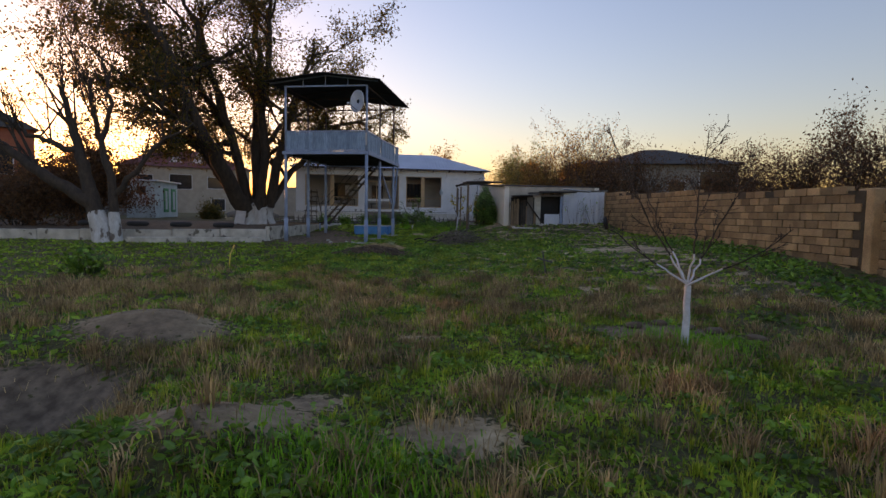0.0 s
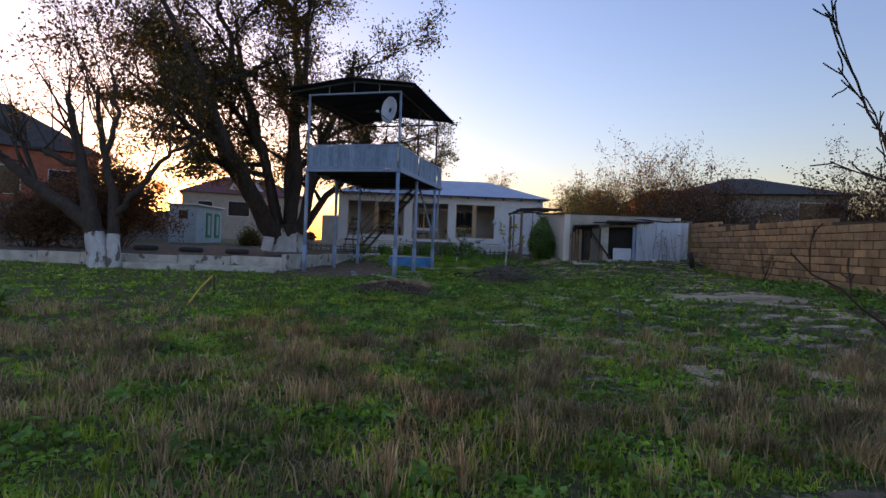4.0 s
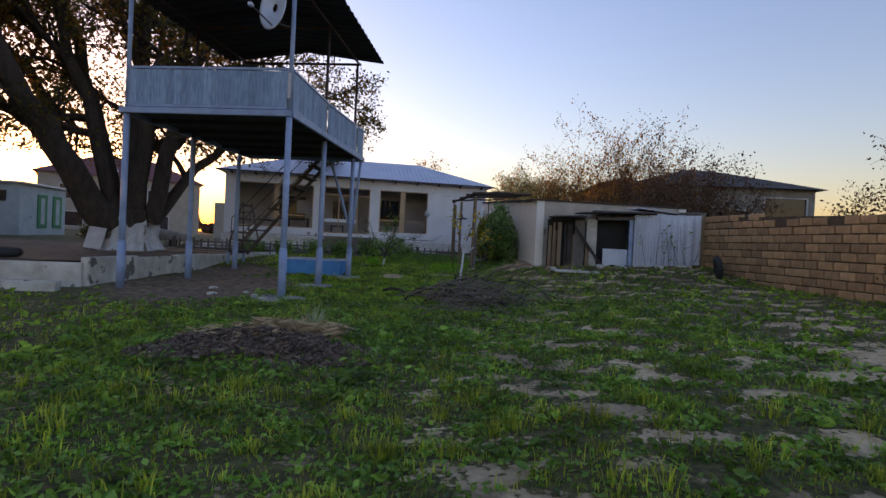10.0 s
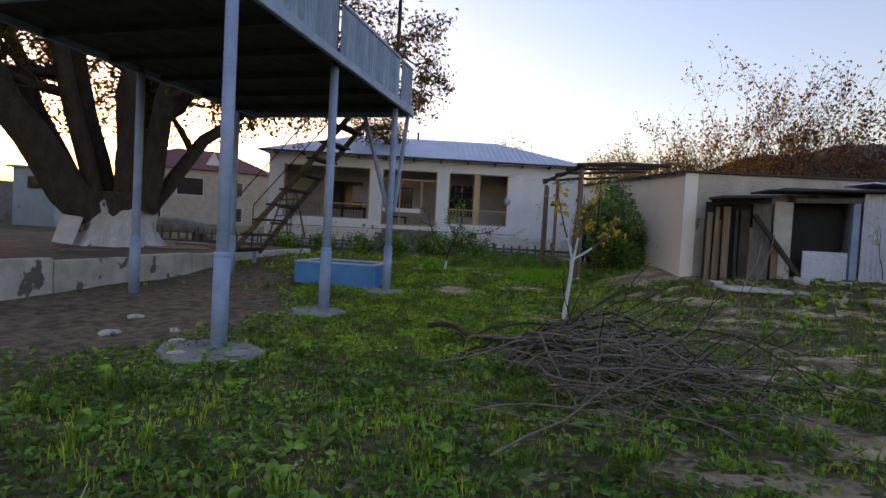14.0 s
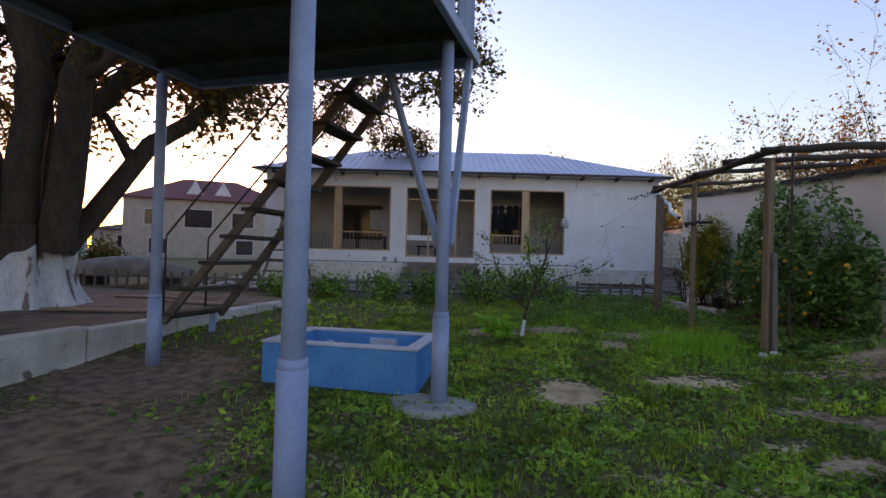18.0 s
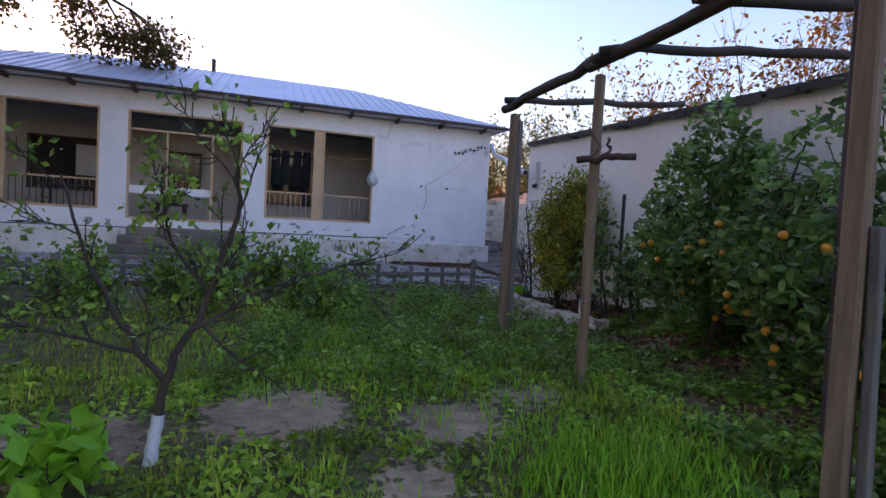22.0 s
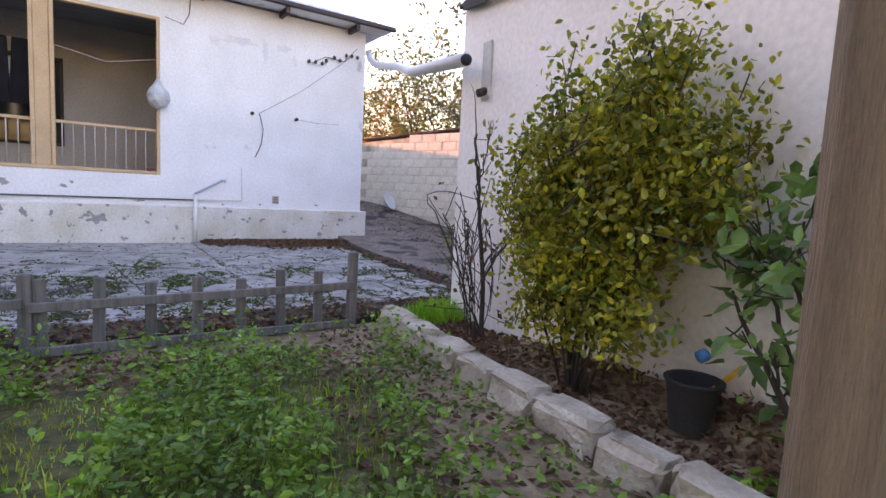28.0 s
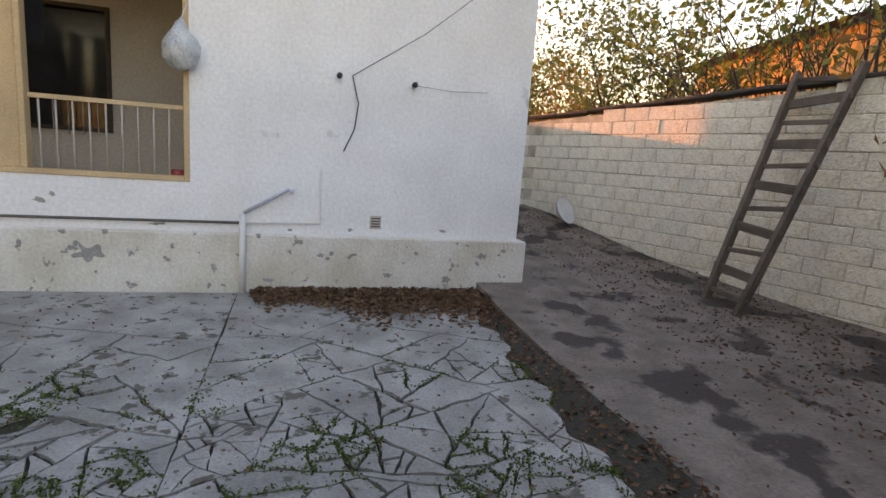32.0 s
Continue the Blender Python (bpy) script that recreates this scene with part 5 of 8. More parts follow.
shrub("dark_bush", -18.2, 27.0, 4.5, 2.1, 30, LEAF_BROWN, 20000, 0.09, "broad dark brown bush on the terrace by the pale cabin", 125, 2, 6, 0.02, BARK, -0.3, spread=0.24, wander=0.2, r=0.03)
shrub("dark_bush", -19.0, 23.4, 2.7, 1.8, 22, LEAF_BROWN, 9000, 0.085, "low dark brown bush before the old garden wall", 126, 2, 6, 0.02, BARK, -0.35, spread=0.22, wander=0.2, r=0.03)
shrub("passage_tree", 7.6, 48.5, 6.2, 2.4, 16, LEAF_OLIVE, 6000, 0.09, "spreading tree with olive and orange leaves over the passage wall", 120, 2, 6, 0.0, BARK, 0.0, spread=0.18, wander=0.16, r=0.05)
def over_wall(q):
    """Keeps the crown on its own side of the passage wall, or well above it."""
    return q[0] > -1.2 or q[2] > 2.85


shrub("passage_tree", 8.4, 43.4, 5.6, 3.0, 28, LEAF_OLIVE, 2600, 0.085, "spreading bare-twigged tree leaning over the passage wall", 121, 2, 6, -0.02, BARK, 0.0, spread=0.14, wander=0.16, r=0.05, lean=(-0.26, 0.05), clip=over_wall)
shrub("far_tree", 7.6, 62.5, 7.0, 2.4, 16, LEAF_OLIVE, 12000, 0.12, "olive-leaved tree at the end of the passage", 122, 2, 5, 0.02, BARK, 0.0, spread=0.35)


def citrus(x, y, h, rx, ry, n, seed, label, fruit, thin=1.0):
    """A dense round citrus bush: stems, glossy leaves in a shell, hanging fruit as parts."""
    rng = np.random.default_rng(seed)
    g = gz(x, y)
    ob = thing("citrus_tree", pose(x, y, g), label, "tree")
    paths, tips = [], []
    for k in range(12):
        a = rng.uniform(0, 2 * math.pi)
        s = limb((0.1 * math.cos(a), 0.2 * math.sin(a), -0.03), (rx / h * math.cos(a) * 0.9, ry / h * math.sin(a) * 0.9, 1), h * rng.uniform(0.65, 0.95), 0.028, 0.006, rng, 0.14, 0.0, 8)
        paths.append(s)
        branch_out(paths, tips, s, 2, rng, 6, 0.42, 1.0, 0.0, 0.16, 0.15, 0.004, 4)
    tips = np.array(tips)
    ok = (((tips[:, 0]) / rx) ** 2 + (tips[:, 1] / ry) ** 2 < 1) & (tips[:, 2] > 0.12) & (tips[:, 2] < h)
    tips = tips[ok]
    paths = [q for q in paths if math.hypot(q[-1][0][0] / rx, q[-1][0][1] / ry) < np.interp(q[-1][0][2] / h, [0, 0.35, 0.6, 1.0], [1.2, 1.1, 0.85, 0.36])]
    tubes("stem", paths, BARK, ob, sides=5)
    shell = rng.normal(size=(n // 2, 3))
    shell /= np.linalg.norm(shell, axis=1)[:, None]
    shell = shell * rng.uniform(0.72, 1.0, (n // 2, 1)) * np.array([rx, ry, h * 0.5]) + np.array([0, 0, h * 0.52])
    lump = 1 + 0.16 * np.sin(shell[:, 1] * 5 + shell[:, 2] * 4) + 0.1 * np.sin(shell[:, 0] * 9 - shell[:, 2] * 7)
    shell = (shell - np.array([0, 0, h * 0.5])) * lump[:, None] + np.array([0, 0, h * 0.5])
    inner = tips[rng.integers(len(tips), size=n // 2)] + rng.normal(0, 0.07, (n // 2, 3))
    pts = np.concatenate([shell, inner])
    pts = pts[(pts[:, 2] > 0.06) & (rng.uniform(0, 1, len(pts)) < np.where(pts[:, 2] > 0.58 * h, thin, 1.0))]
    reach = np.hypot(pts[:, 0] / rx, pts[:, 1] / ry)
    pts = pts[reach < np.interp(pts[:, 2] / h, [0, 0.35, 0.6, 1.0], [1.2, 1.2, 0.95, 0.42])]
    v, f = leaf_arrays(pts, 0.056, rng, 0.35, 1.6, True)
    mesh_of("foliage", v, f, LEAF_CITRUS, ob, "glossy dark green leaves")
    for k in range(fruit):
        a = rng.uniform(math.pi * 0.55, math.pi * 1.45)
        z = rng.uniform(0.08, 0.6) * h
        e = math.sqrt(max(0.05, 1 - ((z - h * 0.5) / (h * 0.52)) ** 2))
        p = (rx * e * 0.97 * math.cos(a), ry * e * 0.95 * math.sin(a), z)
        bm = bmesh.new()
        bmesh.ops.create_icosphere(bm, subdivisions=2, radius=rng.uniform(0.024, 0.033), matrix=Matrix.Translation(p) @ Matrix.Diagonal((1, 1, 0.94, 1)))
        part("fruit", bm, ORANGE_FRUIT if rng.random() < 0.75 else LEMON_FRUIT, ob, smooth=True)
    return ob


citrus(2.56, 31.2, 2.1, 0.50, 0.95, 7200, 140, "dense dark-leaved citrus tree hung with oranges by the cream wall", 8)
citrus(2.50, 29.75, 2.0, 0.62, 1.05, 8500, 141, "broad dark-leaved citrus tree with many low oranges", 17, 0.30)
shrub("lemon_sapling", 2.54, 32.9, 1.15, 0.55, 6, LEAF_CITRUS, 260, 0.065, "young citrus with few dark leaves tied to a stake", 142, 2, 5, 0.02, BARK, spread=0.07, fine=True, clip=lambda q: -0.5 < q[0] < 0.12 and abs(q[1]) < 0.6)
shrub("lemon_sapling", 2.56, 32.25, 1.05, 0.6, 6, LEAF_CITRUS, 220, 0.065, "slender young citrus with long leafy side shoots", 146, 2, 5, 0.02, BARK, spread=0.07, fine=True, clip=lambda q: -0.5 < q[0] < 0.12 and abs(q[1]) < 0.6)
def privet_shape(q):
    """Slanting outline of the wall shrub, by its height along the wall."""
    return q[2] < np.interp(q[1], [-1.05, -0.75, -0.35, 0.1, 0.5, 0.8, 0.95], [0.7, 1.75, 2.15, 1.85, 1.55, 1.25, 0.3]) and -0.28 < q[0] < 0.30


shrub("privet_bush", 2.33, 34.25, 2.2, 0.32, 30, LEAF_YELLOW, 24000, 0.032, "dense yellow-green small-leaved shrub against the cream wall", 143, 2, 6, 0.03, BARK, flat=2.0, spread=0.07, lean=(0.05, -0.10), fine=True, clip=privet_shape, r=0.011)
shrub("rose_canes", 2.24, 35.42, 1.35, 0.24, 16, LEAF_DRY, 70, 0.035, "bare dark rose canes at the corner of the cream wall", 144, 1, 6, 0.02, WOOD_DARK, spread=0.03, wander=0.14, r=0.006, lean=(-0.05, 0.03), clip=lambda q: -0.27 < q[0] < 0.12 and abs(q[1]) < 0.5)


def old_rose():
    rng = np.random.default_rng(145)
    ob = thing("old_rose", None, "thick dark old rose stem with bare side canes", "shrub")
    g = gz(2.3, 35.35)
    canes = [through_points([(2.30, 35.35, g - 0.03), (2.24, 35.32, 0.4), (2.17, 35.30, 0.85), (2.13, 35.29, 1.15), (2.10, 35.28, 1.40)], 0.022, 0.009, rng, 0.010),
             through_points([(2.22, 35.3, 0.3), (2.24, 35.05, 0.58), (2.28, 34.75, 0.75), (2.28, 34.5, 0.95)], 0.011, 0.004, rng, 0.012),
             through_points([(2.15, 35.30, 0.95), (2.16, 35.26, 1.2), (2.18, 35.22, 1.42)], 0.008, 0.003, rng, 0.012),
             through_points([(2.29, 35.36, g), (2.1, 35.5, 0.4), (2.0, 35.62, 0.7), (1.9, 35.7, 0.95)], 0.010, 0.004, rng, 0.015)]
    fine, tips = [], []
    for c in canes:
        tubes("cane", [c], WOOD_DARK, ob, sides=8)
        branch_out(fine, tips, c, 1, rng, 9, 0.30, 0.9, 0.03, 0.16, 0.2, 0.003, 5)
    fine = [q for q in fine if q[-1][0][0] > 2.0]
    tagged(tubes("twig", fine, WOOD_DARK, ob, sides=4), kind="stuff")
    scatter_leaves([q for q in tips if q[0] > 2.0], 22, 0.04, rng, 0.03, LEAF_OLIVE, ob, "foliage", fine=True)


old_rose()
shrub("leafy_shoot", 2.60, 36.65, 0.95, 0.10, 2, WEED, 46, 0.05, "thin leafy green shoot on a bare stem beside the yard", 147, 1, 5, 0.02, WOOD_DARK, -0.15, spread=0.05, r=0.008, fine=True)

# weeds and low bushes before the fence
for k, (x, y, h, rad, cnt) in enumerate([(-2.6, 33.4, 0.85, 0.6, 1500), (-3.8, 33.2, 0.8, 0.6, 1500), (-4.9, 33.2, 0.65, 0.6, 1300), (-6.2, 33.2, 0.6, 0.6, 1200), (-7.4, 33.2, 0.6, 0.6, 1000), (-1.6, 33.8, 0.9, 0.5, 1300), (-0.9, 33.2, 0.5, 0.5, 800)]):
    shrub("weed_clump", x, y, h, rad, 14, WEED, cnt, 0.055, "leafy green weeds along the paling fence", 160 + k, 1, 4, 0.02, BARK, spread=0.09, r=0.006)
shrub("mallow", -1.95, 29.3, 0.35, 0.3, 9, GRASS_LUSH, 130, 0.11, "low bright broad-leaved plant by the small tree", 170, 1, 2, 0.0, BARK, spread=0.05, r=0.004)
shrub("sow_thistle", -6.8, 11.0, 0.7, 0.5, 10, WEED, 260, 0.10, "loose grey-green weed on the lawn", 171, 1, 3, 0.0, BARK, spread=0.08, r=0.006)
shrub("wall_weed", 8.55, 20.6, 1.2, 0.4, 4, LEAF_RUST, 20, 0.05, "bare brown weed stems against the block wall", 172, 2, 3, 0.03, BARK, spread=0.05, r=0.012)


# ---- grass ----
def blades(name, n, x0, x1, y0, y1, keep, height, width, mat, seed, label, lean=0.5):
    """Single bent blades over the ground, joined as one thing that nobody could count."""
    rng = np.random.default_rng(seed)
    x, y = rng.uniform(x0, x1, n), rng.uniform(y0, y1, n)
    k = keep(x, y)
    ok = rng.uniform(0, 1, n) < k
    x, y, k = x[ok], y[ok], k[ok]
    m = len(x)
    z = ground_z(x, y) - 0.01
    a = rng.uniform(0, 2 * np.pi, m)
    h = height * rng.uniform(0.45, 1.25, m) * (0.55 + 0.45 * k)
    w = width * rng.uniform(0.7, 1.3, m)
    t = rng.uniform(0, 2 * np.pi, m)
    ln = lean * h * rng.uniform(0.2, 1.1, m)
    dx, dy = np.cos(a) * w / 2, np.sin(a) * w / 2
    bx, by = np.cos(t) * ln, np.sin(t) * ln
    v = np.stack([np.stack([x - dx, y - dy, z], 1), np.stack([x + dx, y + dy, z], 1),
                  np.stack([x + dx * 0.8 + bx * 0.35, y + dy * 0.8 + by * 0.35, z + h * 0.6], 1), np.stack([x - dx * 0.8 + bx * 0.35, y - dy * 0.8 + by * 0.35, z + h * 0.6], 1),
                  np.stack([x + bx, y + by, z + h * (1 - 0.25 * lean)], 1)], 1).reshape(-1, 3)
    i = np.arange(m)[:, None] * 5
    f = np.concatenate([i + np.array([0, 1, 2]), i + np.array([0, 2, 3]), i + np.array([3, 2, 4])], 1).reshape(-1, 3)
    ob = mesh_of(name, v, f, mat)
    return tagged(ob, label, "grass", kind="stuff")


def off_things(x, y):
    """1 on open garden ground, 0 under walls, terrace, basin, yard and east of the outbuilding wall."""
    ok = ~((x < -6.6) & (y > 21.0 + 0.1 * (x + 7)))
    ok &= ~((x > -4.4) & (x < -2.45) & (y > 26.6) & (y < 27.95))
    ok &= ~((x > 3.36 - 0.098 * (y - 27.6)) & (y > 27.3))
    ok &= (y < 35.95 + 0.176 * (x - 1.39)) & ~((x > 1.65) & (y > 31.2))
    return ok.astype(float)


def lawn(x, y):
    return np.clip(1.05 - 1.45 * bare_at(x, y), 0, 1) * off_things(x, y) * (0.55 + 0.45 * smooth_step(-0.7, 0.3, wave_noise(x, y, 5, 0.9)))


def dry(x, y):
    clump = smooth_step(-0.25, 0.35, wave_noise(x, y, 19, 0.33))
    broad = smooth_step(-0.30, 0.40, wave_noise(x, y, 17, 1.0) + 0.35 * np.exp(-(((y - 9.2) / 1.6) ** 2)))
    return broad * (0.25 + 0.75 * clump) * (1 - smooth_step(10.5, 13.5, y)) * (1 - 0.7 * bare_at(x, y)) * smooth_step(2.0, 4.0, y + 0.6 * x)


def lush(x, y):
    a = np.exp(-(((x - 0.75) / 0.55) ** 2 + ((y - 29.0) / 0.6) ** 2)) + np.exp(-(((x - 2.2) / 0.35) ** 2 + ((y - 36.15) / 0.3) ** 2)) + 0.45 * np.exp(-(((x + 0.6) / 1.6) ** 2 + ((y - 31.5) / 1.0) ** 2))
    a = a + 0.6 * np.exp(-(((x - 0.4) / 0.7) ** 2 + ((y - 3.3) / 0.45) ** 2)) + 0.8 * np.exp(-(((x - 3.9) / 0.7) ** 2 + ((y - 6.6) / 0.6) ** 2))
    return np.clip(a, 0, 1) * np.where(y > 35.8, 1.0, off_things(x, y))


def tussock(x, y):
    return lawn(x, y) * smooth_step(0.05, 0.6, wave_noise(x, y, 37, 0.28))


def deep(x, y):
    return lawn(x, y) * smooth_step(-0.25, 0.25, wave_noise(x, y, 53, 0.75))


def olive(x, y):
    return lawn(x, y) * (0.25 + 0.75 * smooth_step(0.3, -0.3, wave_noise(x, y, 53, 0.75)))


for n, x0, x1, y0, y1 in ((70000, -3.0, 4.5, 1.5, 12), (56000, -3.5, 4.0, 12, 22), (56000, -4.0, 2.5, 22, 31), (24000, -3.0, 1.8, 31, 35.9)):
    blades("lawn_grass", n, x0, x1, y0, y1, olive, 0.06, 0.007, GRASS, 200 + n % 97, "short yellow-green lawn grass")
    blades("lawn_grass", n // 2, x0, x1, y0, y1, deep, 0.085, 0.009, GRASS_DEEP, 300 + n % 97, "patches of deeper green grass")
blades("lawn_grass", 60000, -22, 9.5, 2, 34, lawn, 0.085, 0.014, GRASS, 201, "short green lawn grass farther off")
blades("lawn_grass", 45000, -20, 9.5, 4, 34, deep, 0.10, 0.015, GRASS_DEEP, 206, "deeper green grass farther off")
blades("dry_grass", 90000, -7.5, 7.5, 3.0, 13.5, dry, 0.24, 0.010, GRASS_DRY, 202, "tall dry brown grass tufts", 0.75)
for n, x0, x1, y0, y1 in ((15000, -0.6, 1.7, 28.0, 30.6), (6000, 1.6, 2.7, 35.7, 36.6), (7000, 2.8, 5.0, 5.4, 7.8), (14000, -2.6, 1.4, 30.2, 33.0), (8000, -0.8, 1.6, 2.6, 4.2)):
    blades("lush_grass", n, x0, x1, y0, y1, lush, 0.20, 0.009, GRASS_LUSH, 203 + n % 89, "lush bright green grass")
def tufts(name, n, per, keep, x0, x1, y0, y1, height, width, radius, mat, seed, label):
    """Separate tussocks: many blades that spread outwards from one crown."""
    rng = np.random.default_rng(seed)
    cx, cy = rng.uniform(x0, x1, n), rng.uniform(y0, y1, n)
    ok = rng.uniform(0, 1, n) < keep(cx, cy)
    cx, cy = cx[ok], cy[ok]
    size = rng.uniform(0.55, 1.35, len(cx))
    cx, cy, size = np.repeat(cx, per), np.repeat(cy, per), np.repeat(size, per)
    m = len(cx)
    a, r = rng.uniform(0, 2 * np.pi, m), np.abs(rng.normal(0, 0.55, m))
    x, y = cx + radius * size * r * np.cos(a), cy + radius * size * r * np.sin(a)
    z = ground_z(x, y) - 0.01
    h = height * size * rng.uniform(0.6, 1.2, m) * (1 - 0.25 * np.clip(r, 0, 1.5))
    w = width * rng.uniform(0.7, 1.3, m)
    t = a + rng.normal(0, 0.5, m)
    ln = h * (0.25 + 0.55 * r) * rng.uniform(0.5, 1.2, m)
    dx, dy = -np.sin(t) * w / 2, np.cos(t) * w / 2
    bx, by = np.cos(t) * ln, np.sin(t) * ln
    v = np.stack([np.stack([x - dx, y - dy, z], 1), np.stack([x + dx, y + dy, z], 1),
                  np.stack([x + dx * 0.8 + bx * 0.35, y + dy * 0.8 + by * 0.35, z + h * 0.6], 1), np.stack([x - dx * 0.8 + bx * 0.35, y - dy * 0.8 + by * 0.35, z + h * 0.6], 1),
                  np.stack([x + bx, y + by, z + h * 0.92], 1)], 1).reshape(-1, 3)
    i = np.arange(m)[:, None] * 5
    f = np.concatenate([i + np.array([0, 1, 2]), i + np.array([0, 2, 3]), i + np.array([3, 2, 4])], 1).reshape(-1, 3)
    return tagged(mesh_of(name, v, f, mat), label, "grass", kind="stuff")


tufts("dry_tufts", 1700, 80, dry, -6.5, 7, 3.0, 13.5, 0.20, 0.009, 0.26, GRASS_DRY, 240, "clumped tussocks of dry brown grass")
tufts("green_tufts", 1200, 40, lambda x, y: 0.7 * lawn(x, y), -3.5, 4.5, 1.5, 16, 0.12, 0.009, 0.15, GRASS, 241, "green grass tussocks in the lawn")
tufts("green_tufts", 1200, 40, lambda x, y: 0.7 * lawn(x, y), -4.0, 4.0, 16, 31, 0.10, 0.009, 0.15, GRASS_DEEP, 242, "green grass tussocks farther along the lawn")
blades("rough_grass", 45000, -5, 6, 0.5, 12, tussock, 0.17, 0.008, GRASS, 204, "longer rough grass tufts at the start of the walk")
blades("grass_tufts", 70000, -5, 5, 10, 34, tussock, 0.19, 0.008, GRASS, 205, "tufts of longer grass in the lawn")


def weeds(name, n, keep, x0, x1, y0, y1, height, size, mat, seed, label, fine=True):
    rng = np.random.default_rng(seed)
    x, y = rng.uniform(x0, x1, n), rng.uniform(y0, y1, n)
    ok = rng.uniform(0, 1, n) < keep(x, y) * np.where((off_things(x, y) > 0) | (name == "bed_weeds"), 1, 0)
    x, y = x[ok], y[ok]
    z = ground_z(x, y) + height * rng.uniform(0.05, 1.0, len(x)) * (0.5 + 0.5 * np.clip(wave_noise(x, y, 23, 0.3), -0.6, 1))
    v, f = leaf_arrays(np.stack([x, y, z], 1), size, rng, 0.55, 1.6, fine)
    ob = mesh_of(name, v, f, mat)
    return tagged(ob, label, "weeds", kind="stuff")


weeds("nettle_patch", 70000, lambda x, y: smooth_step(-0.5, 0.3, wave_noise(x, y, 29, 0.5)) * smooth_step(30.0, 31.5, y) * (1 - 0.75 * bare_at(x, y)), -1.6, 2.2, 30, 35.7, 0.40, 0.027, WEED, 210, "dense nettles and low broad-leaved weeds")
weeds("lawn_weeds", 80000, lambda x, y: smooth_step(0.0, 0.5, wave_noise(x, y, 31, 0.55)) * (1 - bare_at(x, y)), -5, 6, 0.8, 29, 0.13, 0.055, WEED, 211, "low broad-leaved weeds in the lawn")
weeds("dock_patch", 3000, lambda x, y: np.exp(-(((x - 0.1) / 0.6) ** 2 + ((y - 18.3) / 0.6) ** 2)), -2, 2, 16.5, 20, 0.2, 0.075, WEED, 212, "clump of broad green dock leaves")
weeds("wall_ivy", 2600, lambda x, y: np.ones_like(x), 7.6, 9.3, 6, 20, 0.28, 0.08, WEED, 213, "dark weeds along the foot of the wall")
weeds("foreground_weeds", 9000, lambda x, y: (1 - bare_at(x, y)) * np.exp(-(((x - 0.2) / 0.9) ** 2 + ((y - 3.5) / 0.55) ** 2)) + 0.6 * np.exp(-(((x + 1.2) / 0.7) ** 2 + ((y - 3.0) / 0.5) ** 2)), -3, 2, 2, 5, 0.14, 0.05, WEED, 214, "lush low broad-leaved weeds")
weeds("bed_weeds", 16000, lambda x, y: smooth_step(-0.45, 0.3, wave_noise(x, y, 59, 0.4)) * (x < 2.9 - 0.098 * (y - 30)), 1.4, 2.9, 28.4, 33.1, 0.14, 0.04, WEED, 215, "low green weeds under the citrus trees")
weeds("heap_weeds", 5000, lambda x, y: np.exp(-((np.hypot((x + 1.55) / 1.35, (y - 17.1) / 1.0) - 1) / 0.16) ** 2) * smooth_step(-0.3, 0.4, wave_noise(x, y, 61, 0.35)), -3.4, 0.4, 15.6, 18.8, 0.2, 0.055, WEED, 216, "weeds round the mulch heap")
weeds("field_weeds", 60000, lambda x, y: (0.3 + 0.7 * smooth_step(-0.2, 0.4, wave_noise(x, y, 69, 0.8))) * np.clip(1.05 - 1.3 * bare_at(x, y), 0, 1) * ((x < -3) | (x > 4)), -20, 9, 3, 33, 0.07, 0.085, GRASS_DEEP, 230, "low leafy growth over the farther lawn", False)
for n, x0, x1, y0, y1 in ((70000, -3.5, 5.0, 1.5, 12), (90000, -4.0, 5.0, 12, 22), (70000, -4.0, 2.5, 22, 31)):
    weeds("clover_mat", n, lambda x, y: (0.25 + 0.75 * smooth_step(-0.3, 0.3, wave_noise(x, y, 67, 0.5))) * np.clip(1.05 - 1.2 * bare_at(x, y), 0, 1), x0, x1, y0, y1, 0.07, 0.036, GRASS_DEEP if n != 90000 else WEED, 220 + n % 91, "low mat of small-leaved weeds in the lawn", False)

# ---- paved yard and passage ----
yard = thing("yard", HOUSE, "cracked grey concrete yard with moss in its joints before the house", "paving", kind="structure")
def yard_z(v):
    """How far the yard rises towards the house, in the house's own axes."""
    return 0.085 * np.clip((np.asarray(v, float) + 4.8) / 4.7, 0, 1)


def pass_z(v):
    """Height of the path through the passage, which climbs beside the house."""
    return -0.135 + np.interp(v, [-5.4, -2.5, -0.9, 0.9, 3.2, 5.0, 16.0], [0, 0.04, 0.13, 0.34, 0.79, 0.95, 1.0])


def sloping(u0, u1, v0, v1, height, steps, thick=0.3):
    """A slab whose top follows a height over v."""
    bm = bmesh.new()
    rows = []
    for k in range(steps + 1):
        v = v0 + (v1 - v0) * k / steps
        z = float(height(v))
        rows.append([bm.verts.new(p) for p in ((u0, v, z), (u1, v, z), (u1, v, z - thick), (u0, v, z - thick))])
    for a, b in zip(rows, rows[1:]):
        for i in range(4):
            bm.faces.new([a[i], a[(i + 1) % 4], b[(i + 1) % 4], b[i]])
    bm.faces.new(rows[0])
    bm.faces.new(rows[-1])
    bmesh.ops.recalc_face_normals(bm, faces=bm.faces)
    return bm


part("bed", sloping(-12, 2.9, -5.15, -0.095, lambda v: -0.125 + yard_z(v), 12), MOSS, yard, "dark mossy joints")
passage = part("passage_floor", sloping(2.91, 9.0, -5.4, 6.5, pass_z, 48), CONC_PATH)
passage.matrix_world = HOUSE
tagged(passage, "damp stained concrete path strewn with dead leaves", "paving", kind="structure")


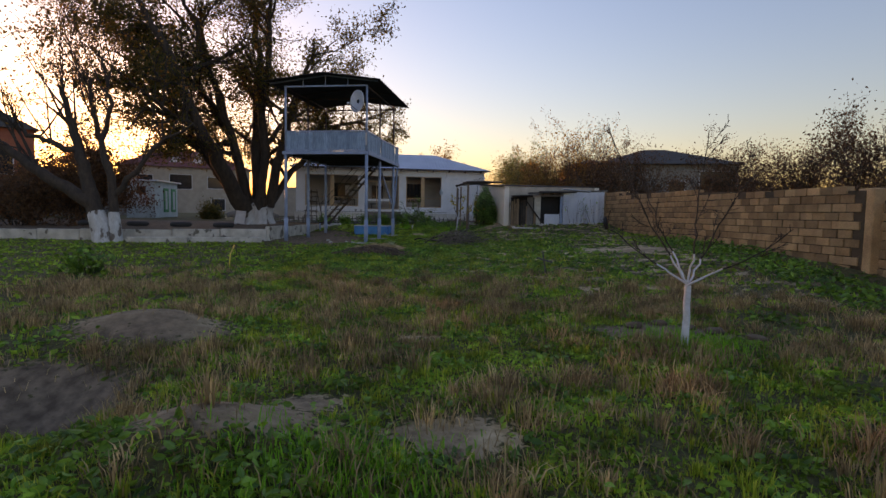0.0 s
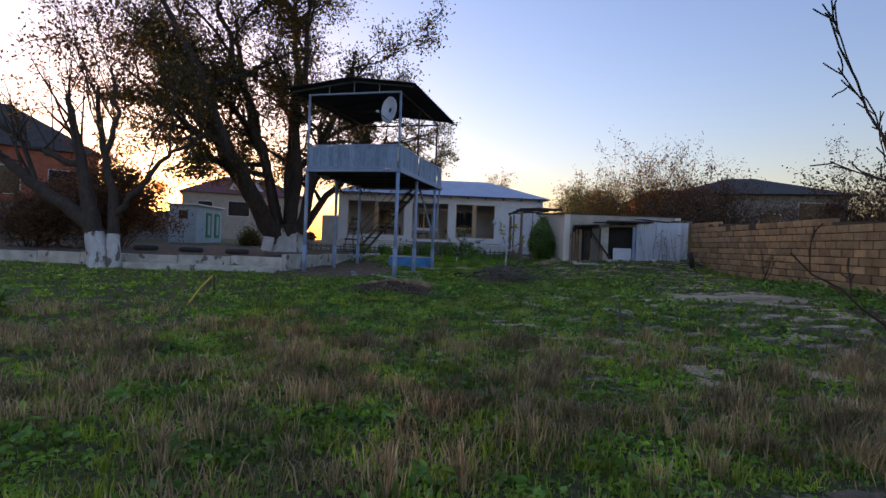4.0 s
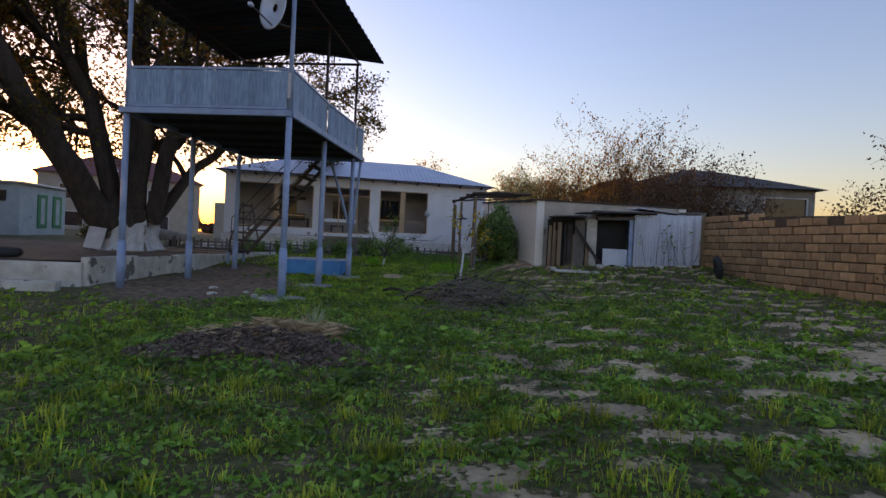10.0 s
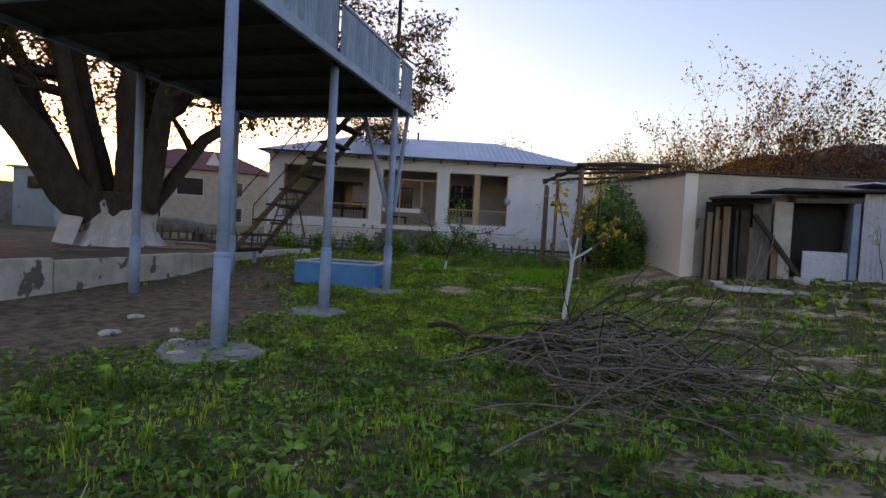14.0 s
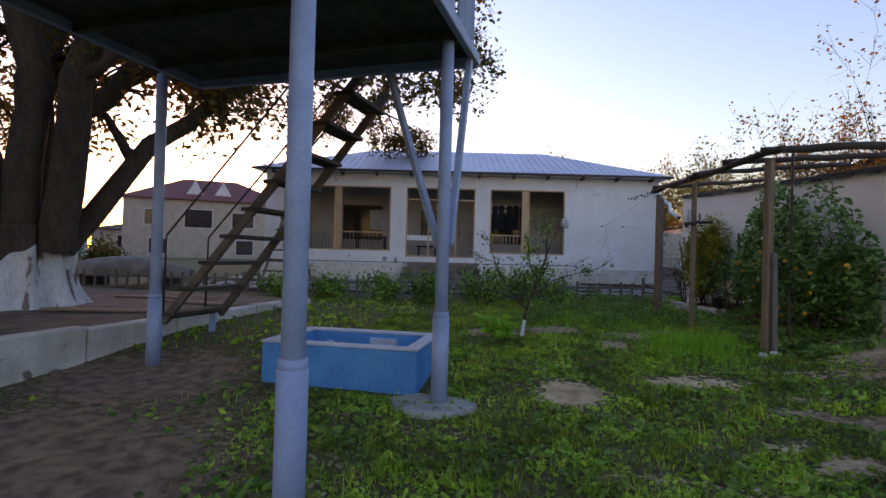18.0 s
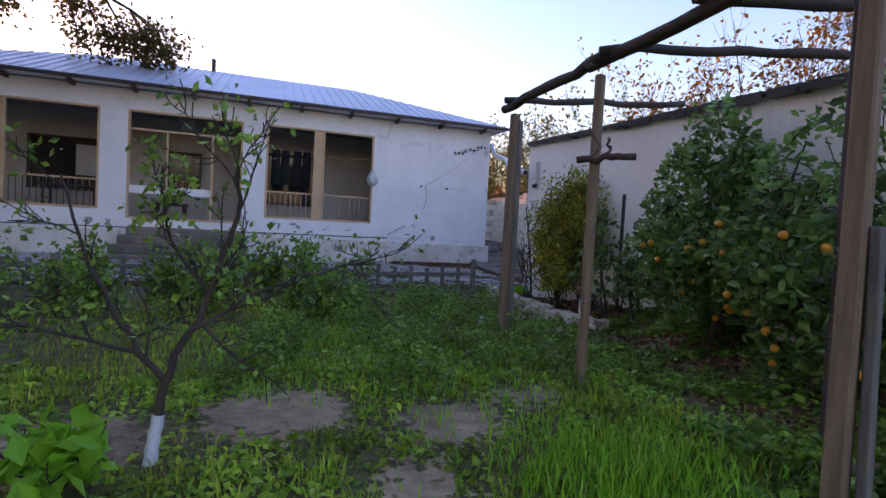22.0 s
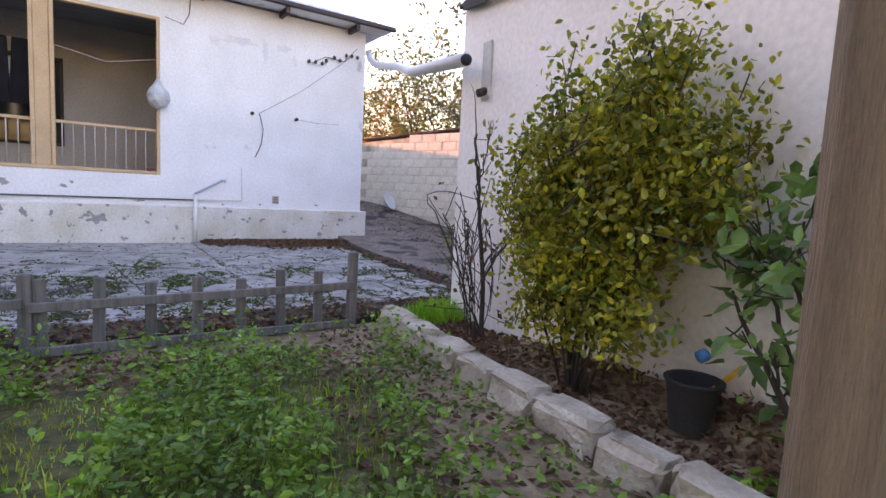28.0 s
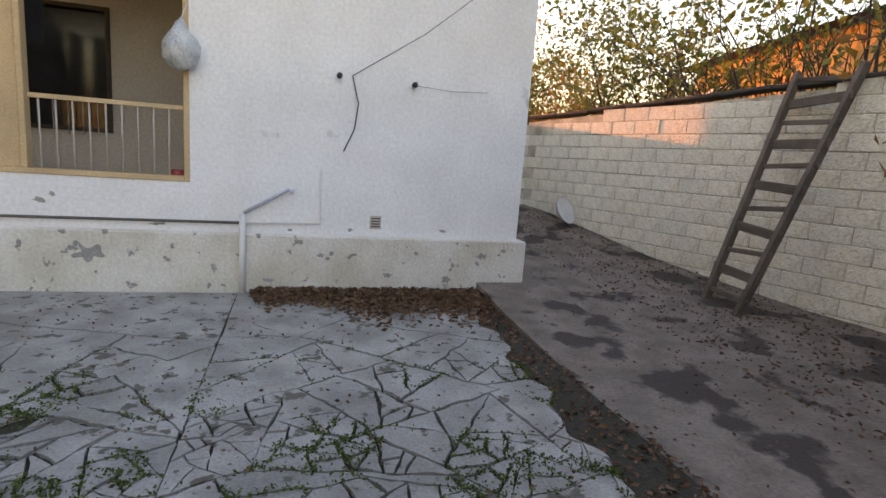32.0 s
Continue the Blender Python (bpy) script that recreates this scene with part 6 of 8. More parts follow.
def clip_poly(poly, mid, n):
    """The part of a convex polygon on the near side of the line through mid with normal n."""
    out = []
    for k in range(len(poly)):
        p, q = poly[k], poly[(k + 1) % len(poly)]
        dp, dq = np.dot(p - mid, n), np.dot(q - mid, n)
        if dp <= 0:
            out.append(p)
        if (dp < 0) != (dq < 0) and abs(dp - dq) > 1e-9:
            out.append(p + (q - p) * dp / (dp - dq))
    return out


def cracked_paving():
    """Cast slabs broken into irregular pieces by thin cracks, each piece lying a little askew."""
    rng = np.random.default_rng(77)
    count, spare, cracks = 0, bmesh.new(), []
    joints = [2.72, 0.42, -1.9, -4.3, -6.9, -9.4, -11.9]
    def shatter(poly, out, depth=0):
        """Splits a slab again and again along nearly straight cracks, finer where the ground has sunk."""
        c = np.mean(poly, 0)
        x, y = np.array(poly).T
        area = 0.5 * abs(np.dot(x, np.roll(y, -1)) - np.dot(y, np.roll(x, -1)))
        broken = float(smooth_step(-0.75, 0.15, wave_noise(c[0], c[1], 71, 0.5))) * float(smooth_step(-1.5, -2.4, c[1]))
        want = (1.5 if c[1] > -1.3 else 0.55) * (1 - broken) + 0.13 * broken
        want *= 1.5 if c[0] < -5.5 else 1.0
        if depth > 14 or (math.sqrt(area) < want * rng.uniform(0.7, 1.5) and depth > 0):
            out.append(poly)
            return
        d = np.array(poly) - c
        axis = d[np.argmax((d ** 2).sum(1))]
        turn = math.atan2(axis[1], axis[0]) + rng.normal(0, 0.42)
        n = np.array([math.cos(turn), math.sin(turn)])
        mid = c + axis * rng.uniform(-0.35, 0.35)
        for side in (n, -n):
            piece = clip_poly(poly, mid, side)
            if len(piece) > 2:
                shatter(piece, out, depth + 1)

    for u1, u0 in zip(joints, joints[1:]):
        pieces = []
        shatter([np.array(c) for c in ((u0, -4.8), (u1, -4.8), (u1, -0.1), (u0, -0.1))], pieces)
        for poly in pieces:
            p = np.mean(poly, 0)
            mossy = -5.6 < p[0] < -0.2 and -4.6 < p[1] < -2.2
            worn = ((p[0] + 3.0) / 2.1) ** 2 + ((p[1] + 3.55) / 0.85) ** 2 < 1
            if mossy and rng.random() < (0.72 if worn else 0.12):
                continue
            # wandering crack edges that neighbours share
            fine = []
            for k in range(len(poly)):
                a, b = poly[k], poly[(k + 1) % len(poly)]
                n = max(1, min(24, int(np.linalg.norm(b - a) / 0.06)))
                for i in range(n):
                    fine.append(a + (b - a) * i / n)
            fine = np.array(fine)
            free = (fine[:, 0] > u0 + 0.01) & (fine[:, 0] < u1 - 0.01) & (fine[:, 1] < -0.12)
            wob = np.stack([wave_noise(fine[:, 0], fine[:, 1], 41, 0.16), wave_noise(fine[:, 0], fine[:, 1], 43, 0.16)], 1)
            fine = fine + 0.024 * wob * free[:, None]
            edge = 2.72 - 0.33 * (1 - np.clip((fine[:, 1] + 4.8) / 4.7, 0, 1)) + 0.05 * np.sin(fine[:, 1] * 7) + 0.03 * np.sin(fine[:, 1] * 17)
            if u1 > 2.5:
                fine[:, 0] = np.minimum(fine[:, 0], edge)
            mid = fine.mean(0)
            d = fine - mid
            ln = np.linalg.norm(d, axis=1)[:, None]
            gap = 0.005 + 0.012 * float(smooth_step(-0.5, 0.6, wave_noise(p[0], p[1], 73, 0.7))) + (0.010 if mossy else 0.0) * rng.uniform(0, 1)
            cracks.append(fine.copy())
            fine = mid + d * (1 - np.minimum(0.4, gap / np.maximum(ln, 0.04)))
            h = -0.105 + float(yard_z(mid[1])) + rng.uniform(-0.004, 0.004)
            tu, tv = rng.uniform(-0.008, 0.008, 2) + np.array([0, 0.018])
            bm = bmesh.new() if count < 300 else spare
            top = [bm.verts.new((x, y, h + tu * (x - mid[0]) + tv * (y - mid[1]))) for x, y in fine]
            low = [bm.verts.new((x, y, -0.15 + float(yard_z(mid[1])))) for x, y in fine]
            bm.faces.new(top)
            for k in range(len(fine)):
                bm.faces.new([low[k], low[(k + 1) % len(fine)], top[(k + 1) % len(fine)], top[k]])
            if count < 300:
                part("slab", bm, CONCRETE, yard)
            count += 1
    tagged(part("slab_rest", spare, CONCRETE, yard), kind="stuff")
    edge = np.concatenate([c + (np.roll(c, -1, 0) - c) * w for c in cracks for w in (0.0, 0.25, 0.5, 0.75)])
    edge = np.repeat(edge, 4, 0) + rng.normal(0, 0.016, (len(edge) * 4, 2))
    u, v = edge[:, 0], edge[:, 1]
    green = smooth_step(-0.15, 0.5, wave_noise(u, v, 47, 0.45)) * (0.5 + 0.5 * smooth_step(1.0, -1.5, u)) * smooth_step(-1.3, -2.6, v)
    ok = rng.uniform(0, 1, len(u)) < green
    pts = np.stack([u[ok], v[ok], rng.uniform(-0.112, -0.090, ok.sum()) + yard_z(v[ok])], 1)
    # broad mossy patches at the worn end of the yard
    pu, pv = rng.uniform(-7, -0.2, 30000), rng.uniform(-4.7, -2.2, 30000)
    keep = rng.uniform(0, 1, 30000) < smooth_step(0.15, 0.5, wave_noise(pu, pv, 49, 0.5))
    pts = np.concatenate([pts, np.stack([pu[keep], pv[keep], rng.uniform(-0.105, -0.085, keep.sum()) + yard_z(pv[keep])], 1)])
    vv, f = leaf_arrays(pts, 0.014, rng, 0.3, 1.6)
    gu, gv = rng.normal(-3.0, 1.3, 9000), rng.normal(-3.55, 0.5, 9000)
    near = (gv > -4.9) & (gv < -2.0)
    gp = np.stack([gu[near], gv[near], rng.uniform(-0.122, -0.105, near.sum()) + yard_z(gv[near])], 1)
    gravel = mesh_of("gravel", *leaf_arrays(gp, 0.022, rng, 0.3, 1.2), GRAVEL)
    gravel.matrix_world = HOUSE
    tagged(gravel, "loose grey gravel and crumbled concrete in the broken yard", "gravel", kind="stuff")
    ob = mesh_of("moss", vv, f, MOSS_GREEN)
    ob.matrix_world = HOUSE
    tagged(ob, "green moss and tiny weeds in the cracks of the yard", "moss", kind="stuff")


# ---- house front details ----
def on_house(name, label, category):
    return thing(name, HOUSE, label, category)


steps = thing("porch_steps", HOUSE, "worn grey concrete steps up to the porch", "steps")
for k in range(4):
    part("step", a_box(-6.05 + 0.1 * k, -3.05 - 0.05 * k, -1.35 + 0.32 * k, -0.004, -0.14 + 0.20 * k, 0.06 + 0.20 * k, bevel=0.02), CONC_DARK, steps)

drain = on_house("wall_pipe", "grey water pipe with upright and slanting runs on the house wall", "pipe")
pipe("upright", [(0.46, -0.125, -0.1), (0.46, -0.125, 0.75)], 0.03, PVC, drain)
pipe("run", [(-10.9, -0.03, 0.60), (0.46, -0.03, 0.66)], 0.014, WOOD_GREY, drain, sides=6)
pipe("branch_pipe", [(0.46, -0.03, 0.66), (1.19, -0.03, 0.68), (1.19, -0.03, 1.22)], 0.012, PVC, drain, sides=6)
pipe("slant", [(0.46, -0.04, 0.76), (0.88, -0.05, 1.01), (0.92, -0.07, 1.01), (0.91, -0.08, 0.97)], 0.018, GALV, drain, sides=8)
vent = on_house("wall_vent", "small square grille in the whitewashed wall", "vent")
part("grille_plate", a_box(1.70, 1.82, -0.012, -0.002, 0.64, 0.78, bevel=0.003), CONC_PALE, vent)
for k in range(4):
    part("slot", a_box(1.715, 1.805, -0.018, -0.012, 0.66 + 0.028 * k, 0.672 + 0.028 * k), IRON, vent)
for u, z in ((1.33, 2.14), (2.08, 2.13)):
    ins = on_house("line_insulator", "small dark wire holder on the wall", "fitting")
    pipe("pin", [(u, -0.003, z), (u, -0.09, z)], 0.012, IRON, ins, sides=8)
    pipe("knob", [(u, -0.06, z), (u, -0.11, z)], 0.028, RUBBER, ins, sides=10)
wire = on_house("loose_wire", "thin loose grey wires on the whitewashed wall", "wire")
pipe("strand", [(1.46, -0.02, 2.16), (1.53, -0.02, 1.9), (1.50, -0.02, 1.65), (1.40, -0.02, 1.42)], 0.006, IRON, wire, sides=5)
pipe("strand", [(1.46, -0.03, 2.16), (2.15, -0.12, 2.62), (2.75, -0.24, 3.12), (3.0, -0.3, 3.34)], 0.004, WOOD_GREY, wire, sides=5)
pipe("strand", [(2.08, -0.05, 2.13), (2.5, -0.05, 2.11), (2.88, -0.03, 2.14)], 0.003, WOOD_GREY, wire, sides=5)
pipe("strand", [(0.05, -0.02, 3.42), (0.30, -0.02, 3.36), (0.38, -0.02, 3.52), (0.40, -0.02, 3.78)], 0.006, IRON, wire, sides=5)
pipe("strand", [(2.35, -0.03, 3.15), (2.6, -0.03, 3.3), (2.95, -0.03, 3.28), (3.2, -0.03, 3.55)], 0.006, IRON, wire, sides=5)
for k in range(9):
    u, z = 2.3 + 0.11 * k + RNG.uniform(-0.03, 0.03), 3.12 + 0.04 * k + RNG.uniform(-0.05, 0.05)
    bm = bmesh.new()
    bmesh.ops.create_icosphere(bm, subdivisions=1, radius=0.035, matrix=Matrix.Translation((u, -0.05, z)) @ Matrix.Diagonal((1, 0.4, 1.2, 1)))
    part("dead_leaf", bm, WOOD_DARK, wire)


def hanging_bag():
    ob = on_house("plastic_bag", "clear plastic bag of odds hung on the porch post", "bag")
    rng = np.random.default_rng(4)
    bm = bmesh.new()
    bmesh.ops.create_icosphere(bm, subdivisions=3, radius=0.15, matrix=Matrix.Translation((-0.06, -0.14, 2.2)) @ Matrix.Diagonal((1, 0.8, 1.15, 1)))
    for v in bm.verts:
        v.co += v.normal * rng.uniform(-0.02, 0.02)
        if v.co.z > 2.26:
            k = (v.co.z - 2.26) / 0.13
            v.co.x = -0.06 + (v.co.x + 0.06) * (1 - 0.75 * k)
            v.co.y = -0.14 + (v.co.y + 0.14) * (1 - 0.7 * k)
            v.co.z += 0.12 * k
    part("film", bm, PLASTIC_BAG, ob, smooth=True)
    pipe("string", [(-0.06, -0.14, 2.45), (-0.03, -0.02, 2.62)], 0.006, CLOTH_WHITE, ob, sides=5)


hanging_bag()


def flake(name, u, z, w, h, mat, seed, proud=0.003, label=""):
    """A ragged patch where the limewash has come off or been mended, a thin layer on the wall's face."""
    rng = np.random.default_rng(seed)
    face = -0.09 if z < 0.56 else 0.0
    n = 22
    a = np.linspace(0, 2 * math.pi, n, endpoint=False)
    r = 0.72 + 0.22 * np.sin(2 * a + rng.uniform(0, 6)) * rng.uniform(0.3, 1) + 0.16 * np.sin(5 * a + rng.uniform(0, 6)) + rng.normal(0, 0.08, n)
    bm = bmesh.new()
    ring = [bm.verts.new((u + w * r[k] * math.cos(a[k]), face - proud, z + h * r[k] * math.sin(a[k]))) for k in range(n)]
    back = [bm.verts.new((v.co.x, face - 0.0005, v.co.z)) for v in ring]
    bm.faces.new(ring)
    for k in range(n):
        bm.faces.new([ring[k], ring[(k + 1) % n], back[(k + 1) % n], back[k]])
    bmesh.ops.recalc_face_normals(bm, faces=bm.faces)
    part(name, bm, mat, house, label)


BARE_RENDER = material("bare_render", (0.36, 0.36, 0.34), (0.27, 0.27, 0.255), 6, 50, 0.95, bump=0.6, amount=0.6)
DAMP_PAINT = material("damp_limewash", (0.66, 0.69, 0.72), (0.74, 0.76, 0.78), 5, 40, 0.9, bump=0.3)
for k, (u, z, w, h) in enumerate([(-2.55, 0.88, 0.10, 0.07), (-2.40, 0.84, 0.06, 0.09), (-2.05, 0.90, 0.11, 0.05), (-1.92, 0.83, 0.08, 0.08), (-1.25, 0.80, 0.05, 0.04), (-1.15, 0.86, 0.03, 0.03), (-0.85, 0.34, 0.15, 0.09),
                                  (-2.5, 0.30, 0.07, 0.05), (-1.7, 0.42, 0.05, 0.08), (0.2, 0.22, 0.04, 0.05), (1.2, 0.36, 0.04, 0.03), (2.2, 0.40, 0.03, 0.03), (2.55, 0.12, 0.06, 0.05), (2.9, 0.30, 0.03, 0.04), (3.2, 0.45, 0.04, 0.03),
                                  (0.9, 0.60, 0.03, 0.02), (1.5, 0.62, 0.04, 0.02), (2.5, 0.64, 0.05, 0.02), (-6.6, 0.75, 0.14, 0.10), (-6.2, 0.70, 0.10, 0.13), (-7.9, 0.82, 0.06, 0.05), (-5.9, 0.40, 0.10, 0.05), (-9.2, 0.50, 0.05, 0.04),
                                  (-2.8, 0.62, 0.12, 0.03), (-0.3, 0.62, 0.08, 0.02), (-2.2, 0.12, 0.10, 0.04), (1.9, 0.16, 0.05, 0.04), (0.7, 0.10, 0.06, 0.03)]):
    flake("bare_patch", u, z, w, h, BARE_RENDER, 700 + k)
for k, (u, z, w, h) in enumerate([(0.75, 3.22, 0.09, 0.13), (1.15, 3.28, 0.30, 0.10), (1.55, 3.20, 0.08, 0.20), (1.85, 3.30, 0.16, 0.09), (2.05, 3.12, 0.05, 0.12), (-6.0, 3.6, 0.2, 0.1)]):
    flake("damp_stain", u, z, w, h, DAMP_PAINT, 740 + k, 0.002)


def laundry():
    line = on_house("clothes_line", "washing line across the porch bay", "line")
    pipe("cord", [(-2.75, 0.55, 2.92), (-2.1, 0.55, 2.84), (-1.4, 0.55, 2.86), (-0.7, 0.55, 2.72), (-0.05, 0.30, 2.82)], 0.006, CLOTH_WHITE, line, sides=5)
    for n, (u, w) in enumerate(((-2.62, 0.44), (-2.08, 0.46))):
        tr = on_house("trousers", "black trousers hung upside down on the washing line", "trousers")
        for k, off in enumerate((0.0, w * 0.55)):
            bm = bmesh.new()
            rows = []
            for i in range(9):
                z = 2.86 - i * 0.115
                half = w * (0.22 + 0.05 * (i / 8))
                c = u + w * 0.22 + off * (1 - 0.10 * i / 8)
                rows.append([bm.verts.new((c + half * math.cos(a), 0.55 + 0.035 * math.sin(a) + 0.012 * math.sin(i * 1.3 + a * 3), z)) for a in np.linspace(0, 2 * math.pi, 12, endpoint=False)])
            for r0, r1 in zip(rows, rows[1:]):
                for i in range(12):
                    bm.faces.new([r0[i], r0[(i + 1) % 12], r1[(i + 1) % 12], r1[i]])
            part("leg", bm, LAUNDRY, tr, smooth=True)
            part("peg", a_box(c - 0.012, c + 0.012, 0.535, 0.565, 2.83, 2.90), POOL_BLUE if k else CLOTH_WHITE, tr)
    sm = on_house("dark_cloth", "short dark cloth pegged to the washing line", "laundry")
    part("fabric", a_box(-1.58, -1.36, 0.54, 0.56, 2.2, 2.84, bevel=0.004), LAUNDRY, sm)


laundry()
red = on_house("plant_pot", "small red plastic pot on the porch sill", "pot")
pipe("body", [(-0.16, 0.19, 1.035), (-0.16, 0.19, 1.13)], 0.06, material("red_plastic", (0.4, 0.05, 0.06), None, 5, 40, 0.5), red, sides=14)
for a, b, z0, z1 in ((-2.85, -1.3, 1.45, 2.95), (-5.4, -4.5, 1.6, 2.75), (-8.6, -7.0, 1.5, 2.9)):
    w = on_house("window_1", "dark barred window in the porch back wall", "window")
    w["kind"] = "structure"
    part("window_frame", union([(a, a + 0.05, 2.17, 2.2, z0, z1), (b - 0.05, b, 2.17, 2.2, z0, z1), (a + 0.05, b - 0.05, 2.17, 2.2, z1 - 0.05, z1), (a + 0.05, b - 0.05, 2.17, 2.2, z0, z0 + 0.05)]), WOOD_DARK, w)
    part("pane", a_box(a + 0.05, b - 0.05, 2.28, 2.29, z0 + 0.05, z1 - 0.05), DARK_GLASS, w)
    for k in range(int((b - a) / 0.16)):
        x = a + 0.12 + k * 0.16
        pipe("bar", [(x, 2.15, z0 - 0.05), (x, 2.15, z0 + 0.35)], 0.008, PORCH, w, sides=5)
d1 = on_house("door_1", "pale double door in the porch back wall", "door")
d1["kind"] = "structure"
for a, b in ((-4.42, -3.82), (-3.80, -3.2)):
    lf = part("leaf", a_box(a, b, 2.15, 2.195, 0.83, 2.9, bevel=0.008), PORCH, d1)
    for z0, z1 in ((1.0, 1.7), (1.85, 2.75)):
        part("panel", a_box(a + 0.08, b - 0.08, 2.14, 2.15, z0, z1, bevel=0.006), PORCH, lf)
part("handle", a_box(-3.86, -3.83, 2.09, 2.14, 1.75, 1.9), IRON, d1)
tb = on_house("porch_table", "small table under a pale cloth on the porch", "table")
part("tabletop", a_box(-7.9, -6.7, 0.9, 1.5, 1.55, 1.59, bevel=0.01), WOOD_DARK, tb)
for u in (-7.85, -6.78):
    for v in (0.95, 1.42):
        part("leg", a_box(u, u + 0.05, v, v + 0.05, 0.82, 1.55), WOOD_DARK, tb)
cl = on_house("pale_sheet", "pale sheet hung on the porch wall", "cloth")
part("fabric", a_box(-7.5, -6.7, 2.10, 2.12, 1.9, 2.7, bevel=0.005), CLOTH_WHITE, cl)
bench = on_house("porch_bench", "dark bench behind the porch opening", "bench")
part("seat", a_box(-5.5, -4.7, 1.0, 1.5, 1.22, 1.28, bevel=0.01), WOOD_DARK, bench)
for u in (-5.45, -4.8):
    part("leg", a_box(u, u + 0.06, 1.05, 1.45, 0.82, 1.22), WOOD_DARK, bench)

gutter = on_house("drain_pipe", "white plastic drain pipe from the eaves to the outbuilding", "pipe")
hp = HOUSE.inverted() @ Vector((2.16, 35.66, 2.02))
pipe("tube", [(3.30, -0.30, 3.45), (3.21, -0.6, 3.26), (3.08, -1.09, 3.06), (2.72, -2.55, 2.72), (2.22, -3.79, 2.36), (hp.x, hp.y, hp.z)], 0.055, PVC, gutter, sides=12)
# Black disc on the closed pipe end paints its dark hollow.
mouth = (Vector((2.22, -3.79, 2.36)) - hp).normalized()
pipe("mouth", [hp + mouth * 0.004, hp - mouth * 0.012], 0.046, RUBBER, gutter, sides=12)
br = thing("wall_bracket", ANNEX, "rusty cemented bracket stub on the cream wall", "fitting")
part("cement", a_box(-0.022, -0.002, AL - 0.46, AL - 0.33, 1.76, 2.24, bevel=0.01), CONC_PALE, br)
pipe("stub", [(-0.02, AL - 0.40, 1.83), (-0.09, AL - 0.40, 1.80)], 0.035, IRON, br, sides=10)


# ---- ladder on the passage wall ----
def ladder(name, f0, f1, t0, t1, rungs, label, w=0.07):
    ob = thing(name, None, label, "ladder")
    f0, f1, t0, t1 = map(Vector, (f0, f1, t0, t1))
    for a, b in ((f0, t0), (f1, t1)):
        part("rail", a_beam(a, b, w * 0.62, w, 0.006), WOOD_LADDER, ob)
    for k in range(rungs):
        f = (k + 0.8) / (rungs + 0.3)
        wide = 0.105 if k % 2 else 0.055
        tilt = Vector((0, 0, 0.03 * math.sin(k * 2.7)))
        part("rung", a_beam(f0.lerp(t0, f) + (f0 - f1) * (0.10 + 0.05 * math.sin(k * 1.9)) + tilt, f1.lerp(t1, f) - (f0 - f1) * 0.10 - tilt, 0.035, wide, 0.008), WOOD_LADDER, ob)
    return ob


ladder("wooden_ladder", (5.20, 41.50, -0.04), (5.22, 40.95, -0.06), (6.10, 41.76, 2.70), (6.38, 41.18, 2.73), 11, "old grey wooden ladder leaning on the whitewashed passage wall", 0.10)
sl = ladder("step_ladder", (-9.9, 36.6, 0.0), (-9.05, 36.7, 0.0), (-9.65, 37.5, 2.15), (-9.25, 37.55, 2.15), 6, "rough brown wooden step ladder standing before the house")
part("prop", a_beam((-9.85, 38.3, 0.0), (-9.65, 37.55, 2.1), 0.05, 0.06), WOOD_LADDER, sl)
part("prop", a_beam((-9.05, 38.35, 0.0), (-9.25, 37.6, 2.1), 0.05, 0.06), WOOD_LADDER, sl)


pan = thing("enamel_basin", HOUSE, "white enamel basin leaning at the foot of the passage wall", "basin")
bm = bmesh.new()
prev = None
for r, z in ((0.02, 0.0), (0.13, 0.0), (0.22, 0.10), (0.24, 0.105), (0.225, 0.115), (0.13, 0.02), (0.02, 0.015)):
    ring = [bm.verts.new((r * math.cos(a), r * math.sin(a), z)) for a in np.linspace(0, 2 * math.pi, 24, endpoint=False)]
    if prev:
        for i in range(24):
            bm.faces.new([prev[i], prev[(i + 1) % 24], ring[(i + 1) % 24], ring[i]])
    prev = ring
bowl = part("bowl", bm, PVC, pan, smooth=True)
bowl.matrix_basis = HOUSE.inverted() @ pose(4.30, 44.3, 0.70, 62, 0, 40)


# ---- paling fence ----
def fence():
    a, b = Vector((1.39, 35.94, 0)), Vector((-13.2, 33.37, 0))
    ob = thing("paling_fence", None, "low grey weathered wooden paling fence", "fence")
    d = (b - a)
    n = int(d.length / 0.285)
    rng = np.random.default_rng(61)
    for k in range(n + 1):
        p = a + d * (k / n)
        g = gz(p.x, p.y - 0.1)
        tall = k == 0
        top = 0.44 if tall else 0.28 + rng.uniform(-0.03, 0.04)
        tilt = rng.uniform(-0.02, 0.02)
        m = Matrix.Translation((p.x, p.y, 0)) @ Matrix.Rotation(math.atan2(d.y, d.x) + rng.uniform(-0.1, 0.1), 4, "Z") @ Matrix.Rotation(tilt, 4, "Y")
        w = 0.035 if not tall else 0.045
        part("paling", a_box(-w, w, -0.045, -0.018, g - 0.04, top, bevel=0.006, m=m), WOOD_GREY, ob)
    m = int(d.length / 2.1)
    for k in range(m):
        p, q = a + d * (k / m), a + d * ((k + 0.99) / m)
        gp, gq = gz(p.x, p.y - 0.1), gz(q.x, q.y - 0.1)
        for h in (0.34, 0.03):
            part("rail", a_beam((p.x, p.y, gp + h + rng.uniform(-0.01, 0.01)), (q.x, q.y, gq + h + rng.uniform(-0.02, 0.02)), 0.032, 0.06, 0.005), WOOD_GREY, ob)
        part("post", a_box(-0.035, 0.035, 0.02, 0.08, gp - 0.05, gp + 0.52, bevel=0.006, m=Matrix.Translation((p.x, p.y, 0))), WOOD_GREY, ob)
    return ob


fence()


